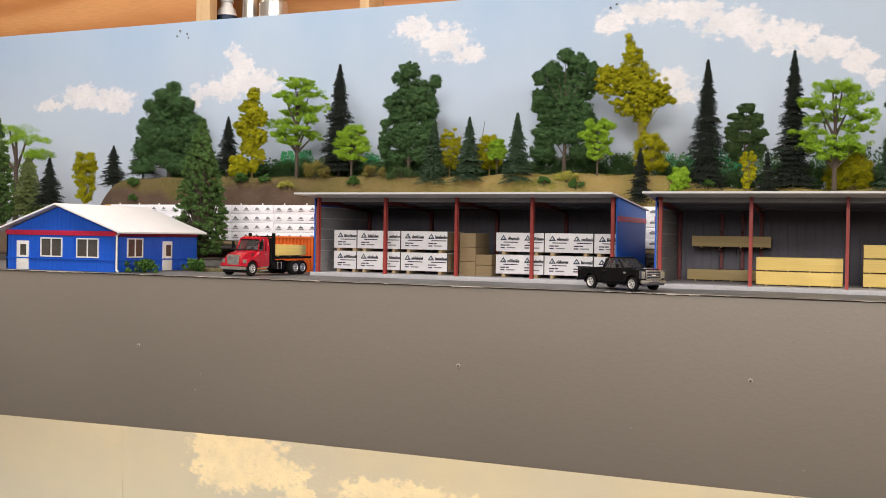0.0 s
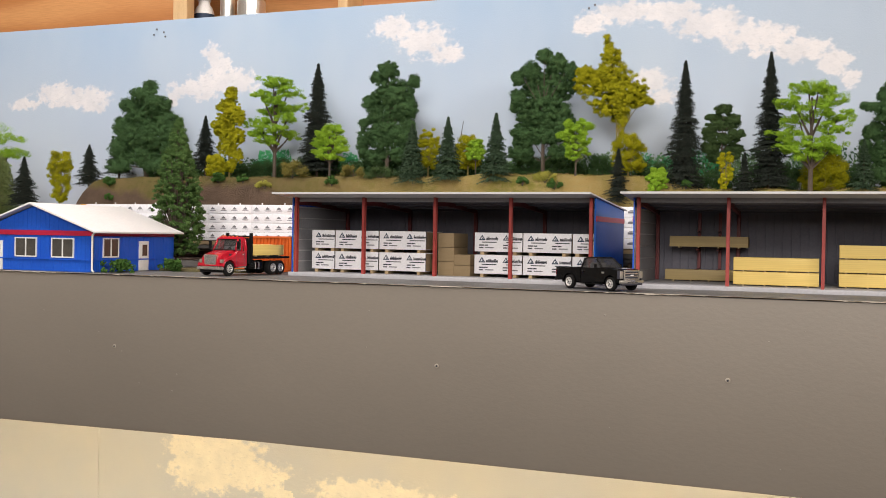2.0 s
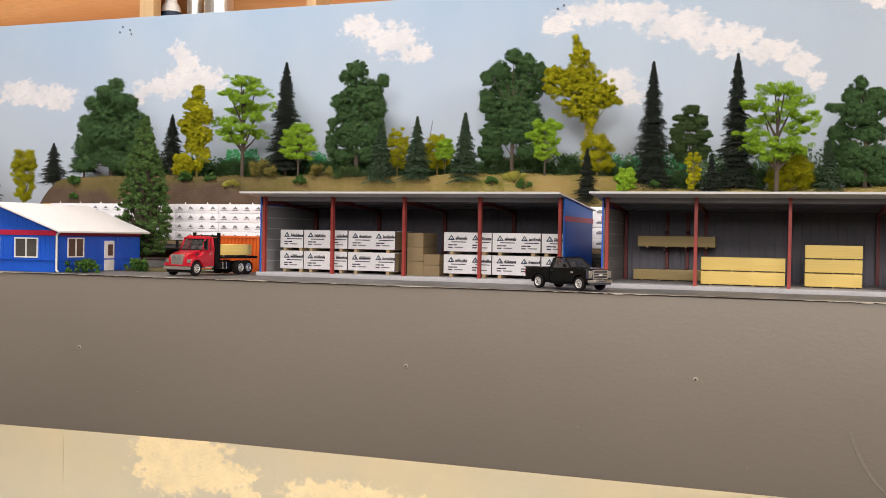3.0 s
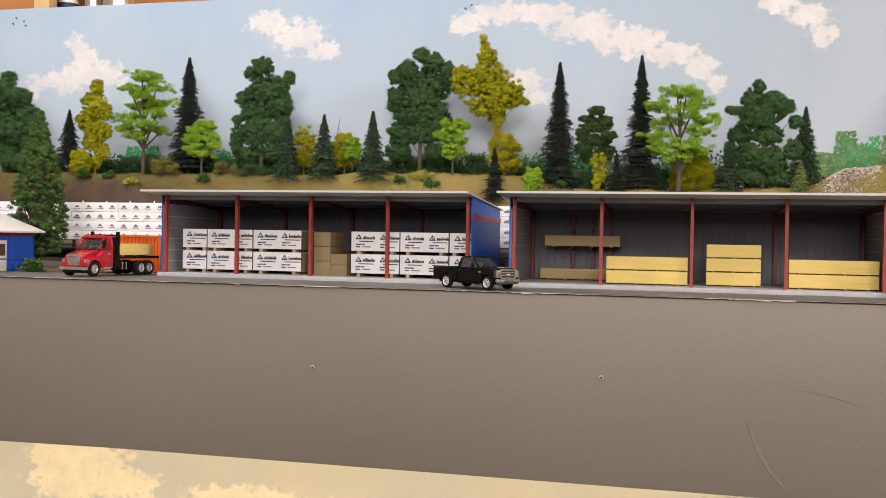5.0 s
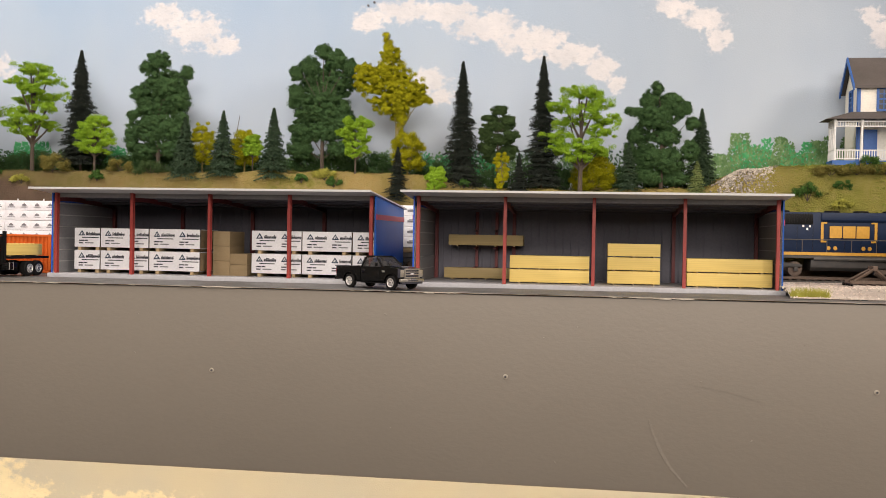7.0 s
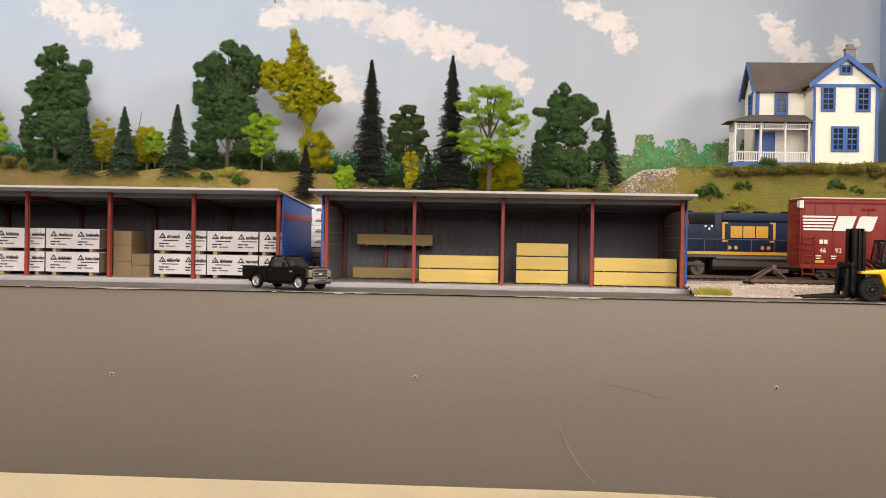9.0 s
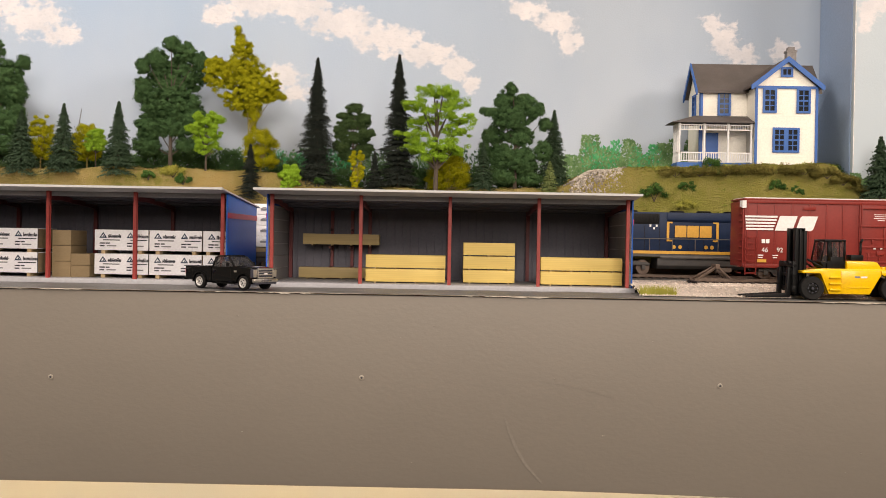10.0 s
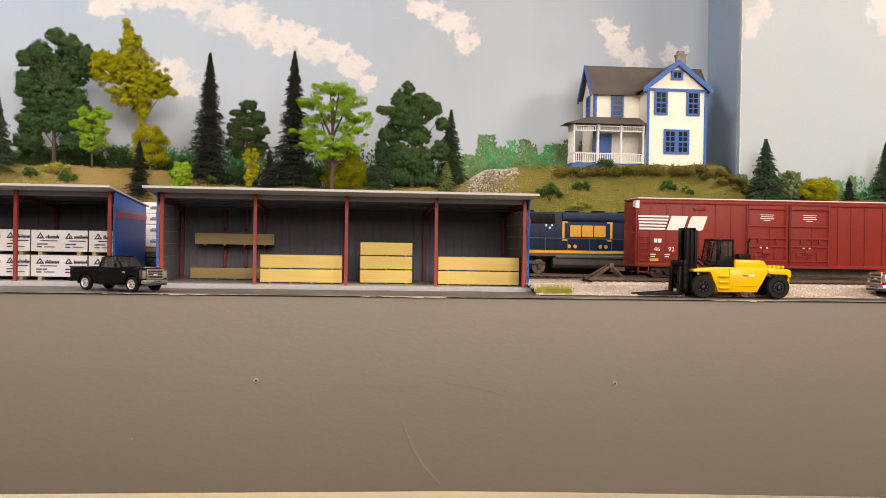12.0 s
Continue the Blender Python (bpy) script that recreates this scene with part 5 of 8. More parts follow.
LOBES = {
    "horned": ((0.0, 0.91, 0.36, 0.09), (-0.45, 0.86, 0.27, 0.06), (0.80, 0.80, 0.20, 0.07), (0.15, 0.70, 0.68, 0.14), (-0.58, 0.63, 0.30, 0.08), (0.52, 0.57, 0.42, 0.12), (-0.15, 0.52, 0.58, 0.11), (-0.76, 0.45, 0.22, 0.05), (-0.78, 0.27, 0.22, 0.15), (-0.05, 0.32, 0.66, 0.13), (0.64, 0.32, 0.34, 0.16), (-0.38, 0.14, 0.44, 0.08), (0.44, 0.15, 0.40, 0.08)),
    "full": ((0.0, 0.93, 0.24, 0.06), (0.33, 0.86, 0.34, 0.09), (-0.38, 0.81, 0.30, 0.08), (0.80, 0.80, 0.22, 0.08), (-0.76, 0.76, 0.22, 0.07), (0.04, 0.69, 0.86, 0.14), (-0.75, 0.57, 0.27, 0.10), (0.0, 0.47, 0.84, 0.14), (0.64, 0.36, 0.36, 0.12), (-0.52, 0.30, 0.46, 0.11), (0.10, 0.30, 0.56, 0.09), (-0.64, 0.16, 0.42, 0.08), (0.52, 0.16, 0.38, 0.07)),
    "armed": ((-0.12, 0.935, 0.17, 0.06), (-0.28, 0.84, 0.30, 0.09), (0.25, 0.82, 0.38, 0.09), (-0.72, 0.725, 0.27, 0.05), (0.58, 0.74, 0.27, 0.08), (-0.10, 0.67, 0.60, 0.12), (-0.60, 0.51, 0.34, 0.09), (0.84, 0.62, 0.20, 0.07), (0.12, 0.50, 0.44, 0.10), (-0.82, 0.35, 0.20, 0.12), (-0.35, 0.32, 0.40, 0.13), (0.22, 0.28, 0.40, 0.13), (0.78, 0.37, 0.26, 0.10), (-0.38, 0.13, 0.46, 0.08), (0.42, 0.12, 0.42, 0.08)),
    "broad": ((0.05, 0.92, 0.22, 0.08), (0.0, 0.82, 0.40, 0.11), (-0.42, 0.72, 0.34, 0.11), (0.40, 0.72, 0.38, 0.12), (0.0, 0.62, 0.66, 0.16), (-0.62, 0.52, 0.36, 0.13), (0.62, 0.54, 0.36, 0.13), (-0.35, 0.40, 0.60, 0.16), (0.40, 0.40, 0.58, 0.16), (-0.72, 0.28, 0.30, 0.13), (0.72, 0.28, 0.30, 0.13), (-0.10, 0.22, 0.80, 0.13), (-0.60, 0.10, 0.40, 0.09), (0.40, 0.10, 0.55, 0.09)),
    "layers": ((0.05, 0.91, 0.42, 0.07), (-0.35, 0.80, 0.40, 0.06), (0.45, 0.78, 0.42, 0.07), (0.0, 0.70, 0.70, 0.08), (-0.60, 0.60, 0.36, 0.07), (0.62, 0.57, 0.38, 0.07), (0.0, 0.50, 0.75, 0.08), (-0.55, 0.38, 0.45, 0.08), (0.55, 0.36, 0.45, 0.08), (0.0, 0.26, 0.70, 0.08)),
    "kite": ((-0.17, 0.965, 0.09, 0.04), (-0.15, 0.91, 0.14, 0.06), (-0.08, 0.84, 0.27, 0.08), (-0.75, 0.74, 0.22, 0.06), (-0.57, 0.65, 0.42, 0.12), (-0.07, 0.69, 0.50, 0.14), (0.36, 0.58, 0.50, 0.12), (0.0, 0.50, 0.58, 0.12), (0.85, 0.50, 0.15, 0.03), (0.58, 0.52, 0.30, 0.07), (0.17, 0.39, 0.25, 0.08), (0.18, 0.30, 0.10, 0.05)),
    "plume": ((0.05, 0.90, 0.35, 0.10), (-0.15, 0.76, 0.60, 0.12), (0.30, 0.66, 0.62, 0.13), (-0.35, 0.56, 0.60, 0.12), (0.20, 0.44, 0.65, 0.12), (-0.10, 0.32, 0.45, 0.10), (0.35, 0.22, 0.35, 0.10), (0.05, 0.10, 0.30, 0.08)),
}


SHAPES = {
    "column": (0.55, 0.75, 0.72, 0.95, 1.0, 0.92, 0.6), "dome": (0.7, 1.0, 0.98, 0.85, 0.5), "stacked": (0.45, 0.85, 0.5, 0.9, 1.0, 0.85, 0.45),
    "cone": (0.78, 0.95, 1.0, 0.97, 0.88, 0.76, 0.61, 0.44, 0.26, 0.07),
}


def tree(kind, x, y, z, height, width, root=3.0):
    """root: how far the bare stem goes down into the ground, in millimetres."""
    ROOT[0] = root
    h, w = height * 1000, width * 1000
    bush_like = kind.endswith("bush")
    t = thing("bush" if bush_like else "tree", WORDS[kind], "bush" if bush_like else "tree", x, y, z, rng.uniform(-20, 20) if kind in ("spruce", "fir", "cedar", "pale", "pine") else 0, "scenery trees")
    if kind == "dark":
        form = "broad" if x < -0.6 else "horned" if x < -0.35 else "full" if x < -0.1 else "armed"
        lobed(t, h, w, "leaf_dark", LOBES[form], 0.46, w * 0.030 + 0.9, per=150, foot=0.02, grow=1.0 if form == "broad" else 1.08, density=2.0)
    elif kind == "olive":
        if w > 36:
            lobed(t, h, w, "leaf_olive", LOBES["plume"], 0.40, 1.9, "bark_pale", 120)
        else:
            clumpy(t, h, w, "leaf_olive", 150 if w > 20 else 60, w * 0.085 + 0.8, 0.04, SHAPES["column"], 0.42, "bark_pale", per=230)
    elif kind == "olivebig":
        lobed(t, h, w, "leaf_olive", LOBES["kite"], 0.45, 2.7, "bark_pale", 130, foot=0.14, girth=0.012, grow=1.08, density=1.05)
    elif kind == "lime":
        if w > 60:
            tiered(t, h, w, "leaf_lime", ((0.93, -0.25, 0, 0.5), (0.80, 0.25, 0.1, 0.45), (0.78, -0.7, -0.1, 0.45), (0.62, 0.65, 0, 0.4), (0.5, -0.3, 0.3, 0.4)), 0.55)
        else:
            clumpy(t, h, w, "leaf_lime", 130, w * 0.095, 0.34, SHAPES["dome" if x < -0.3 else "stacked"], 0.46, per=220, flat=0.6, gap=0.5)
    elif kind == "limetier":
        tiered(t, h, w, "leaf_lime", ((0.95, -0.10, 0, 0.50), (0.93, 0.18, 0, 0.42), (0.84, 0.45, 0.1, 0.50), (0.82, -0.50, -0.1, 0.46), (0.74, 0.05, -0.2, 0.45), (0.68, 0.78, 0, 0.44), (0.66, -0.35, 0.3, 0.48), (0.57, 0.62, -0.2, 0.42), (0.53, -0.75, 0.1, 0.48), (0.45, 0.10, -0.3, 0.50), (0.42, -0.62, 0, 0.46), (0.40, 0.55, 0.2, 0.42), (0.34, -0.1, -0.25, 0.40)), 0.52)
    elif kind == "spruce":
        conifer(t, h, w * (1.12 if h > 100 else 1.0), "leaf_spruce", 1.0, 62, max(0.36, w * 0.0155), 0.16, 0.025, 0.04, 0.84, 16, 0.72)
    elif kind == "fir":
        conifer(t, h, w, "leaf_fir", 1.5, 40, max(0.42, w * 0.021), 0.24, 0.09, 0.06, 0.90, 16, 0.36)
    elif kind == "cedar":
        clumpy(t, h, w, "leaf_cedar", 1000, w * 0.040 + 0.4, 0.10 if z < 0.01 else 0.0, SHAPES["cone"], 0.46, per=120, gap=0.08)
    elif kind == "pale":
        conifer(t, h, w, "leaf_pale", 1.5, 40, max(0.45, w * 0.020), 0.20, 0.08, 0.03, 0.72, 15, 0.22)
    elif kind == "pine":
        lobed(t, h, w, "leaf_pine", LOBES["layers"], 0.44, 2.1, per=130, grow=1.2, density=2.0)
    else:
        name = {"olivebush": "leaf_olive", "limebush": "leaf_lime", "palebush": "leaf_sage"}[kind]
        clumpy(t, h, w, name, int(70 + w * 1.4), w * 0.09 + 0.6, 0.03, SHAPES["dome"], 0.40, "bark_pale", per=230)


def bush(kind, x, y, z, width):
    w = width * 1000
    name = {"green": "leaf_green", "olive": "leaf_pine", "brown": "leaf_brown", "yellow": "leaf_yellow", "hedge": "leaf_brown", "shade": "leaf_dark"}[kind]
    words = {"green": "small dark green tuft on the bank", "olive": "low dark olive bush on the bank", "brown": "low brown-olive bush on the bank", "yellow": "yellow-green grass tuft on the bank", "hedge": "low brown-olive hedge tuft before the farmhouse", "shade": "dark green undergrowth against the sky board"}[kind]
    t = thing("bush", words, "bush", x, y, z, 0, "scenery bushes")
    cs, ns = [], []
    hh = w * (0.66 if kind == "green" else 0.5 if kind == "brown" else 0.72 if kind == "shade" else 0.22 if kind == "hedge" else 0.36)
    for _ in range(22):
        a = rng.uniform(-1, 1)
        c = (a * w * 0.38, rng.normal() * w * 0.12, hh * rng.uniform(0.1, 0.75) * (1 - 0.5 * a * a))
        p, q = ball_points(c, w * 0.13, 150, 0.8)
        cs.append(p)
        ns.append(q)
    ob = new("foliage", leaf_mesh("foliage", np.concatenate(cs) * MM, np.concatenate(ns), max(0.42, w * 0.014) * MM, M[name]))
    ob.parent = t
    bm = bmesh.new()
    for k in range(3):
        tube(bm, (0, 0, -2), ((k - 1) * w * 0.2, 0, hh * 0.6), 0.4, 5, 0.2)
    part("stem", bm, M["bark"], t)


tree("cedar", -0.8428, 0.8000, 0.0395, 0.1133, 0.0443, 42.5)
tree("lime", -0.9170, 0.9000, 0.0559, 0.1055, 0.1046, 18.9)
tree("pale", -0.8841, 0.8860, 0.0505, 0.0682, 0.0458, 13.5)
tree("spruce", -0.8525, 0.8860, 0.0622, 0.0528, 0.0332, 25.2)
tree("olive", -0.7960, 0.8800, 0.0622, 0.0590, 0.0334, 25.2)
tree("spruce", -0.7820, 0.9100, 0.0850, 0.0448, 0.0285, 15.9)
tree("dark", -0.7130, 0.9200, 0.0950, 0.1075, 0.0960, 6.0)
tree("spruce", -0.7720, 0.9480, 0.1000, 0.0443, 0.0300, 9.5)
tree("cedar", -0.561, 0.770, -0.0014, 0.1395, 0.0560)
tree("spruce", -0.6420, 0.9300, 0.1010, 0.0596, 0.0295, 11.6)
tree("olive", -0.5980, 0.9100, 0.0939, 0.0943, 0.0452, 5.7)
tree("olivebush", -0.6050, 0.8950, 0.0930, 0.0220, 0.0267, 5.5)
tree("limetier", -0.5490, 0.9200, 0.0983, 0.1000, 0.0672, 9.5)
tree("spruce", -0.5070, 0.9350, 0.0977, 0.1140, 0.0363, 8.0)
tree("lime", -0.4700, 0.8930, 0.0874, 0.0564, 0.0432)
tree("dark", -0.4200, 0.9200, 0.0971, 0.1118, 0.0674, 8.3)
tree("fir", -0.3810, 0.8930, 0.0836, 0.0578, 0.0333)
tree("olivebush", -0.3750, 0.9200, 0.0995, 0.0402, 0.0265, 10.7)
tree("fir", -0.3440, 0.8930, 0.0850, 0.0624, 0.0312)
tree("olivebush", -0.3350, 0.9250, 0.0994, 0.0332, 0.0329, 10.3)
tree("lime", -0.3200, 0.9050, 0.0968, 0.0297, 0.0217, 8.9)
tree("fir", -0.2960, 0.8930, 0.0832, 0.0665, 0.0333)
tree("dark", -0.2600, 0.9250, 0.0960, 0.1195, 0.0665, 6.9)
tree("lime", -0.2200, 0.8950, 0.0860, 0.0564, 0.0365)
tree("olivebig", -0.1920, 0.9200, 0.0966, 0.1256, 0.0763, 7.8)
tree("olivebush", -0.1760, 0.9150, 0.0940, 0.0360, 0.0369, 5.5)
tree("spruce", -0.1790, 0.8850, 0.0662, 0.0479, 0.0230)
tree("limebush", -0.1451, 0.8857, 0.0757, 0.0206, 0.0214)
tree("spruce", -0.1240, 0.9000, 0.0778, 0.1136, 0.0318)
tree("pine", -0.0950, 0.9300, 0.0923, 0.0649, 0.0390, 16.9)
tree("olive", -0.0874, 0.8890, 0.0757, 0.0357, 0.0158)
tree("spruce", -0.0720, 0.8900, 0.0758, 0.0339, 0.0174)
tree("spruce", -0.0528, 0.9050, 0.0779, 0.1184, 0.0310)
tree("limetier", -0.0190, 0.8900, 0.0757, 0.0929, 0.0655)
tree("olivebush", -0.0090, 0.9200, 0.0780, 0.0379, 0.0465)
tree("dark", 0.0500, 0.9100, 0.0782, 0.0959, 0.0638)
tree("fir", 0.0221, 0.8892, 0.0760, 0.0437, 0.0232)
tree("fir", 0.0860, 0.9250, 0.0802, 0.0721, 0.0330, 5.1)
tree("pale", 0.0792, 0.8869, 0.0763, 0.0274, 0.0162)
tree("fir", 0.3562, 0.8703, 0.0754, 0.0520, 0.0350)
tree("palebush", 0.3793, 0.8702, 0.0753, 0.0246, 0.0235)
tree("olivebush", 0.4027, 0.8701, 0.0753, 0.0178, 0.0432)
tree("spruce", 0.4322, 0.8704, 0.0759, 0.0198, 0.0135)
tree("fir", 0.4657, 0.8706, 0.0766, 0.0506, 0.0310)
bush("green", -0.5981, 0.8882, 0.0870, 0.0163)
bush("green", -0.5668, 0.8878, 0.0860, 0.0148)
bush("green", -0.4640, 0.8869, 0.0831, 0.0164)
bush("green", -0.2676, 0.8869, 0.0831, 0.0139)
bush("green", -0.2372, 0.8859, 0.0790, 0.0169)
bush("green", -0.1205, 0.8889, 0.0799, 0.0120)
bush("olive", -0.4130, 0.8900, 0.0894, 0.0346)
bush("brown", -0.5102, 0.8901, 0.0913, 0.0374)
bush("brown", -0.4421, 0.8901, 0.0915, 0.0269)
bush("yellow", -0.5396, 0.8862, 0.0805, 0.0207)
bush("yellow", -0.2465, 0.8878, 0.0858, 0.0266)
bush("green", -0.7345, 0.8868, 0.0824, 0.0183)
bush("green", -0.5960, 0.8880, 0.0867, 0.0182)
bush("green", -0.7316, 0.8831, 0.0668, 0.0137)
bush("green", 0.1676, 0.8781, 0.0715, 0.0270)
bush("green", 0.1950, 0.8800, 0.0784, 0.0175)
bush("green", 0.2720, 0.8800, 0.0810, 0.0185)
bush("yellow", 0.1952, 0.8772, 0.0647, 0.0208)
bush("green", 0.2890, 0.8800, 0.0779, 0.0132)
bush("green", 0.1583, 0.8751, 0.0460, 0.0147)
bush("green", 0.2133, 0.8814, 0.0944, 0.0282)
bush("hedge", 0.1862, 0.8811, 0.0926, 0.0340)
bush("hedge", 0.2067, 0.8811, 0.0937, 0.0341)
bush("hedge", 0.2291, 0.8814, 0.0948, 0.0382)
bush("hedge", 0.2513, 0.8815, 0.0953, 0.0382)
bush("hedge", 0.2734, 0.8815, 0.0958, 0.0382)
bush("hedge", 0.2955, 0.8815, 0.0958, 0.0382)
bush("hedge", 0.3151, 0.8811, 0.0937, 0.0341)
bush("hedge", 0.3291, 0.8810, 0.0882, 0.0301)
bush("hedge", 0.3407, 0.8824, 0.0822, 0.0261)

# dark undergrowth along the foot of the sky board
for k in range(42):
    ux = -0.71 + 0.0190 * k + rng.normal() * 0.004
    bush("shade", ux, 0.950, hill_z(ux, 0.81) - 0.002, 0.034 + 0.014 * rng.random())


bush("shade", 0.330, 0.935, hill_z(0.33, 0.66) - 0.002, 0.030)
bush("shade", 0.333, 0.912, hill_z(0.333, 0.43) - 0.002, 0.026)
bush("brown", 0.338, 0.893, hill_z(0.338, 0.25) - 0.001, 0.024)


# a bare twig standing on the bank
tw = thing("twig", "bare grey twig stuck in the bank", "twig", -0.349, 0.935, 0.095)
bm = bmesh.new()
tube(bm, (0, 0, 0), (2, 0, 34), 0.5, 5, 0.4)
tube(bm, (2, 0, 34), (5, 0, 53), 0.4, 5, 0.25)
tube(bm, (1.6, 0, 28), (-1.5, 0, 37), 0.3, 5, 0.15)
part("stem", bm, M["bark"], tw)


def grass_tuft(x, y, z, w, n, mat_name, label):
    t = thing("grass_tuft", label, "grass", x, y, z)
    bm = bmesh.new()
    for _ in range(n):
        bx, by = rng.uniform(-w / 2, w / 2), rng.uniform(-3, 3)
        h = rng.uniform(2.0, 7.5)
        lx, ly = rng.normal() * 2.2, rng.normal() * 1.2
        v = [bm.verts.new(p) for p in ((bx - 0.18, by, 0), (bx + 0.18, by, 0), (bx + lx, by + ly, h))]
        bm.faces.new(v)
    tagged(part("blades", bm, M[mat_name], t), kind="stuff")


grass_tuft(0.1300, 0.672, 0.0003, 23, 800, "leaf_yellow", "yellow-green static grass tuft beside the shed")

# ---- blue office ----
def slider_window(parent, x0, x1, z0, z1, glass):
    """White two-light window on the wall plane y = 0, facing -y."""
    bm = bmesh.new()
    for a, b, c, d in ((x0, x1, z0, z0 + 1), (x0, x1, z1 - 1, z1), (x0, x0 + 1, z0 + 1, z1 - 1), (x1 - 1, x1, z0 + 1, z1 - 1), ((x0 + x1) / 2 - 0.5, (x0 + x1) / 2 + 0.5, z0 + 1, z1 - 1)):
        box(bm, a, b, -0.9, 0.3, c, d)
    w = part("window", bm, M["trim_white"], parent, "white framed sliding window")
    m = (x0 + x1) / 2
    for a, b in ((x0 + 1, m - 0.5), (m + 0.5, x1 - 1)):
        cuboid("pane", w, M[glass], a, b, -0.35, -0.15, z0 + 1, z1 - 1, "grey pane with drawn curtain")


def office_door(parent, x0, x1, z0, z1):
    d = cuboid("door", parent, M["trim_white"], x0, x1, -0.8, 0.3, z0, z1, "white door with a narrow light", 0.15)
    cuboid("light", d, M["grey_glass"], x0 + (x1 - x0) * 0.32, x1 - (x1 - x0) * 0.18, -0.95, -0.75, z0 + (z1 - z0) * 0.5, z1 - 3, "narrow glass light")
    cuboid("handle", d, M["chrome"], x0 + 1.2, x0 + 2.0, -1.3, -0.8, z0 + 10, z0 + 10.8)


office = thing("office", "small bright blue metal-clad office with a white gable roof", "building", -0.668, 0.645, 0.0)
OW, OD, OH, OR = 117.0, 106.0, 33.0, 54.0


def ribbed(x0, x1, z0, top, step, y=0.0):
    """Ribbed siding in the xz plane with a sloping or level top given by a function."""
    bm = bmesh.new()
    x = x0
    while x < x1 - 0.01:
        b = min(x + step - 0.7, x1)
        for a, c, dy in ((x, b, 0.0), (b, min(b + 0.7, x1), -0.22)):
            if c - a < 0.01:
                continue
            lo = [bm.verts.new(p) for p in ((a, dy, z0), (c, dy, z0), (c, dy, top(c)), (a, dy, top(a)))]
            hi = [bm.verts.new(p) for p in ((a, 1.5, z0), (c, 1.5, z0), (c, 1.5, top(c)), (a, 1.5, top(a)))]
            bm.faces.new(lo)
            bm.faces.new(hi[::-1])
            for i in range(4):
                j = (i + 1) % 4
                bm.faces.new((lo[i], hi[i], hi[j], lo[j]))
        x += step
    bmesh.ops.remove_doubles(bm, verts=bm.verts, dist=0.001)
    return bm


def gable(x):
    return OH + (OR - OH) * (1 - abs(x - OW / 2) / (OW / 2)) - 0.6


front = part("front_wall", ribbed(0, OW, 0, gable, 4.6), M["blue"], office, "blue ribbed gable wall")
side = part("side_wall", ribbed(0, OD, 0, lambda x: OH, 4.6), M["blue"], office, "blue ribbed side wall")
side.matrix_basis = pose(OW * MM, 0, 0, 0, 0, 90)
west = part("side_wall", ribbed(0, OD, 0, lambda x: OH, 4.6), M["blue"], office)
west.matrix_basis = pose(0, OD * MM, 0, 0, 0, -90)
rear = part("rear_wall", ribbed(0, OW, 0, gable, 4.6), M["blue"], office)
rear.matrix_basis = pose(OW * MM, OD * MM, 0, 0, 0, 180)
cuboid("band", front, M["band"], 0, OW, -0.9, 0.0, 29.0, 33.0, "red band")
cuboid("drip_rail", front, M["blue"], 0, OW, -1.0, 0.0, 9.2, 10.2)
cuboid("band", side, M["band"], 0, OD, -0.9, 0.0, 29.0, 33.0, "red band")
cuboid("drip_rail", side, M["blue"], 0, OD, -1.0, 0.0, 9.2, 10.2)
office_door(front, 12.0, 25.0, 0, 24.0)
slider_window(front, 38.0, 61.0, 11.0, 27.0, "grey_glass")
slider_window(front, 76.0, 99.0, 11.0, 27.0, "grey_glass")
slider_window(side, 12.0, 31.5, 11.5, 27.5, "grey_glass")
office_door(side, 57.5, 70.0, 0, 25.0)
for sgn in (-1, 1):
    bm = bmesh.new()
    ex = OW / 2 + sgn * (OW / 2 + 8)
    ez = OH - 8 * (OR - OH) / (OW / 2) + 1.2
    prism(bm, [(OW / 2, OR), (ex, ez), (ex, ez + 1.5), (OW / 2, OR + 1.6)], -7, OD + 4, "y")
    part("roof", bm, M["roof_white"], office, "white roof plane", 0.2)
bm = bmesh.new()
tube(bm, (OW + 1.2, -1.6, 1.5), (OW + 1.2, -1.6, 29.5), 0.8, 8)
tube(bm, (OW + 1.2, -1.6, 29.5), (OW + 5.5, -3.5, 32.0), 0.8, 8)
tube(bm, (OW + 5.5, -3.5, 32.0), (OW + 7, -4.5, 33.0), 0.9, 8)
tube(bm, (OW + 1.2, -1.6, 1.5), (OW + 3.5, -2.6, 0.6), 0.8, 8)
part("downspout", bm, M["trim_white"], office, "white downspout")


def shrub(x, y, w, h, label):
    t = thing("shrub", label, "shrub", x, y, 0.0, 0, "shrubs by the office")
    cs, ns = [], []
    for _ in range(30):
        c = (rng.normal() * w * 0.22, rng.normal() * w * 0.18, h * rng.uniform(0.12, 0.8))
        p, q = ball_points(c, w * 0.12, 40)
        cs.append(p)
        ns.append(q)
    ob = new("foliage", leaf_mesh("foliage", np.concatenate(cs) * MM, np.concatenate(ns), 0.9 * MM, M["leaf_green"]))
    ob.parent = t
    bm = bmesh.new()
    tube(bm, (0, 0, -1), (0, 0, h * 0.6), 0.6, 6)
    part("stem", bm, M["bark"], t)


shrub(-0.5360, 0.6620, 21, 11, "clipped dark green shrub against the office wall")
shrub(-0.5270, 0.7170, 21, 11, "clipped dark green shrub at the office corner")

# ---- white farmhouse with blue trim ----
house = thing("farmhouse", "two-storey cream farmhouse with blue trim and a wide porch", "house", 0.2548, 0.888, 0.1035)


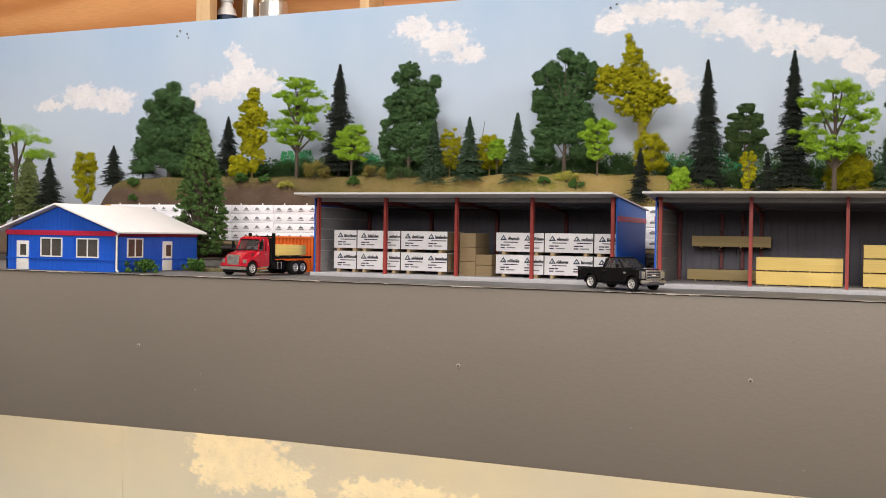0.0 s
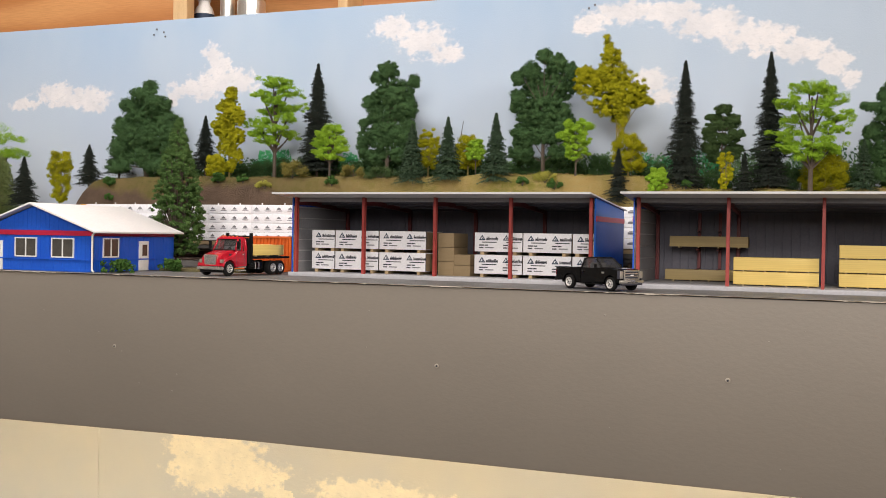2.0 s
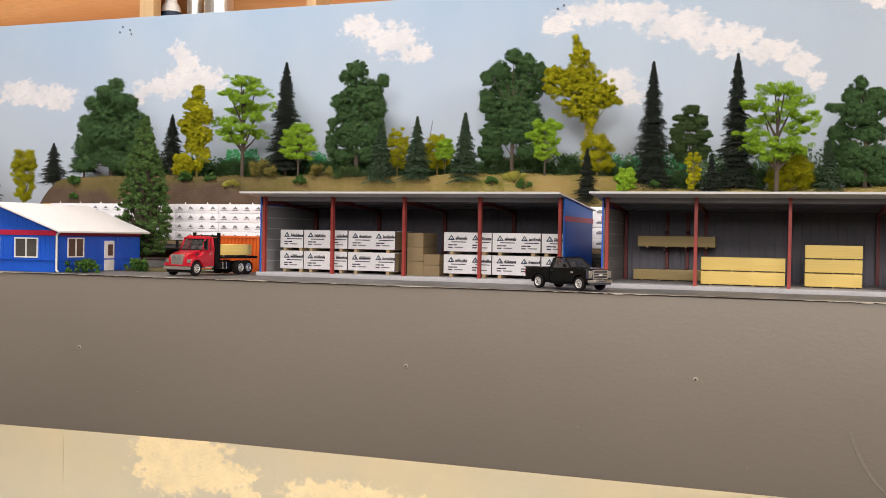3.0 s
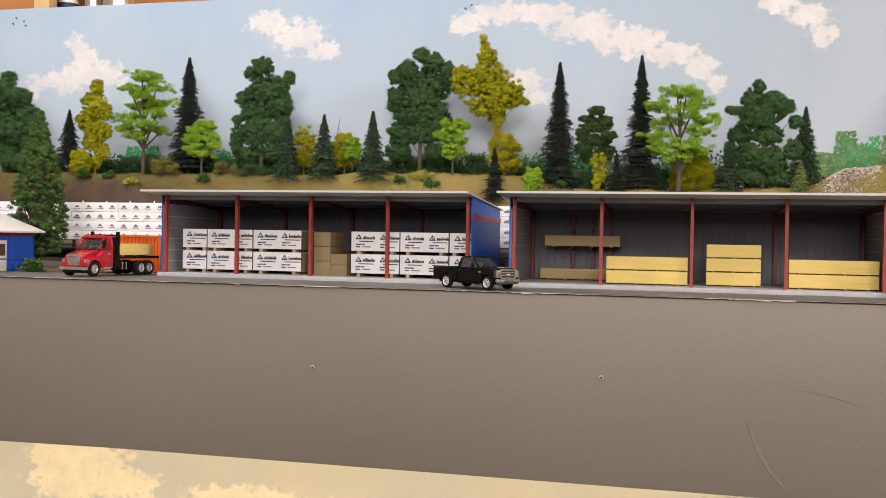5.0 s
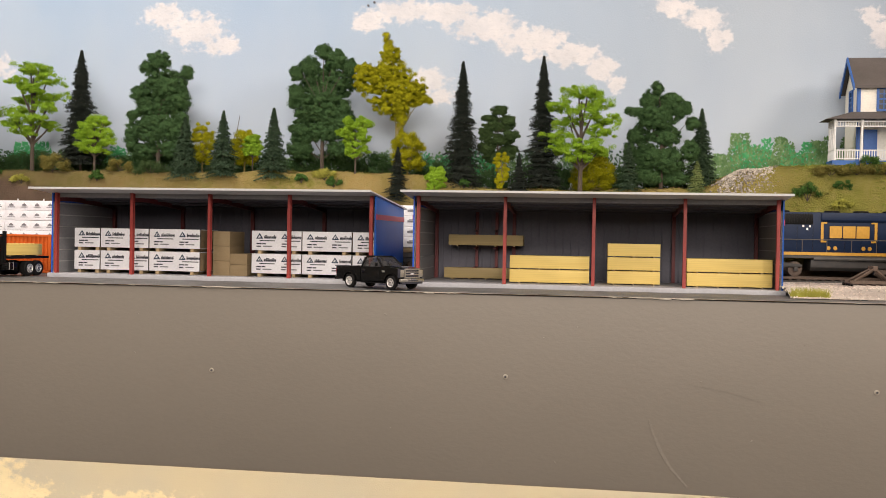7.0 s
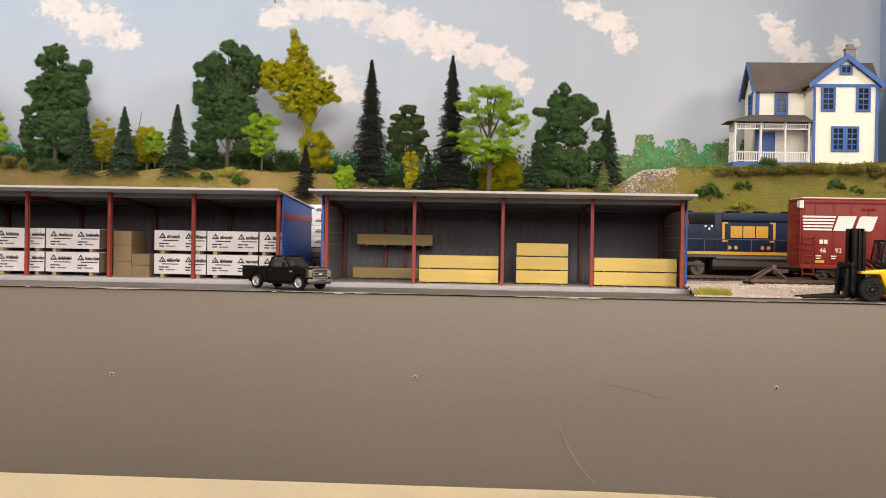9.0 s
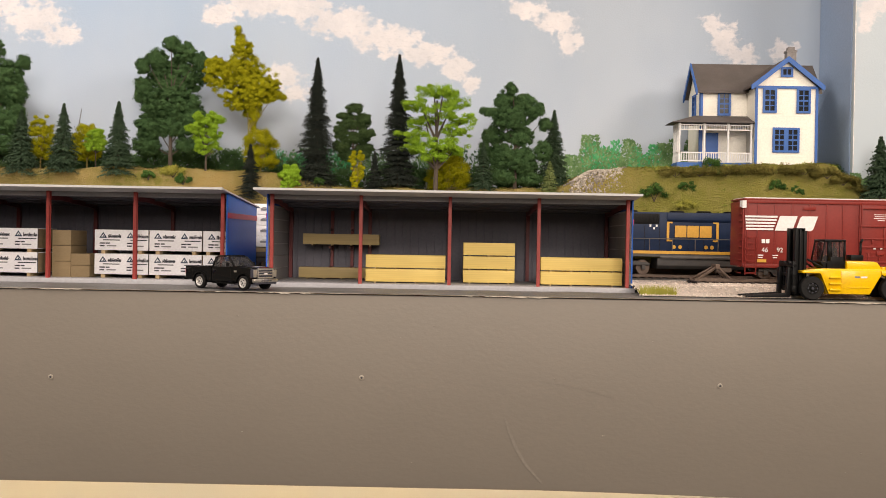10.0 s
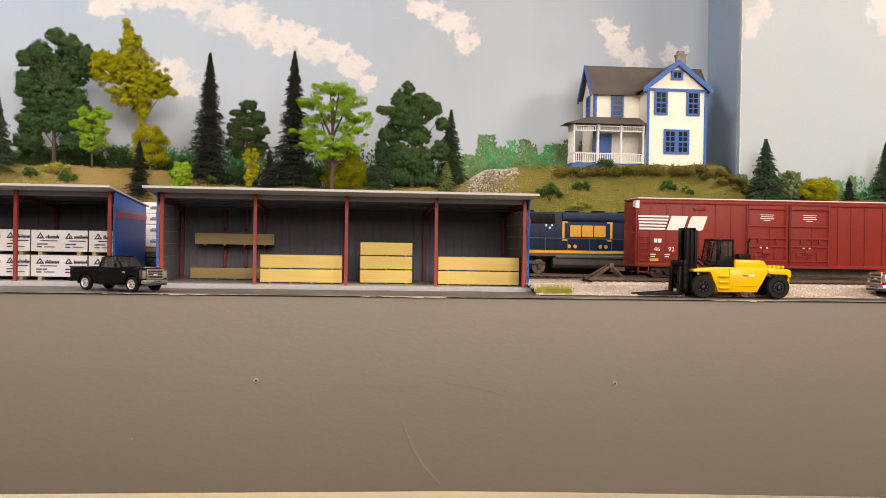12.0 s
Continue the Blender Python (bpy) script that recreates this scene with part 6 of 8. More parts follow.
def sash(parent, x0, x1, z0, z1, cols=2, rows=4, y=0.0):
    bm = bmesh.new()
    f = 1.9
    for a, b, c, d in ((x0, x1, z0, z0 + f), (x0, x1, z1 - f, z1), (x0, x0 + f, z0 + f, z1 - f), (x1 - f, x1, z0 + f, z1 - f)):
        box(bm, a, b, y - 1.0, y + 0.2, c, d)
    w = part("window", bm, M["blue_trim"], parent, "blue framed sash window")
    cuboid("pane", w, M["dark_glass"], x0 + f, x1 - f, y - 0.35, y - 0.15, z0 + f, z1 - f, "dark pane")
    bm = bmesh.new()
    for i in range(1, cols):
        q = x0 + f + (x1 - x0 - 2 * f) * i / cols
        box(bm, q - 0.42, q + 0.42, y - 0.7, y - 0.2, z0 + f, z1 - f)
    for i in range(1, rows):
        q = z0 + f + (z1 - z0 - 2 * f) * i / rows
        k = 0.7 if i == rows // 2 else 0.36
        box(bm, x0 + f, x1 - f, y - 0.75, y - 0.2, q - k, q + k)
    part("muntin", bm, M["blue_trim"], w)


def clapboard(parent, outline_x, z0, top, label, step=2.2):
    """Lapped boards on the plane y = 0, cut to a top given by a function of x."""
    x0, x1 = outline_x
    bm = bmesh.new()
    prism(bm, [(x0, z0), (x1, z0), (x1, top(x1)), ((x0 + x1) / 2, top((x0 + x1) / 2)), (x0, top(x0))], 0.3, 1.8, "y")
    wall = part("wall", bm, M["wall_cream"], parent, label)
    bm = bmesh.new()
    z = z0
    peak = top((x0 + x1) / 2)
    while z < peak - step:
        zz = z + step
        a, b = x0, x1
        if zz > top(x0):
            f = (zz - top(x0)) / max(0.01, peak - top(x0))
            a, b = x0 + (x1 - x0) / 2 * f, x1 - (x1 - x0) / 2 * f
        if b - a > 1:
            vs = [bm.verts.new(p) for p in ((a, 0.17, z), (b, 0.17, z), (b, 0.28, zz), (a, 0.28, zz), (a, 0.3, z), (b, 0.3, z))]
            bm.faces.new((vs[0], vs[1], vs[2], vs[3]))
            bm.faces.new((vs[0], vs[4], vs[5], vs[1]))
        z = zz
    tagged(part("clapboard_lap", bm, M["wall_cream"], wall), kind="stuff")
    return wall


GW = 54.0
EAVE = 66.5


def ell_top(x):
    return EAVE + 23.0 * (1 - abs(x - GW / 2) / (GW / 2))


fw = clapboard(house, (0, GW), 0, ell_top, "cream clapboard gable wall")
for a in (0, GW - 2.2):
    cuboid("corner_board", fw, M["blue_trim"], a, a + 2.2, -0.8, 0.25, 0, EAVE)
cuboid("frieze", fw, M["blue_trim"], 0, GW, -0.9, 0.25, EAVE - 1.0, EAVE + 1.2, "blue frieze board")
sash(fw, 6.5, 18.5, 44.5, 66.0)
sash(fw, 35.5, 47.5, 44.5, 66.0)
sash(fw, 15.5, 27.0, 10.5, 32.0)
sash(fw, 27.0, 38.5, 10.5, 32.0)
sash(fw, 21.5, 32.0, 75.5, 84.0, 2, 1)
eastw = clapboard(house, (0, 70), 0, lambda x: EAVE, "cream clapboard side wall")
eastw.matrix_basis = pose(GW * MM, 0, 0, 0, 0, 90)
westw = clapboard(house, (0, 26), 0, lambda x: EAVE, "cream clapboard side wall")
westw.matrix_basis = pose(0, 26 * MM, 0, 0, 0, -90)
# the wing that runs to the left behind the porch
wing = clapboard(house, (-41, 0), 0, lambda x: EAVE, "cream clapboard wing wall")
wing.matrix_basis = pose(0, 0.024, 0, 0, 0, 0)
cuboid("corner_board", wing, M["blue_trim"], -41, -39, -0.8, 0.25, 0, EAVE)
rear_wing = clapboard(house, (54, 59), 0, lambda x: EAVE - 2.5, "cream clapboard rear wall")
rear_wing.matrix_basis = pose(0, 0.024, 0, 0, 0, 0)
sash(wing, -26.0, -14.5, 44.5, 65.5)
cuboid("door", wing, M["blue_trim"], -36, -25, -0.8, 0.3, 2, 29, "blue door behind the porch")


def wing_top(x):
    return EAVE + 26.0 * (1 - abs(x - 23) / 23)


wend = clapboard(house, (0, 46), 0, wing_top, "cream gable end of the wing")
wend.matrix_basis = pose(-0.041, 0.070, 0, 0, 0, -90)
sash(wend, 17, 29, 44.5, 65.5)
cuboid("corner_board", wend, M["blue_trim"], 44, 46, -0.8, 0.25, 0, EAVE)
for s in (-1, 1):
    bm = bmesh.new()
    ax, az = GW / 2, EAVE + 24.0
    bx, bz = GW / 2 + s * (GW / 2 + 4.5), EAVE - 0.6
    prism(bm, [(ax, az), (bx, bz), (bx, bz + 1.6), (ax, az + 1.8)], -3.0, 47, "y")
    part("roof", bm, M["shingle"], house, "brown-grey shingle roof")
    bm = bmesh.new()
    prism(bm, [(ax, az - 2.6), (bx - s * 1.2, bz - 2.0), (bx, bz - 1.2), (bx, bz + 2.0), (ax, az + 2.4)], -4.4, -3.0, "y")
    part("bargeboard", bm, M["blue_trim"], house, "blue bargeboard")
for s in (-1, 1):
    bm = bmesh.new()
    my, mz = 47.0, EAVE + 26.0
    ey, ez = 47 + s * 26.5, EAVE - 2.0
    prism(bm, [(my, mz), (ey, ez), (ey, ez + 1.5), (my, mz + 1.6)], -44.5, 65, "x")
    part("roof", bm, M["shingle"], house, "brown-grey shingle main roof")
    bm = bmesh.new()
    prism(bm, [(my, mz - 2.2), (ey - s * 1.0, ez - 2.4), (ey, ez - 1.4), (ey, ez + 1.9), (my, mz + 2.0)], -45.7, -44.5, "x")
    part("bargeboard", bm, M["blue_trim"], house, "blue bargeboard")
cuboid("eave_board", house, M["shingle"], -44, -2, 20.2, 21.4, EAVE - 2.6, EAVE - 0.4)
bm = bmesh.new()
box(bm, 41.2, 49.4, 44, 52, EAVE + 12, 105.5)
box(bm, 40.6, 50.0, 43.4, 52.6, 105.5, 107.2)
box(bm, 42.4, 48.2, 45.2, 50.8, 107.2, 110.4)
part("chimney", bm, M["chimney"], house, "grey brick chimney")
# porch: roof, posts, spindle frieze, balustrade, deck
porch = cuboid("porch", house, M["blue_trim"], -66, -1, 1.0, 23, -3.0, 1.0, "blue porch deck")
bm = bmesh.new()
loft(bm, [(-72, -3, 35.2), (0, -3, 35.2), (0, 26, 35.2), (-72, 26, 35.2)], [(-46, 22.5, 44.0), (0, 22.5, 44.0), (0, 26, 44.0), (-46, 26, 44.0)])
part("porch_roof", bm, M["shingle"], porch, "brown-grey porch roof")
post_x = [-64, -42.5, -22, -2.2]
bm = bmesh.new()
lathe(bm, [(1.3, 1), (1.3, 7), (0.8, 9), (1.1, 11), (0.75, 20), (1.0, 27), (0.8, 29), (1.3, 31), (1.3, 35)], 10, "z")
p0 = part("porch_post", bm, M["trim_white"], porch, "white turned post")
p0.matrix_basis = pose(post_x[0] * MM, 2.0 * MM, 0)
for px in post_x[1:]:
    twin(p0, porch, px, 2.0, 0)
for py in (9, 16, 22):
    twin(p0, porch, -64, py, 0)


def spindles(x0, x1, y, z0, z1, step):
    bm = bmesh.new()
    box(bm, x0, x1, y - 0.5, y + 0.5, z1 - 0.9, z1)
    box(bm, x0, x1, y - 0.5, y + 0.5, z0, z0 + 0.8)
    x = x0 + step / 2
    while x < x1:
        box(bm, x - 0.35, x + 0.35, y - 0.3, y + 0.3, z0 + 0.8, z1 - 0.9)
        x += step
    return bm


for a, b in zip(post_x, post_x[1:]):
    part("balustrade", spindles(a + 1.2, b - 1.2, 2.0, 2.0, 10.0, 2.0), M["trim_white"], porch, "white spindle balustrade")
    part("spindle_frieze", spindles(a + 1.0, b - 1.0, 2.0, 29.0, 34.0, 2.1), M["trim_white"], porch, "white spindle frieze")
for nm, z0, z1 in (("balustrade", 2.0, 10.0), ("spindle_frieze", 29.0, 34.0)):
    ob = part(nm, spindles(0, 20, 0, z0, z1, 2.0), M["trim_white"], porch)
    ob.matrix_basis = pose(-0.064, 0.0225, 0, 0, 0, -90)

# ---- road vehicles ----
def arc(cx, cz, r, a0, a1, n=9):
    return [(cx + r * math.cos(radians(a0 + (a1 - a0) * i / (n - 1))), cz + r * math.sin(radians(a0 + (a1 - a0) * i / (n - 1)))) for i in range(n)]


def wheel(parent, x, y, r, w, side, rim="rim", hub=0.58, spokes=8):
    """Tyre with a dished rim; side is the way its face looks (-1 or 1 along y)."""
    bm = bmesh.new()
    lathe(bm, [(r * 0.2, -w * 0.12), (r * hub, -w * 0.16), (r * hub, -w / 2), (r * 0.93, -w / 2), (r, -w * 0.36), (r, w * 0.36), (r * 0.93, w / 2), (r * hub, w / 2), (r * hub, w * 0.16), (r * 0.2, w * 0.12)], 26, "y", (x, y, r))
    t = part("wheel", bm, M["rubber"], parent, "black rubber tyre")
    bm = bmesh.new()
    f = y + side * w * 0.5
    lathe(bm, [(r * hub, f - side * 0.9), (r * hub, f + side * 0.12), (r * hub * 0.9, f + side * 0.15), (r * hub * 0.75, f - side * 0.45), (r * 0.24, f - side * 0.3), (r * 0.2, f + side * 0.2)], 20, "y", (x, 0, r))
    part("rim", bm, M[rim], t, "bright rim" if rim == "rim" else "")
    bm = bmesh.new()
    for k in range(spokes):
        a = 2 * math.pi * k / spokes
        tube(bm, (x + r * 0.40 * math.cos(a), f - side * 0.6, r + r * 0.40 * math.sin(a)), (x + r * 0.40 * math.cos(a), f - side * 0.15, r + r * 0.40 * math.sin(a)), r * 0.075, 6)
    tube(bm, (x, f, r), (x, f + side * 0.3, r), r * 0.12, 8)
    tagged(part("hand_hole", bm, M["ink"], t, "dark rim holes"), kind="stuff")
    return t


def greenhouse(parent, low, high, paint, post=0.55, roof=0.7, split=None, seat=True, glass="cab_glass", pillar=None):
    """Cab top: corner pillars, roof skin and tinted panes between a lower and an upper ring (front left, front right, rear right, rear left)."""
    low, high = [Vector(p) for p in low], [Vector(p) for p in high]
    bm = bmesh.new()
    mid = sum(high, Vector()) / 4
    loft(bm, high, [mid + (p - mid) * 0.90 + Vector((0, 0, roof)) for p in high])
    top = part("cab_roof", bm, paint, parent, "", 0.25, True)
    for p, q in zip(low, high):
        bm = bmesh.new()
        tube(bm, p, q, post, 6)
        part("pillar", bm, pillar or paint, top, smooth=True)
    for i, nm in enumerate(("windscreen", "side_window", "rear_window", "side_window")):
        a, b, c, d = low[i], low[(i + 1) % 4], high[(i + 1) % 4], high[i]
        n = (b - a).cross(d - a).normalized() * 0.12
        bm = bmesh.new()
        loft(bm, [a, b, b - n, a - n], [d, c, c - n, d - n])
        part(nm, bm, M[glass], top, "tinted glass pane")
        if split is not None and nm == "side_window":
            bm = bmesh.new()
            f = split if i == 1 else 1 - split
            tube(bm, a.lerp(b, f), d.lerp(c, f), post * 0.9, 6)
            part("pillar", bm, paint, top)
    if seat:
        c = sum(low, Vector()) / 4
        wy = abs(low[0].y - low[1].y) * 0.36
        bm = bmesh.new()
        box(bm, c.x - 5.0, c.x - 2.8, -wy, wy, c.z - 1.5, c.z + 3.6)
        box(bm, c.x - 4.0, c.x + 2.0, -wy, wy, c.z - 2.0, c.z - 0.2)
        part("seat", bm, M["ink_grey"], top, "grey seat", 0.4)
        bm = bmesh.new()
        lathe(bm, [(1.9, 0.0), (2.1, 0.2), (1.9, 0.4), (1.6, 0.2)], 14, "x", (c.x + 3.6, wy * 0.5, c.z + 0.8))
        part("steering_wheel", bm, M["black_frame"], top)
    return top


def pickup(x, y, turn, paint, label, group="pickup trucks", size=0.94):
    t = thing("pickup_truck", label, "pickup", x, y, 0.0, turn, group)
    r, xf, xr = 4.8, 20.5, -19.5
    # cab and bonnet shell: two flanks with wheel arches and a raised middle
    for y0, y1, arch, up in ((-11.4, -7.6, True, 0.0), (7.6, 11.4, True, 0.0), (-8.2, 8.2, False, 0.45)):
        bm = bmesh.new()
        pts = [(-8.2, 4.9), (-8.2, 15.2), (9.0, 15.4), (12.0, 15.6 + up), (20.0, 15.4 + up), (25.0, 15.0 + up), (27.8, 14.2 + up), (28.9, 12.6), (29.2, 9.0), (29.2, 7.0), (28.2, 5.2)]
        if arch:
            pts += arc(xf, 5.0, 5.9, 6, 174, 13)
        prism(bm, pts, y0, y1, "y")
        part("body", bm, M[paint], t, "", 0.95 if arch else 0.45)
    # load bed: two sides with arch, floor, tailgate
    for y0, y1 in ((-11.3, -9.7), (9.7, 11.3)):
        bm = bmesh.new()
        prism(bm, [(-33.0, 6.0), (-33.2, 15.0), (-8.6, 15.0), (-8.6, 5.0)] + arc(xr, 5.0, 5.9, 6, 174, 13), y0, y1, "y")
        part("bed_side", bm, M[paint], t, "", 0.45)
    cuboid("bed_floor", t, M["black_frame"], -32.5, -8.6, -9.9, 9.9, 7.6, 8.6)
    cuboid("tailgate", t, M[paint], -33.6, -32.2, -9.8, 9.8, 7.0, 14.9, "", 0.4)
    cuboid("bulkhead", t, M[paint], -9.6, -8.3, -9.8, 9.8, 7.6, 15.2)
    cab = greenhouse(t, [(11.8, -10.2, 15.3), (11.8, 10.2, 15.3), (-8.0, 10.4, 15.0), (-8.0, -10.4, 15.0)], [(4.6, -8.4, 21.9), (4.6, 8.4, 21.9), (-6.4, 8.6, 21.8), (-6.4, -8.6, 21.8)], M[paint], 0.7, 1.1, None, True, "pickup_glass", M["black_frame"] if paint == "black_paint" else None)
    for s in (-1, 1):
        # quarter panel behind the door window
        bm = bmesh.new()
        a, b = min(s * 9.2, s * 10.2), max(s * 9.2, s * 10.2)
        loft(bm, [(-8.2, a, 15.0), (-5.4, a, 15.0), (-5.4, b, 15.0), (-8.2, b, 15.0)], [(-6.8, a - s * 1.6, 21.9), (-4.8, a - s * 1.6, 21.9), (-4.8, b - s * 1.6, 21.9), (-6.8, b - s * 1.6, 21.9)])
        part("quarter_panel", bm, M[paint], cab, "", 0.2)
        cuboid("mirror", cab, M["black_frame"], 7.0, 8.2, min(s * 11.4, s * 13.4), max(s * 11.4, s * 13.4), 15.6, 18.2, "black door mirror", 0.3)
        for xx in (9.0, -7.6):
            cuboid("door_seam", cab, M["rubber"], xx, xx + 0.15, min(s * 11.3, s * 11.44), max(s * 11.3, s * 11.44), 7.0, 14.8)
        cuboid("door_handle", cab, M["black_frame"], -5.6, -3.6, min(s * 11.3, s * 11.8), max(s * 11.3, s * 11.8), 12.4, 13.0, "", 0.15)
        hl = cuboid("headlight", t, M["ink"], 27.0, 29.4, min(s * 7.7, s * 11.5), max(s * 7.7, s * 11.5), 8.5, 14.2, "dark headlight bezel", 0.4)
        cuboid("lens", hl, M["silver"], 28.2, 29.9, min(s * 8.1, s * 11.2), max(s * 8.1, s * 11.3), 8.8, 13.8, "bright headlight lens", 0.5)
        cuboid("step_bar", t, M["black_frame"], -7.5, 13.0, min(s * 10.4, s * 11.9), max(s * 10.4, s * 11.9), 3.9, 4.6, "", 0.2)
        cuboid("tail_light", t, M["band"], -33.7, -33.1, min(s * 9.9, s * 10.9), max(s * 9.9, s * 10.9), 9.4, 13.4, "red tail light", 0.2)
        cuboid("vent", t, M["silver"], 12.4, 14.8, min(s * 11.3, s * 11.7), max(s * 11.3, s * 11.7), 11.8, 13.0, "silver side vent", 0.25)
        for cx in (xf, xr):
            bm = bmesh.new()
            outer, inner = arc(cx, 5.0, 6.6, 4, 176, 13), arc(cx, 5.0, 5.8, 176, 4, 13)
            prism(bm, outer + inner, min(s * 11.2, s * 11.75), max(s * 11.2, s * 11.75), "y")
            part("arch_flare", bm, M[paint], t, "", 0.12)
    g = cuboid("grille", t, M["ink"], 28.6, 29.9, -7.6, 7.6, 8.0, 14.6, "dark grille with bright surround and bars", 0.2)
    for zz, hh in ((8.0, 0.9), (10.1, 0.7), (11.9, 0.7), (13.6, 1.1)):
        cuboid("grille_bar", g, M["silver"], 29.6, 30.3, -7.6, 7.6, zz, zz + hh, "bright bar", 0.15)
    for yy in (-7.7, 6.7):
        cuboid("grille_post", g, M["silver"], 29.6, 30.3, yy, yy + 1.0, 8.4, 14.2, "", 0.12)
    cuboid("badge", g, M["white_ink"], 30.1, 30.4, -1.8, 1.8, 10.6, 11.5, "", 0.2)
    cuboid("bumper", t, M["silver"], 28.6, 31.0, -11.7, 11.7, 5.4, 7.8, "silver front bumper", 0.9)
    cuboid("valance", t, M["ink"], 28.6, 30.6, -10.4, 10.4, 4.2, 5.8, "black valance under the bumper", 0.2)
    cuboid("bumper_slot", t, M["ink"], 30.9, 31.15, -5.0, 5.0, 6.1, 6.7)
    cuboid("number_plate", t, M["ink_grey"], 30.95, 31.2, -2.0, 2.0, 6.8, 7.9)
    cuboid("rear_bumper", t, M["black_frame"], -35.0, -33.2, -10.8, 10.8, 5.4, 7.4, "", 0.3)
    cuboid("underframe", t, M["black_frame"], -32, 28, -6.0, 6.0, 4.0, 7.6)
    for xx in (xf, xr):
        for s in (-1, 1):
            wheel(t, xx, s * 10.0, r, 3.2, s, "rim", 0.66, 5)
    t.scale = (size, size, size)
    return t


pickup(-0.1447, 0.6630, -31.5, "black_paint", "glossy black model pickup parked before the sheds")
pickup(0.3855, 0.6680, 176.0, "truck_red", "bright red model pickup with chrome bumper", size=1.2)

# red flatbed truck, cab forward along +x
tk = thing("flatbed_truck", "bright red model flatbed truck with tandem rear axles", "truck", -0.4436, 0.6925, 0.0, -100.0)
for y0, y1, arch in ((-13.2, -8.8, True), (8.8, 13.2, True), (-9.4, 9.4, False)):
    bm = bmesh.new()
    if arch:
        # mudguard and door: the wing drops away in front of the windscreen
        pts = [(7.0, 7.6), (7.0, 19.4), (17.6, 19.6), (19.2, 17.2), (22.5, 15.0), (27.5, 14.2), (31.0, 13.0), (32.4, 11.0), (32.6, 8.2), (32.2, 6.4)] + arc(26.2, 5.6, 6.8, 8, 172, 13)
    else:
        pts = [(7.0, 7.0), (7.0, 19.6), (18.2, 19.8), (22.0, 19.0), (27.0, 17.8), (31.0, 16.4), (33.0, 15.0), (33.6, 12.0), (33.6, 7.4), (32.6, 6.2)]
    prism(bm, pts, y0, y1, "y")
    part("fender" if arch else "bonnet", bm, M["truck_red"], tk, "", 1.3)
for s in (-1, 1):
    bm = bmesh.new()
    a, b = min(s * 12.7, s * 13.6), max(s * 12.7, s * 13.6)
    prism(bm, arc(26.2, 5.6, 7.9, 10, 170, 13) + arc(26.2, 5.6, 6.7, 170, 10, 13), a, b, "y")
    part("wheel_arch_lip", bm, M["truck_red"], tk, "", 0.3)
    cuboid("bonnet_vent", tk, M["ink"], 20.6, 23.4, min(s * 9.3, s * 9.5), max(s * 9.3, s * 9.5), 15.6, 17.2, "dark bonnet side vent")
tcab = greenhouse(tk, [(18.4, -11.6, 19.6), (18.4, 11.6, 19.6), (7.2, 12.8, 19.2), (7.2, -12.8, 19.2)], [(14.6, -10.6, 28.6), (14.6, 10.6, 28.6), (7.6, 11.4, 28.6), (7.6, -11.4, 28.6)], M["truck_red"], 0.85, 1.9, 0.55, True, "screen_glass")
bm = bmesh.new()
for yy in (-10.4, 10.4):
    tube(bm, (18.5, yy * 1.07, 20.0), (14.9, yy, 28.4), 0.4, 6)
for xx, zz, yy in ((18.6, 20.0, 11.2), (14.9, 28.3, 10.4)):
    tube(bm, (xx, -yy, zz), (xx, yy, zz), 0.4, 6)
part("screen_seal", bm, M["rubber"], tcab, "black rubber windscreen seal")
for yy in (-5.0, 3.0):
    bm = bmesh.new()
    tube(bm, (18.9, yy, 20.2), (17.0, yy + 4.5, 24.6), 0.22, 5)
    part("wiper", bm, M["rubber"], tcab)
for s in (-1, 1):
    bm = bmesh.new()
    a, b = min(s * 11.4, s * 12.8), max(s * 11.4, s * 12.8)
    loft(bm, [(7.0, a, 19.0), (9.8, a, 19.0), (9.8, b, 19.0), (7.0, b, 19.0)], [(7.2, a - s * 1.2, 29.4), (9.6, a - s * 1.2, 29.4), (9.6, b - s * 1.2, 29.4), (7.2, b - s * 1.2, 29.4)])
    part("cab_panel", bm, M["truck_red"], tcab, "", 0.3)
cuboid("visor", tcab, M["truck_red"], 13.8, 15.8, -10.6, 10.6, 28.4, 29.6, "", 0.4)
for yy in (-8.0, -4.0, 0.0, 4.0, 8.0):
    cuboid("marker_lamp", tcab, M["orange"], 12.6, 13.8, yy - 0.5, yy + 0.5, 30.2, 31.0, "amber roof marker lamp", 0.2)
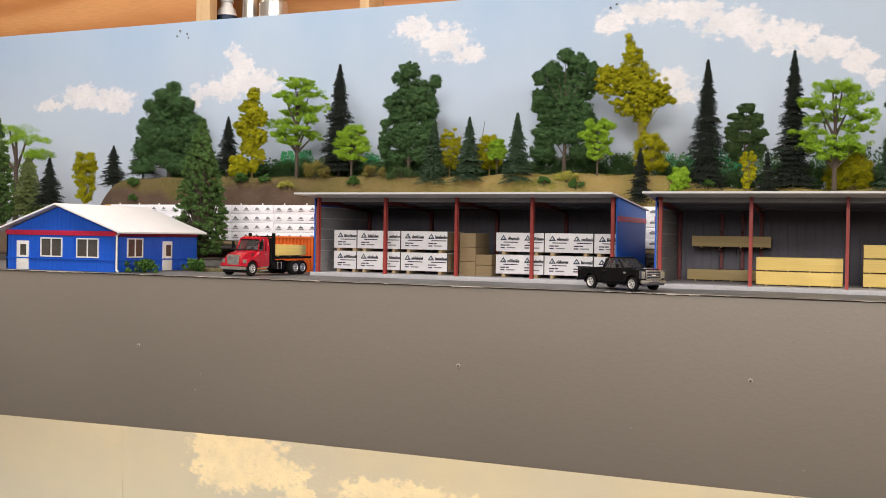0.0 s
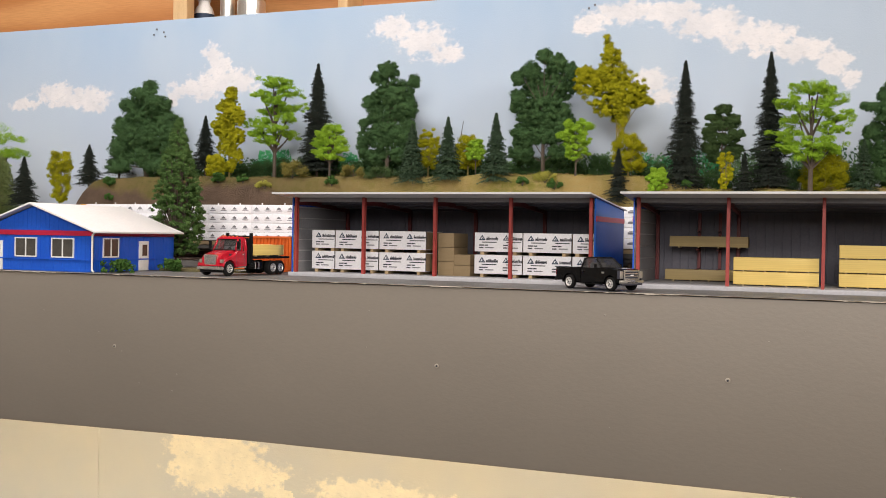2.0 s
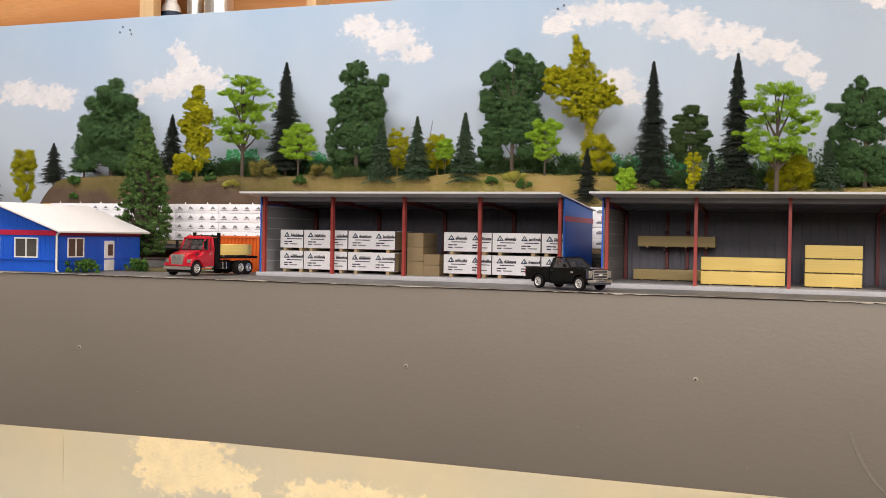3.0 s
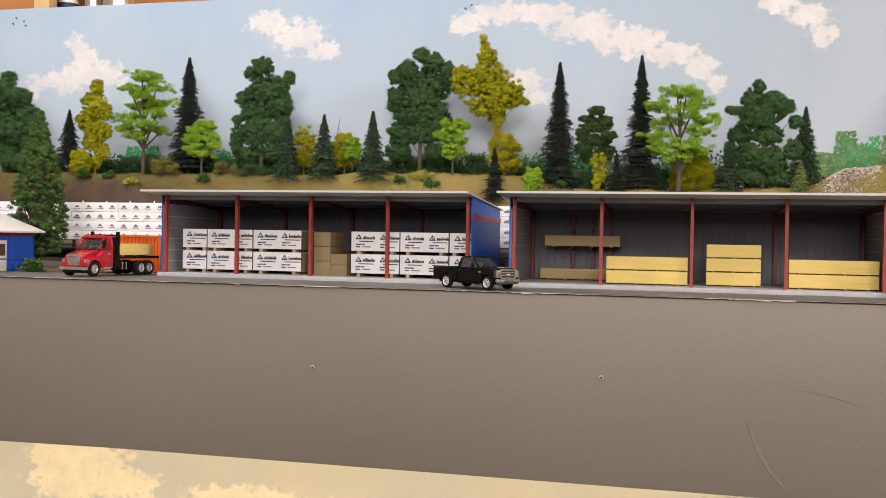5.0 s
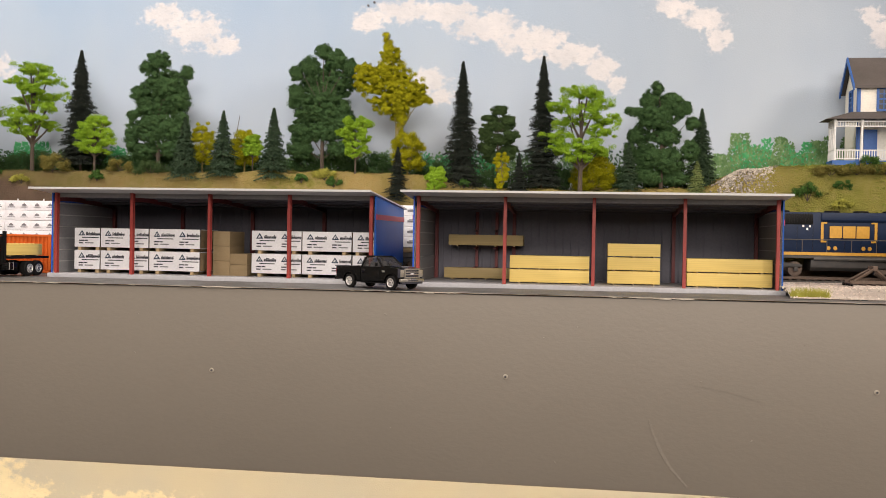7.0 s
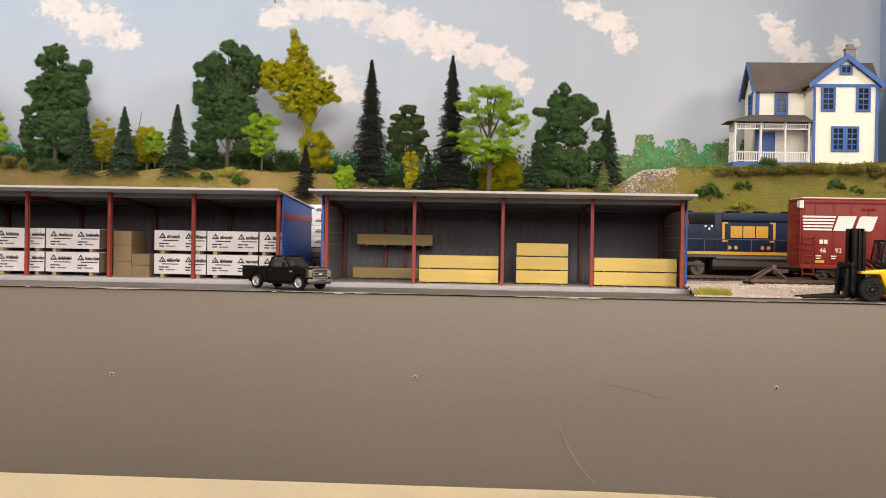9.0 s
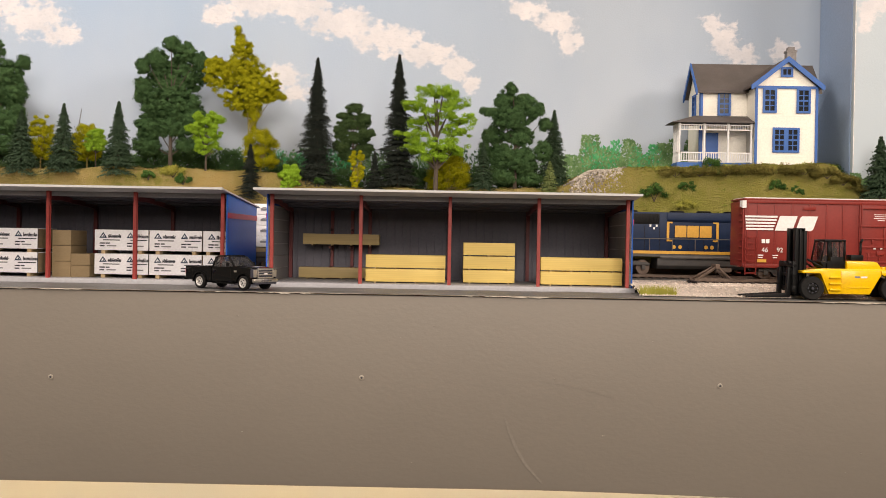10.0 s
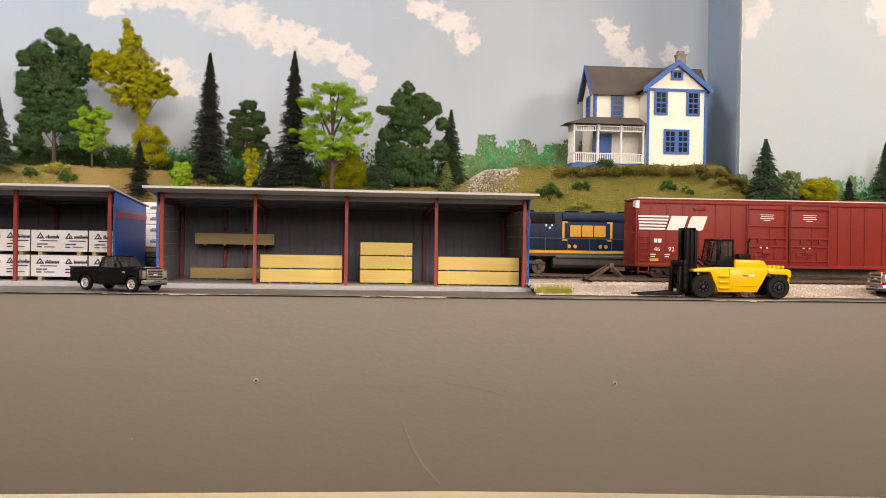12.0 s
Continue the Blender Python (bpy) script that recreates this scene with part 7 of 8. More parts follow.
for s in (-1, 1):
    cuboid("mirror", tcab, M["black_frame"], 18.4, 19.6, min(s * 13.6, s * 15.8), max(s * 13.6, s * 15.8), 21.0, 27.0, "black mirror", 0.2)
    cuboid("headlight", tk, M["silver"], 31.0, 33.2, min(s * 8.6, s * 12.6), max(s * 8.6, s * 12.6), 9.8, 12.8, "bright headlight", 0.7)
    cuboid("fuel_tank", tk, M["black_paint"], -12.0, 4.0, min(s * 8.0, s * 12.4), max(s * 8.0, s * 12.4), 5.0, 10.4, "glossy black fuel tank", 1.0)
    for zz in (3.6, 6.2):
        cuboid("step", tk, M["silver"], 8.0, 17.0, min(s * 10.8, s * 13.3), max(s * 10.8, s * 13.3), zz, zz + 0.8, "bright step")
    for xx in (9.9, 18.6):
        cuboid("door_seam", tk, M["ink"], xx, xx + 0.25, min(s * 13.1, s * 13.26), max(s * 13.1, s * 13.26), 9.0, 18.6)
    cuboid("door_handle", tk, M["silver"], 10.8, 12.6, min(s * 13.1, s * 13.5), max(s * 13.1, s * 13.5), 16.4, 17.0)
    cuboid("exhaust_stack", tk, M["black_frame"], 0.6, 3.0, min(s * 11.6, s * 13.6), max(s * 11.6, s * 13.6), 11.0, 33.5, "black corner stake", 0.3)
    for xx in (-4.0, -8.2):
        cuboid("tank_strap", tk, M["silver"], xx, xx + 0.7, min(s * 8.0, s * 12.6), max(s * 8.0, s * 12.6), 4.9, 10.5, "bright tank strap")
    cuboid("frame_rail", tk, M["black_frame"], -44.0, 30.0, min(s * 4.0, s * 6.0), max(s * 4.0, s * 6.0), 6.5, 10.5)
bm = bmesh.new()
prism(bm, [(-5.6, 8.6), (5.6, 8.6), (6.8, 15.6), (5.8, 16.4), (-5.8, 16.4), (-6.8, 15.6)], 32.6, 34.2, "x")
grl = part("grille", bm, M["silver"], tk, "bright trapezoid grille")
cuboid("grille_mesh", grl, M["ink_grey"], 34.15, 34.3, -5.0, 5.0, 9.5, 15.4, "grey grille mesh")
for k in range(7):
    cuboid("slat", grl, M["silver"], 34.2, 34.45, -5.1, 5.1, 9.9 + k * 0.8, 10.2 + k * 0.8)
cuboid("grille_badge", grl, M["silver"], 34.3, 34.7, -1.0, 1.0, 14.4, 15.9, "", 0.2)
cuboid("bumper", tk, M["silver"], 32.8, 35.4, -13.4, 13.4, 4.6, 7.4, "silver front bumper", 1.2)
for s in (-1, 1):
    cuboid("fog_lamp", tk, M["lamp_glass"], 35.0, 35.6, min(s * 8.0, s * 10.6), max(s * 8.0, s * 10.6), 5.2, 6.6, "fog lamp", 0.3)
cuboid("air_dam", tk, M["black_frame"], 31.6, 33.6, -11.5, 11.5, 2.6, 4.8, "", 0.4)
cuboid("bumper_strip", tk, M["truck_red"], 32.6, 34.6, -12.6, 12.6, 7.7, 8.6)
cuboid("headboard", tk, M["black_frame"], 1.0, 5.6, -12.9, 12.9, 9.0, 29.5, "black headboard behind the cab", 0.3)
cuboid("light_bar", tk, M["black_frame"], 1.2, 2.8, -11.8, 11.8, 30.0, 31.4)
cuboid("deck", tk, M["black_frame"], -45.0, 1.0, -13.0, 13.0, 13.0, 14.8, "black steel deck", 0.2)
for xx, zz in ((-2.0, 7.5), (-5.5, 9.0), (-30.0, 8.0)):
    cuboid("air_tank", tk, M["ink_grey"], xx, xx + 2.4, -10.0, 10.0, zz - 1.4, zz + 1.4, "grey air tank", 0.6)
cuboid("axle_box", tk, M["black_frame"], -40, -14, -7, 7, 3.5, 8.5)
for s in (-1, 1):
    wheel(tk, 26.2, s * 11.4, 5.7, 3.2, s)
    for xx in (-24.2, -33.4):
        wheel(tk, xx, s * 10.6, 5.7, 5.4, s)
tl = lumber(-0.4375, 0.6935, 0.0134, 38, 9.4, 20, "yellow lumber load lying on the truck's deck", 0.0, n=3)
tl.matrix_basis = tk.matrix_basis @ pose(-0.0375, -0.007, 0.0148)

# orange container behind the truck
ct = thing("container", "bright orange ribbed steel container on the ground", "container", -0.5095, 0.7660, 0.0)
cuboid("frame", ct, M["orange"], 0.0, 70.0, 0.8, 28, 0.0, 2.2, "", 0.2)
cuboid("top_rail", ct, M["orange"], 0.0, 70.0, 0.0, 28, 29.2, 31.0, "", 0.2)
for xx in (0.0, 67.6):
    cuboid("corner_post", ct, M["orange"], xx, xx + 2.4, 0.0, 2.4, 2.2, 29.2)
bm = bmesh.new()
pts, k, xx = [], 0, 2.4
while xx < 67.6:
    pts.append((xx, 1.7 if k % 4 in (0, 1) else 0.6))
    xx += 1.1 if k % 2 == 0 else 0.7
    k += 1
prism(bm, pts + [(67.6, 1.7), (67.6, 27.5), (2.4, 27.5)], 2.2, 29.2, "z")
part("side_panel", bm, M["orange"], ct, "ribbed orange side")

# forklift, forks towards -x
fk = thing("forklift", "large bright yellow model forklift with black mast and cab", "forklift", 0.2237, 0.6640, 0.0)
bm = bmesh.new()
prism(bm, [(-8, 16.6), (-8, 18.2), (6.5, 19.8), (19, 19.8), (41, 20.0), (56.6, 19.0), (57.2, 16.0), (56.8, 4.0), (55.6, 3.6), (55.8, 14.4), (54.0, 15.8), (42.6, 15.8), (40.6, 14.4), (34.4, 3.7), (8.4, 3.7), (3.6, 15.6), (2.6, 16.6)], -12.5, 12.5, "y")
part("chassis", bm, M["yellow"], fk, "yellow chassis", 0.35)
bm = bmesh.new()
prism(bm, [(21.2, 19.6), (21.1, 24.0), (22.0, 24.8), (38.0, 24.6), (40.4, 24.0), (43.0, 19.8)], -11.5, 11.5, "y")
part("engine_cover", bm, M["yellow"], fk, "yellow engine cover", 0.7)
for s in (-1, 1):
    bm = bmesh.new()
    a, b = min(s * 12.5, s * 15.5), max(s * 12.5, s * 15.5)
    prism(bm, [(-8, 16.8), (-8, 18.2), (6.2, 19.0), (15.8, 18.8), (16.2, 4.2), (14.6, 4.0), (8.6, 4.0), (3.8, 15.8), (2.8, 16.8)], a, b - s * 0.8 if s > 0 else b, "y")
    fl = part("step_panel", bm, M["yellow"], fk, "yellow mudguard and step panel", 0.25)
    for zz in (6.2, 10.0, 13.8):
        cuboid("step", fl, M["yellow"], 8.6, 16.0, min(s * 15.3, s * 17.4), max(s * 15.3, s * 17.4), zz, zz + 1.0, "yellow boarding step", 0.2)
    bm = bmesh.new()
    prism(bm, [(16.2, 4.0), (16.2, 18.6), (40.8, 18.6), (41.4, 16.4), (34.2, 4.0)], a, b, "y")
    tank = part("side_tank", bm, M["yellow"], fk, "yellow side tank", 0.5)
    cuboid("tank_ledge", tank, M["yellow"], 21.5, 34.0, min(s * 15.3, s * 15.9), max(s * 15.3, s * 15.9), 8.0, 8.7, "", 0.15)
    for xx, w, ink in ((24.6, 3.4, "ink_grey"), (28.6, 3.8, "white_ink")):
        cuboid("text_bar", tank, M[ink], xx, xx + w, min(s * 15.45, s * 15.6), max(s * 15.45, s * 15.6), 14.2, 15.3)
    bm = bmesh.new()
    prism(bm, [(41.2, 16.6), (41.6, 18.8), (56.4, 18.4), (57.0, 16.0), (56.6, 13.6), (55.0, 13.8), (54.0, 15.6), (43.0, 15.8)], a, b, "y")
    part("rear_wing", bm, M["yellow"], fk, "yellow rear mudguard", 0.3)
for xx in (44.4, 47.4, 50.4, 53.4):
    cuboid("bonnet_lug", fk, M["yellow"], xx, xx + 1.8, -9, 9, 19.4, 21.2, "", 0.4)
base = cuboid("cab_base", fk, M["black_frame"], 9.4, 21.0, -9.2, 9.2, 19.6, 27.2, "black cab door panel", 0.3)
bm = bmesh.new()
prism(bm, [(9.4, 19.6), (7.6, 20.4), (5.4, 23.8), (6.0, 24.8), (9.4, 23.6)], -8.6, 8.6, "y")
part("cab_nose", bm, M["black_frame"], base, "", 0.3)
roof = cuboid("cab_roof", fk, M["black_frame"], 7.4, 21.2, -9.4, 9.4, 36.6, 38.2, "black cab roof", 0.6)
for s in (-1, 1):
    for x0, x1, rr in ((5.8, 8.0, 0.5), (10.6, 10.6, 1.2), (20.5, 20.5, 0.75), (12.4, 12.0, 0.3), (17.2, 17.2, 0.3)):
        bm = bmesh.new()
        tube(bm, (x0, s * 8.9, 24.6), (x1, s * 8.7, 36.8), rr, 8)
        part("pillar", bm, M["black_frame"], roof, smooth=True)
    bm = bmesh.new()
    loft(bm, [(5.8, s * 8.7, 24.4), (9.8, s * 8.7, 23.0), (9.8, s * 8.55, 23.0), (5.8, s * 8.55, 24.4)], [(8.0, s * 8.5, 36.8), (9.8, s * 8.5, 36.8), (9.8, s * 8.35, 36.8), (8.0, s * 8.35, 36.8)])
    part("quarter_light", bm, M["clear_glass"], roof, "clear side glass")
    cuboid("side_window", roof, M["clear_glass"], 10.0, 20.2, min(s * 8.6, s * 8.75), max(s * 8.6, s * 8.75), 27.2, 36.6, "clear door glass")
cuboid("rear_window", roof, M["clear_glass"], 20.3, 20.5, -8.4, 8.4, 27.2, 36.6, "clear rear glass")
bm = bmesh.new()
loft(bm, [(5.8, -8.4, 24.4), (5.8, 8.4, 24.4), (6.0, 8.4, 24.4), (6.0, -8.4, 24.4)], [(8.0, -8.2, 36.8), (8.0, 8.2, 36.8), (8.2, 8.2, 36.8), (8.2, -8.2, 36.8)])
part("windscreen", bm, M["clear_glass"], roof, "clear windscreen")
cuboid("seat", base, M["black_frame"], 15.4, 18.0, -3.4, 3.4, 26.0, 33.0, "black driver's seat", 0.6)
cuboid("seat_cushion", base, M["black_frame"], 12.0, 17.0, -3.4, 3.4, 26.4, 28.2, "", 0.5)
bm = bmesh.new()
tube(bm, (7.0, 0, 24), (9.0, 0, 29.2), 0.5, 8)
lathe(bm, [(2.0, 29.2), (2.3, 29.5), (2.0, 29.8)], 14, "z", (9.0, 0, 0))
part("steering_wheel", bm, M["black_frame"], base)
cuboid("air_filter", fk, M["black_frame"], 25.4, 33.8, -6, 2, 25.0, 28.6, "black air filter", 0.8)
bm = bmesh.new()
tube(bm, (32.4, -4, 25), (32.4, -4, 36.4), 0.8, 8)
tube(bm, (32.4, -4, 36.2), (33.8, -4, 38.6), 0.8, 8)
part("exhaust", bm, M["black_frame"], fk, "black exhaust pipe", smooth=True)
mast = cuboid("mast", fk, M["black_frame"], -8.6, -3.6, -6.4, 6.4, 43.0, 45.0, "black twin-channel mast")
for s in (-1, 1):
    for x0, x1, ya, yb in ((-10.4, -9.3, 4.2, 8.4), (-7.6, -6.5, 4.2, 8.4), (-4.6, -2.9, 4.8, 7.6), (-9.5, -7.4, 5.8, 6.8), (-6.6, -4.4, 5.6, 6.4)):
        cuboid("channel", mast, M["black_frame"], x0, x1, min(s * ya, s * yb), max(s * ya, s * yb), 3.0, 45.0 if x0 < -5 else 43.4, "", 0.15)
    bm = bmesh.new()
    tube(bm, (-2.6, s * 7.6, 25.5), (7.6, s * 9.8, 19.6), 0.7, 8)
    part("tilt_ram", bm, M["black_frame"], mast, "black tilt ram", smooth=True)
for zz in (12, 24, 36):
    cuboid("cross_bar", mast, M["black_frame"], -4.6, -2.8, -7.2, 7.2, zz, zz + 2.2)
for yy in (-3.0, 3.0):
    bm = bmesh.new()
    tube(bm, (-5.6, yy, 4), (-5.6, yy, 41), 1.3, 10)
    part("lift_cylinder", bm, M["black_frame"], mast, smooth=True)
carriage = cuboid("carriage", fk, M["black_frame"], -13.6, -11.0, -14.0, 14.0, 5.6, 8.4, "black fork carriage", 0.2)
for zz in (14.6, 20.6):
    cuboid("carriage_bar", carriage, M["black_frame"], -13.6, -11.2, -14.0, 14.0, zz, zz + 2.2, "", 0.2)
for yy in (-13.6, -6.0, 4.0, 11.6):
    cuboid("carriage_post", carriage, M["black_frame"], -13.4, -11.4, yy, yy + 2.0, 5.0, 24.0, "", 0.2)
for yy in (-10.5, 6.5):
    bm = bmesh.new()
    prism(bm, [(-41.4, 0.9), (-41.4, 1.9), (-16.0, 3.8), (-15.4, 20.0), (-13.6, 20.0), (-13.6, 1.6), (-16.0, 1.1)], yy, yy + 4.0, "y")
    part("fork", bm, M["black_frame"], fk, "long black fork", 0.15)
for s in (-1, 1):
    wheel(fk, -1.7, s * 13.4, 7.4, 6.2, s, "black_frame", 0.52, 8)
    wheel(fk, 48.7, s * 12.8, 7.4, 6.2, s, "black_frame", 0.62, 12)

# bumper at the end of the siding
bp = thing("buffer_stop", "rusty brown model buffer stop at the siding's end", "buffer stop", 0.183, 0.738, 0.0078)
for s in (-8, 8):
    bm = bmesh.new()
    tube(bm, (-13, s, 1), (2, s * 0.5, 10.5), 1.1, 6)
    tube(bm, (11, s, 1), (1, s * 0.5, 10.5), 1.0, 6)
    box(bm, -15, 13, s - 0.9, s + 0.9, -0.2, 1.6)
    part("brace", bm, M["rail"], bp)
cuboid("head_block", bp, M["rail"], 0.0, 3.0, -6.5, 6.5, 8.8, 12.0, "", 0.3)

# ---- railway vehicles ----
def bogie(parent, x, gauge_r, wheels, base, side_h, material="soot"):
    """A truck: axles with wheels and two sprung side frames."""
    bm = bmesh.new()
    L = base / 2 + 5
    for s in (-1, 1):
        a, b = min(s * 10.2, s * 12.6), max(s * 10.2, s * 12.6)
        prism(bm, [(x - L, side_h + 0.8), (x - L, side_h + 2.4), (x - L * 0.5, side_h + 3.8), (x + L * 0.5, side_h + 3.8), (x + L, side_h + 2.4), (x + L, side_h + 0.8), (x + L * 0.42, side_h + 0.6), (x + L * 0.28, side_h - 2.2), (x - L * 0.28, side_h - 2.2), (x - L * 0.42, side_h + 0.6)], a, b, "y")
        for k in range(wheels):
            xx = x - base / 2 + base * k / max(1, wheels - 1)
            box(bm, xx - 1.5, xx + 1.5, min(s * 12.4, s * 13.6), max(s * 12.4, s * 13.6), gauge_r - 1.6, gauge_r + 1.8)
    box(bm, x - 3, x + 3, -11, 11, gauge_r - 1.0, gauge_r + 2.4)
    f = part("bogie", bm, M[material], parent, "sooty bogie frame", 0.25)
    for k in range(wheels):
        xx = x - base / 2 + base * k / max(1, wheels - 1)
        bm = bmesh.new()
        for s in (-1, 1):
            lathe(bm, [(gauge_r * 0.3, s * 9.6), (gauge_r * 0.8, s * 9.5), (gauge_r, s * 9.4), (gauge_r, s * 7.6), (gauge_r * 1.08, s * 7.4), (gauge_r * 0.5, s * 7.0)], 18, "y", (xx, 0, gauge_r))
        tube(bm, (xx, -9, gauge_r), (xx, 9, gauge_r), 1.2, 8)
        part("wheelset", bm, M["rail"], f)
    return f


# box car on the siding
RZ = 0.0099
bc = thing("boxcar", "red-brown sixty-foot model boxcar with white markings", "boxcar", 0.1968, 0.7265, RZ, 0.0)
BL, BH0, BH1 = 248.0, 9.2, 55.6
cuboid("body", bc, M["boxcar"], 4.6, BL - 1, 0.0, 32.0, BH0, BH1, "red-brown steel body", 0.3)
cuboid("roof", bc, M["boxcar"], 3.6, BL, -0.8, 32.8, BH1, BH1 + 1.2, "", 0.3)
cuboid("roof_walk", bc, M["trim_white"], 5.0, BL - 1.5, 0.6, 31.4, BH1 + 1.2, BH1 + 1.9, "pale dusty roof sheet")
cuboid("side_sill", bc, M["boxcar"], 3.6, BL, -0.9, 0.3, BH0 - 1.0, BH0 + 1.6, "", 0.2)
cuboid("top_chord", bc, M["boxcar"], 3.6, BL, -0.9, 0.3, BH1 - 2.2, BH1, "", 0.2)
D0, D1, DM = 84.4, 147.6, 116.0
for xx in [6.5, 14, 26, 38, 50, 62, 73.5] + [154, 164, 174.5, 188, 201.5, 215, 228.5, 242]:
    cuboid("side_post", bc, M["boxcar"], xx - 0.5, xx + 0.5, -0.55, 0.2, BH0 + 1.6, BH1 - 2.2, "", 0.1)
for a, b in ((D0, DM - 0.4), (DM + 0.4, D1)):
    dr = cuboid("door", bc, M["boxcar"], a, b, -1.4, 0.2, BH0 + 1.4, BH1 - 2.4, "red-brown ribbed plug door", 0.2)
    for zz in (13.0, 23.4, 29.2, 38.0, 50.4):
        cuboid("door_rib", dr, M["boxcar"], a + 0.5, b - 0.5, -2.5, -1.3, zz, zz + 1.0, "", 0.1)
    for xx in (a + 1.2, b - 1.8):
        bm = bmesh.new()
        tube(bm, (xx, -2.2, BH0 + 1.5), (xx, -2.2, BH1 - 1.0), 0.4, 6)
        part("lock_rod", bm, M["boxcar"], dr)
    for xx, z0, z1 in ((a + 6.2, 14.0, 19.6), (a + 13.6, 14.0, 21.4), (a + 17.0, 24.4, 37.2), (a + 21.0, 14.0, 19.6)):
        cuboid("door_post", dr, M["boxcar"], xx, xx + 1.0, -2.0, -1.3, z0, z1, "", 0.1)
    for k in range(4):
        cuboid("text_bar", dr, M["white_ink"], a + 10 + (k % 2) * 0.6 + (k == 3) * 2, a + 20.5 - (k % 2) * 0.9 - (k == 3) * 2, -1.55, -1.3, 46.4 - k * 1.35, 46.8 - k * 1.35)
    for zz, z1 in ((16.6, 12.0), (19.4, 8.0)):
        cuboid("door_bar", dr, M["boxcar"], a + 5.0, a + 5.0 + z1, -2.0, -1.3, zz, zz + 0.6, "", 0.1)
    cuboid("lock_box", dr, M["boxcar"], a + 12.0, a + 17.4, -2.6, -1.3, 18.2, 21.0, "", 0.3)
    for xx in (a + 8.4, a + 22.0):
        cuboid("hinge_block", dr, M["boxcar"], xx, xx + 1.4, -2.6, -1.3, 26.4, 29.0, "", 0.2)
    for xx in (a + 10, a + 14.5):
        cuboid("placard", dr, M["white_ink"], xx, xx + 1.6, -1.95, -1.6, 22.4, 24.0)
cuboid("vent_hatch", bc, M["boxcar"], 45, 54, -0.9, 0.2, 49.0, 51.4, "", 0.2)
# ladders at the near corner
for xx in (4.6, 12.1):
    cuboid("ladder_stile", bc, M["boxcar"], xx, xx + 0.6, -2.0, -1.3, 3.0, 30.0)
for k in range(7):
    cuboid("rung", bc, M["boxcar"], 4.6, 12.7, -2.0, -1.4, 4.0 + k * 4.2, 4.7 + k * 4.2)
for k in range(11):
    cuboid("end_rung", bc, M["boxcar"], 2.0, 2.7, 1.0, 8.5, 4.0 + k * 4.6, 4.7 + k * 4.6)
cuboid("end_wall", bc, M["boxcar"], 3.4, 4.6, 0.5, 31.5, BH0, BH1 - 1, "", 0.2)
cuboid("corner_cap", bc, M["trim_white"], 2.6, 5.4, -0.95, 6, BH1 - 5.6, BH1 - 0.4, "white corner cap")
# large mark as plain shapes: five white bars and two slanted blocks
for k in range(5):
    cuboid("mark_bar", bc, M["white_ink"], 4.8 + k * 0.2, 27.4 - k * 0.7, -0.72, -0.3, 43.4 - k * 2.2, 44.7 - k * 2.2, "white bar of the mark")
for pts in ([(25.6, 34.4), (29.2, 44.7), (41.4, 44.7), (37.8, 34.4)],
            [(40.2, 34.4), (43.4, 43.6), (44.8, 44.7), (55.6, 44.7), (52.4, 35.5), (51.0, 34.4)]):
    bm = bmesh.new()
    prism(bm, pts, -0.75, -0.2, "y")
    part("mark_shape", bm, M["white_ink"], bc, "white block of the mark")
for xx, w in ((16.6, 2.4), (19.6, 2.4)):
    cuboid("text_bar", bc, M["white_ink"], xx, xx + w, -0.7, -0.3, 25.4, 28.2)
lettering("car_number", "46", 4.6, M["white_ink"], bc, 18.9, -0.62, 20.6)
lettering("car_number", "92", 4.6, M["white_ink"], bc, 29.4, -0.62, 20.6)
cuboid("text_bar", bc, M["white_ink"], 37.6, 39.2, -0.7, -0.3, 19.0, 22.4)
for xx, zz, w in ((14.0, 16.6, 3.8), (14.2, 15.0, 3.2), (24.4, 16.6, 3.8), (24.6, 15.0, 3.0), (27.0, 9.9, 4.5)):
    cuboid("text_bar", bc, M["white_ink"], xx, xx + w, -0.7, -0.3, zz, zz + 0.7)
cuboid("yellow_plate", bc, M["loco_yellow"], 13.6, 20.0, -0.75, -0.3, 12.0, 14.0, "small yellow plate")
cuboid("underframe", bc, M["soot"], 20, BL - 20, 9, 23, 3.5, BH0)
for xx in (31.0, BL - 31):
    b = bogie(bc, xx, 4.8, 2, 20.0, 4.6)
    b.matrix_basis = pose(0, 0.016, 0)
bm = bmesh.new()
box(bm, -9, 0, 14.5, 17.5, 4.2, 7.0)
box(bm, -11, -8, 13.5, 18.5, 3.6, 7.6)
part("coupler", bm, M["rail"], bc)

# locomotive on the main line, cab to the right
lc = thing("locomotive", "dark blue and yellow six-axle model diesel locomotive", "locomotive", 0.084, 0.8300, 0.0086)
LL = 228.0
lc.scale = (1, 1, 1.08)
cuboid("frame", lc, M["loco_grey"], 2, LL - 2, 0.5, 30.5, 13.6, 16.6, "", 0.3)
cuboid("sill_stripe", lc, M["loco_yellow"], 6, LL - 8, -0.1, 0.6, 15.8, 18.0, "yellow sill stripe")
cuboid("long_hood", lc, M["loco_blue"], 17, 166, 6.0, 25.0, 15.6, 47.0, "dark blue long hood", 0.8)
cuboid("hood_end", lc, M["loco_yellow"], 16.4, 26, 5.8, 25.2, 17.0, 46.6, "yellow hood end", 0.6)
cuboid("intake", lc, M["black_frame"], 28, 80, 5.6, 25.4, 38.0, 45.6, "black radiator grille", 0.3)
bm = bmesh.new()
prism(bm, [(5.9, 39.6), (4.6, 41.4), (4.6, 46.6), (26.4, 46.6), (26.4, 41.4), (25.1, 39.6)], 86, 148, "x")
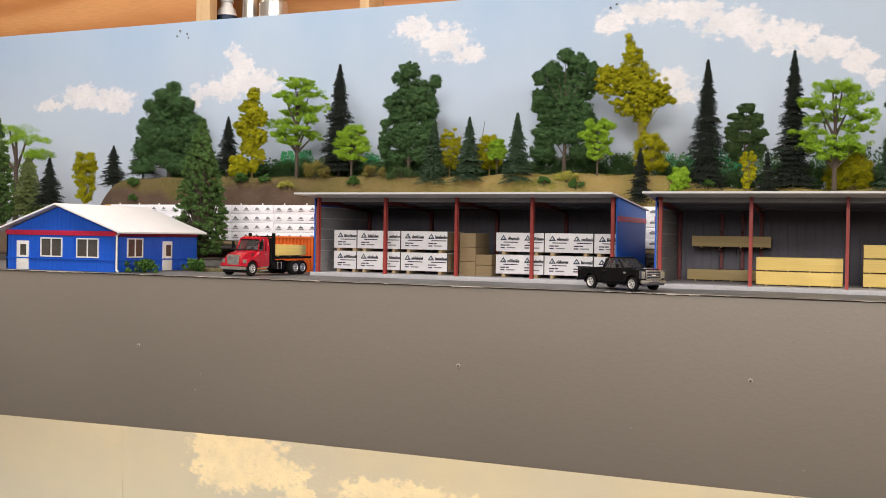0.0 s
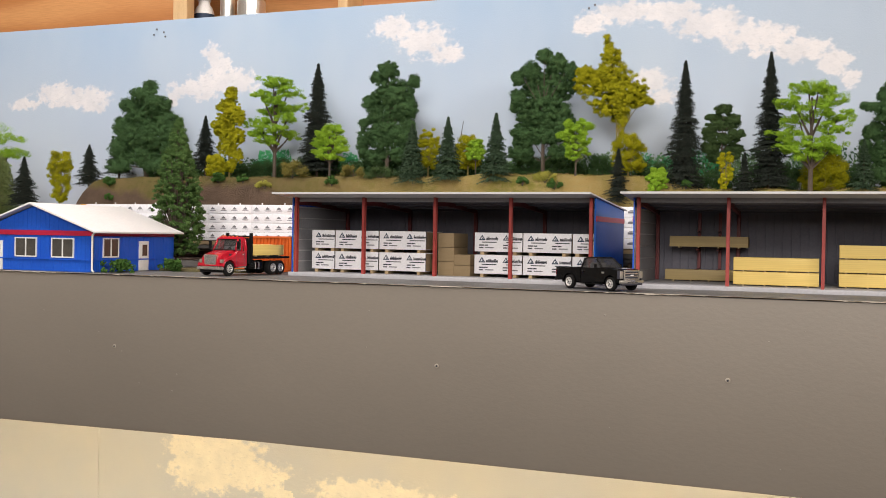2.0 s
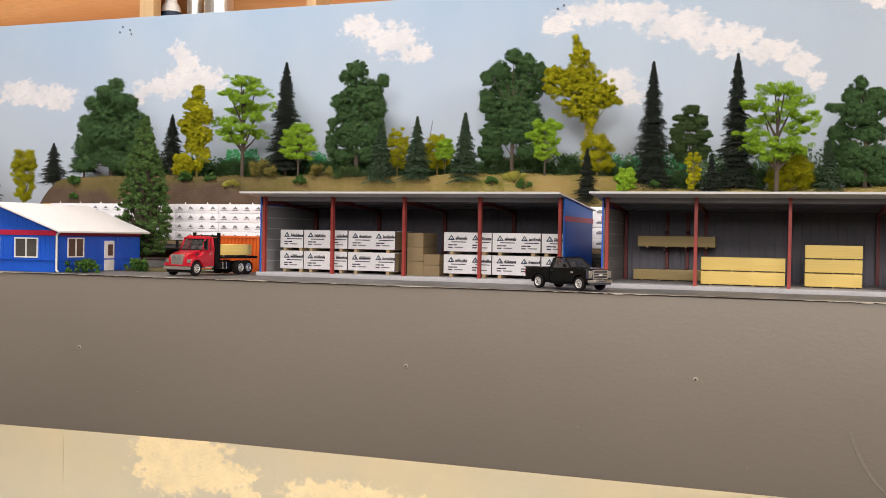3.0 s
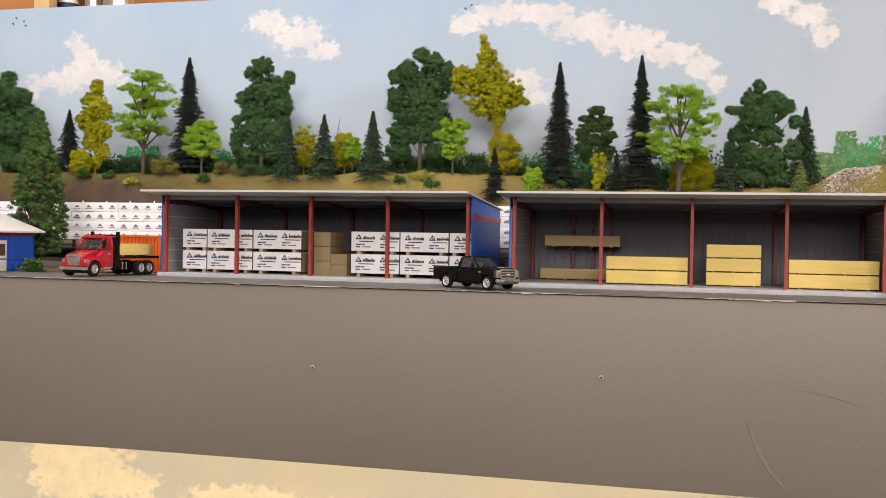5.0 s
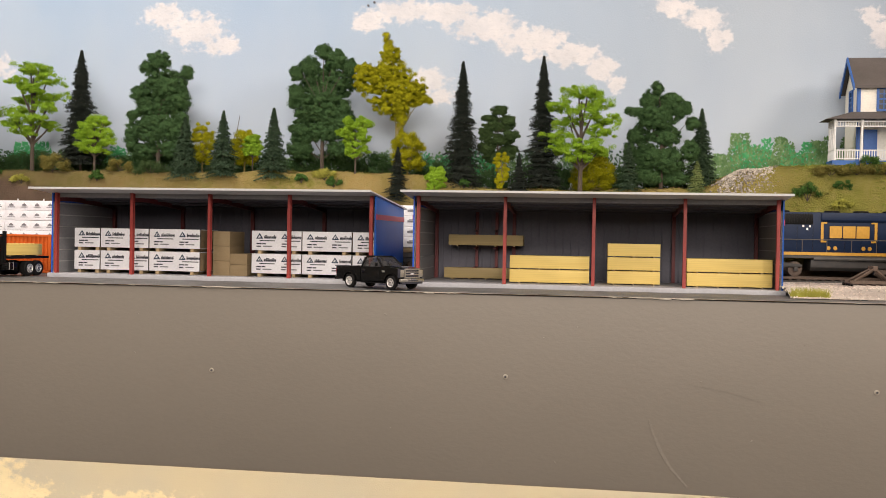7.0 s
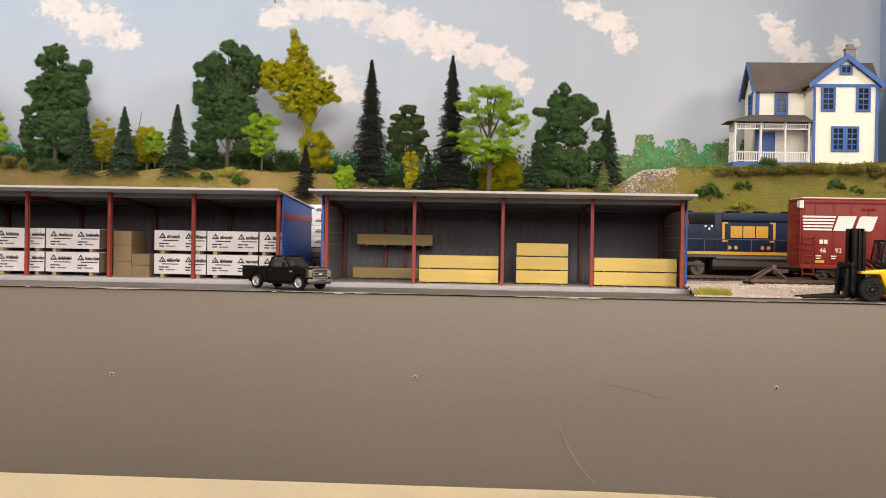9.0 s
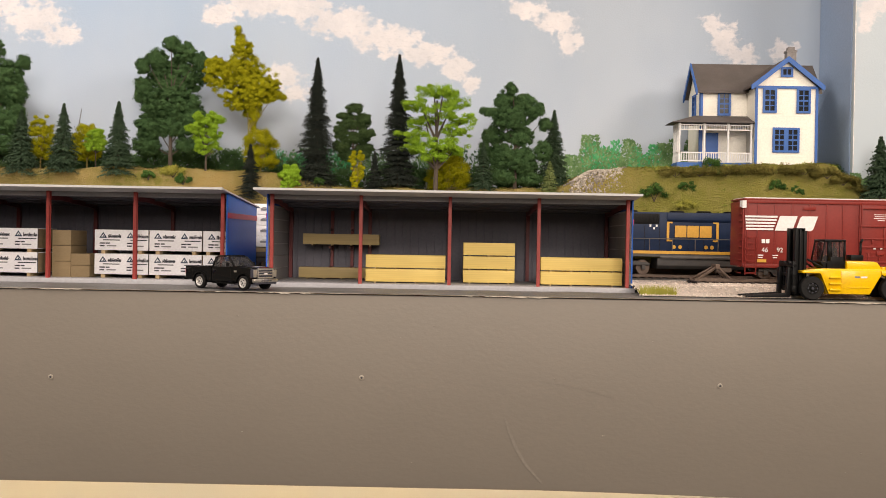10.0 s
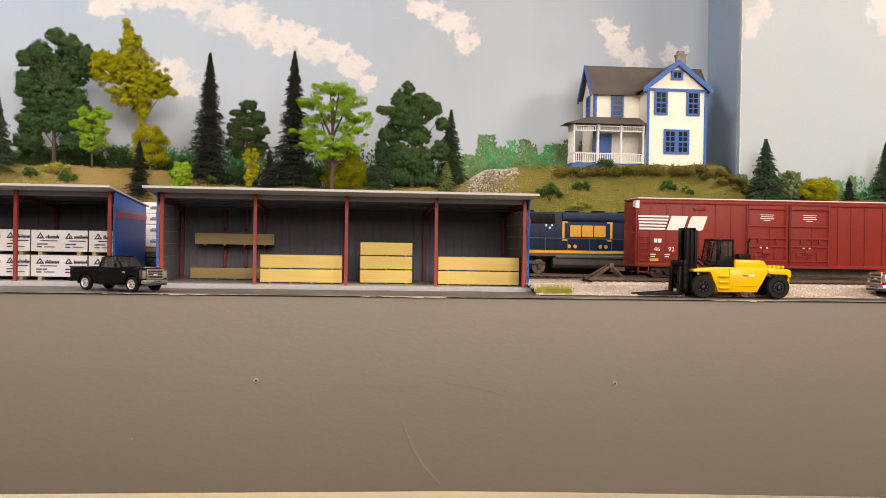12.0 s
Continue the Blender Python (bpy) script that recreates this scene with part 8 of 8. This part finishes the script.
part("brake_housing", bm, M["loco_blue"], lc, "flared dark blue brake housing", 0.3)
for k in range(25):
    cuboid("louvre", lc, M["black_frame"], 29 + k * 2.05, 29.5 + k * 2.05, 5.3, 5.7, 39, 46.2)
for k in range(11):
    cuboid("hood_door_seam", lc, M["black_frame"], 32 + k * 12, 32.3 + k * 12, 5.85, 6.1, 17, 37)
for xx in (36, 58, 96, 118, 140):
    bm = bmesh.new()
    lathe(bm, [(6.0, 46.8), (6.0, 48.0), (5.0, 48.4)], 18, "z", (xx, 15.5, 0))
    part("fan", bm, M["black_frame"], lc, "roof fan housing")
cuboid("short_hood", lc, M["loco_blue"], 184, 212, 6.5, 24.5, 15.6, 34.5, "dark blue nose", 0.9)
cuboid("cab", lc, M["loco_blue"], 164, 186, 3.5, 27.5, 15.6, 48.0, "dark blue cab", 0.5)
bm = bmesh.new()
prism(bm, [(3.0, 47.8), (28.0, 47.8), (24.0, 52.2), (7.0, 52.2)], 162.5, 188, "x")
part("cab_roof", bm, M["trim_white"], lc, "white cab roof", 0.3)
for a, b in ((167, 174.5), (176, 183.5)):
    w = cuboid("cab_window", lc, M["trim_white"], a, b, 3.0, 3.6, 35.5, 45.0, "bright framed cab window")
    cuboid("pane", w, M["dark_glass"], a + 0.8, b - 0.8, 2.85, 3.1, 36.3, 44.2)
cuboid("sun_visor", lc, M["loco_blue"], 165.5, 185, 0.8, 3.6, 45.4, 46.4)
lettering("loco_number", "4048", 8.6, M["loco_yellow"], lc, 175.0, 3.2, 31.0, 0, "yellow cab number")
# bracketed mark as plain shapes
for pts in ([(86, 25.2), (86, 39.9), (90.5, 39.9), (90.5, 38.8), (88, 38.8), (88, 26.4), (90.5, 26.4), (90.5, 25.2)], [(128, 25.2), (128, 39.9), (123.5, 39.9), (123.5, 38.8), (126, 38.8), (126, 26.4), (123.5, 26.4), (123.5, 25.2)]):
    bm = bmesh.new()
    prism(bm, pts, 5.5, 5.9, "y")
    part("mark_bracket", bm, M["loco_yellow"], lc, "yellow bracket of the mark")
for x0, x1 in ((92.6, 101.8), (102.6, 111.8), (112.6, 122.2)):
    pts = [(x0, 28.4), (x0, 36.7), (x0 + 0.4, 37.1), (x1, 37.1), (x1, 28.8), (x1 - 0.4, 28.4)]
    bm = bmesh.new()
    prism(bm, pts, 5.4, 5.9, "y")
    part("mark_shape", bm, M["loco_yellow"], lc, "yellow block of the mark")
for xx in (92, 97, 118, 122.7):
    bm = bmesh.new()
    lathe(bm, [(1.5, 5.9), (1.5, 5.5), (1.2, 5.4)], 12, "y", (xx, 0, 21.0))
    part("door_badge", bm, M["loco_yellow"], lc)
for xx, zz in ((72, 36), (75, 34), (77, 36), (133, 41), (150, 38)):
    cuboid("data_plate", lc, M["white_ink"], xx, xx + 1.4, 5.6, 6.0, zz, zz + 1.6)
bm = bmesh.new()
prism(bm, [(4, 4.5), (27, 4.5), (29.5, 7), (29.5, 12.4), (1.5, 12.4), (1.5, 7)], 78, 148, "x")
part("fuel_tank", bm, M["soot"], lc, "dark fuel tank", 0.5)
bm = bmesh.new()
tube(bm, (80, 1.0, 13.2), (146, 1.0, 13.2), 1.3, 8)
part("air_pipe", bm, M["loco_grey"], lc)
for xx in (46.0, LL - 46.0):
    b = bogie(lc, xx, 5.4, 3, 42.0, 6.4)
    b.matrix_basis = pose(0, 0.0155, 0)
for x0, s in ((4, 1), (LL - 4, -1)):
    for k in range(4):
        cuboid("step", lc, M["loco_grey"], min(x0, x0 + s * 7), max(x0, x0 + s * 7), 0.5, 3.5, 3.4 + k * 3.4, 4.0 + k * 3.4)
    for q in (0, 7):
        cuboid("step_stile", lc, M["loco_grey"], x0 + s * q - 0.4, x0 + s * q + 0.4, 0.4, 1.2, 3.4, 27.0)
    cuboid("end_panel", lc, M["loco_yellow"], min(x0 - s * 2, x0), max(x0 - s * 2, x0), 2, 29, 17.0, 28.0, "yellow end panel")
    cuboid("pilot", lc, M["loco_grey"], min(x0 - s * 3, x0 - s * 1.5), max(x0 - s * 3, x0 - s * 1.5), 3, 28, 3.4, 15.6, "", 0.3)
    bm = bmesh.new()
    box(bm, min(x0 - s * 12, x0), max(x0 - s * 12, x0), 14, 17, 6.5, 9.5)
    part("coupler", bm, M["rail"], lc)
for k in range(9):
    bm = bmesh.new()
    tube(bm, (16 + k * 18.4, 0.8, 15.6), (16 + k * 18.4, 0.8, 27.0), 0.35, 6)
    part("stanchion", bm, M["loco_grey"], lc)
bm = bmesh.new()
tube(bm, (12, 0.8, 27), (164, 0.8, 27), 0.35, 6)
part("handrail", bm, M["loco_grey"], lc)


def flatcar(x0, length, rows, cols, label, mark):
    """Bulkhead flat car with white wrapped lumber packs."""
    c = thing("flatcar", label, "flatcar", x0, 0.8310, 0.0086, 0, "lumber flat cars")
    cuboid("deck", c, M["panel_board"], 3, length - 3, 0.0, 30, 13.0, 16.4, "brown timber deck edge", 0.3)
    cuboid("frame", c, M["loco_grey"], 6, length - 6, 6, 24, 7.0, 13.0, "dark fish-belly frame", 0.3)
    cuboid("side_sill", c, M["loco_grey"], 3, length - 3, 0.6, 2.0, 9.2, 13.0)
    for xx in (1.0, length - 5.0):
        bk = cuboid("bulkhead", c, M["loco_yellow"], xx, xx + 4, 0.5, 29.5, 13.0, 52.0, "yellow slatted bulkhead", 0.3)
        for k in range(6):
            cuboid("slat", bk, M["loco_yellow"], xx - 0.6, xx + 4.6, -0.1, 30.1, 15 + k * 6.2, 17.4 + k * 6.2)
    for xx in (30.0, length - 30.0):
        b = bogie(c, xx, 4.8, 2, 20.0, 4.6)
        b.matrix_basis = pose(0, 0.015, 0)
    h = 35.0 / rows
    w = (length - 16) / cols
    for k in range(cols):
        for r in range(rows):
            a, z = 8 + k * w, 17.2 + r * h
            p = cuboid("pack", c, M["wrap"], a + 0.15, a + w - 0.15, 0.8 + 0.25 * ((k + r) % 2), 29, z, z + h - 0.2, "white wrapped lumber pack", 0.25)
            bm = bmesh.new()
            n = 4
            for q in range(n):
                cx = a + w * (q + 0.5) / n
                if mark == "peak":
                    prism(bm, [(cx - 2.3, z + h * 0.45), (cx + 2.3, z + h * 0.45), (cx + 1.7, z + h * 0.60), (cx + 0.9, z + h * 0.62), (cx, z + h * 0.74), (cx - 0.9, z + h * 0.62), (cx - 1.7, z + h * 0.60)], 0.62, 0.85, "y")
                    box(bm, cx - 3.4, cx + 3.4, 0.62, 0.85, z + h * 0.30, z + h * 0.36)
                else:
                    box(bm, cx - 3.0, cx + 3.0, 0.62, 0.85, z + h * 0.36, z + h * 0.56)
                    box(bm, cx - 1.6, cx + 1.6, 0.62, 0.85, z + h * 0.60, z + h * 0.66)
            part("print", bm, M["ink_grey"], p, "small grey printed marks")
        for q in (0.25, 0.75):
            cuboid("strap_lug", c, M["wrap"], a + w * q - 0.4, a + w * q + 0.4, 0.6, 1.6, 52.0, 53.6)
    return c


flatcar(-0.195, 262.0, 4, 5, "flat car stacked with white wrapped lumber packs", "bar")
flatcar(-0.4605, 262.0, 4, 5, "flat car stacked with white wrapped lumber packs", "bar")
flatcar(-0.7265, 262.0, 4, 5, "flat car stacked with white peak-marked lumber packs", "peak")
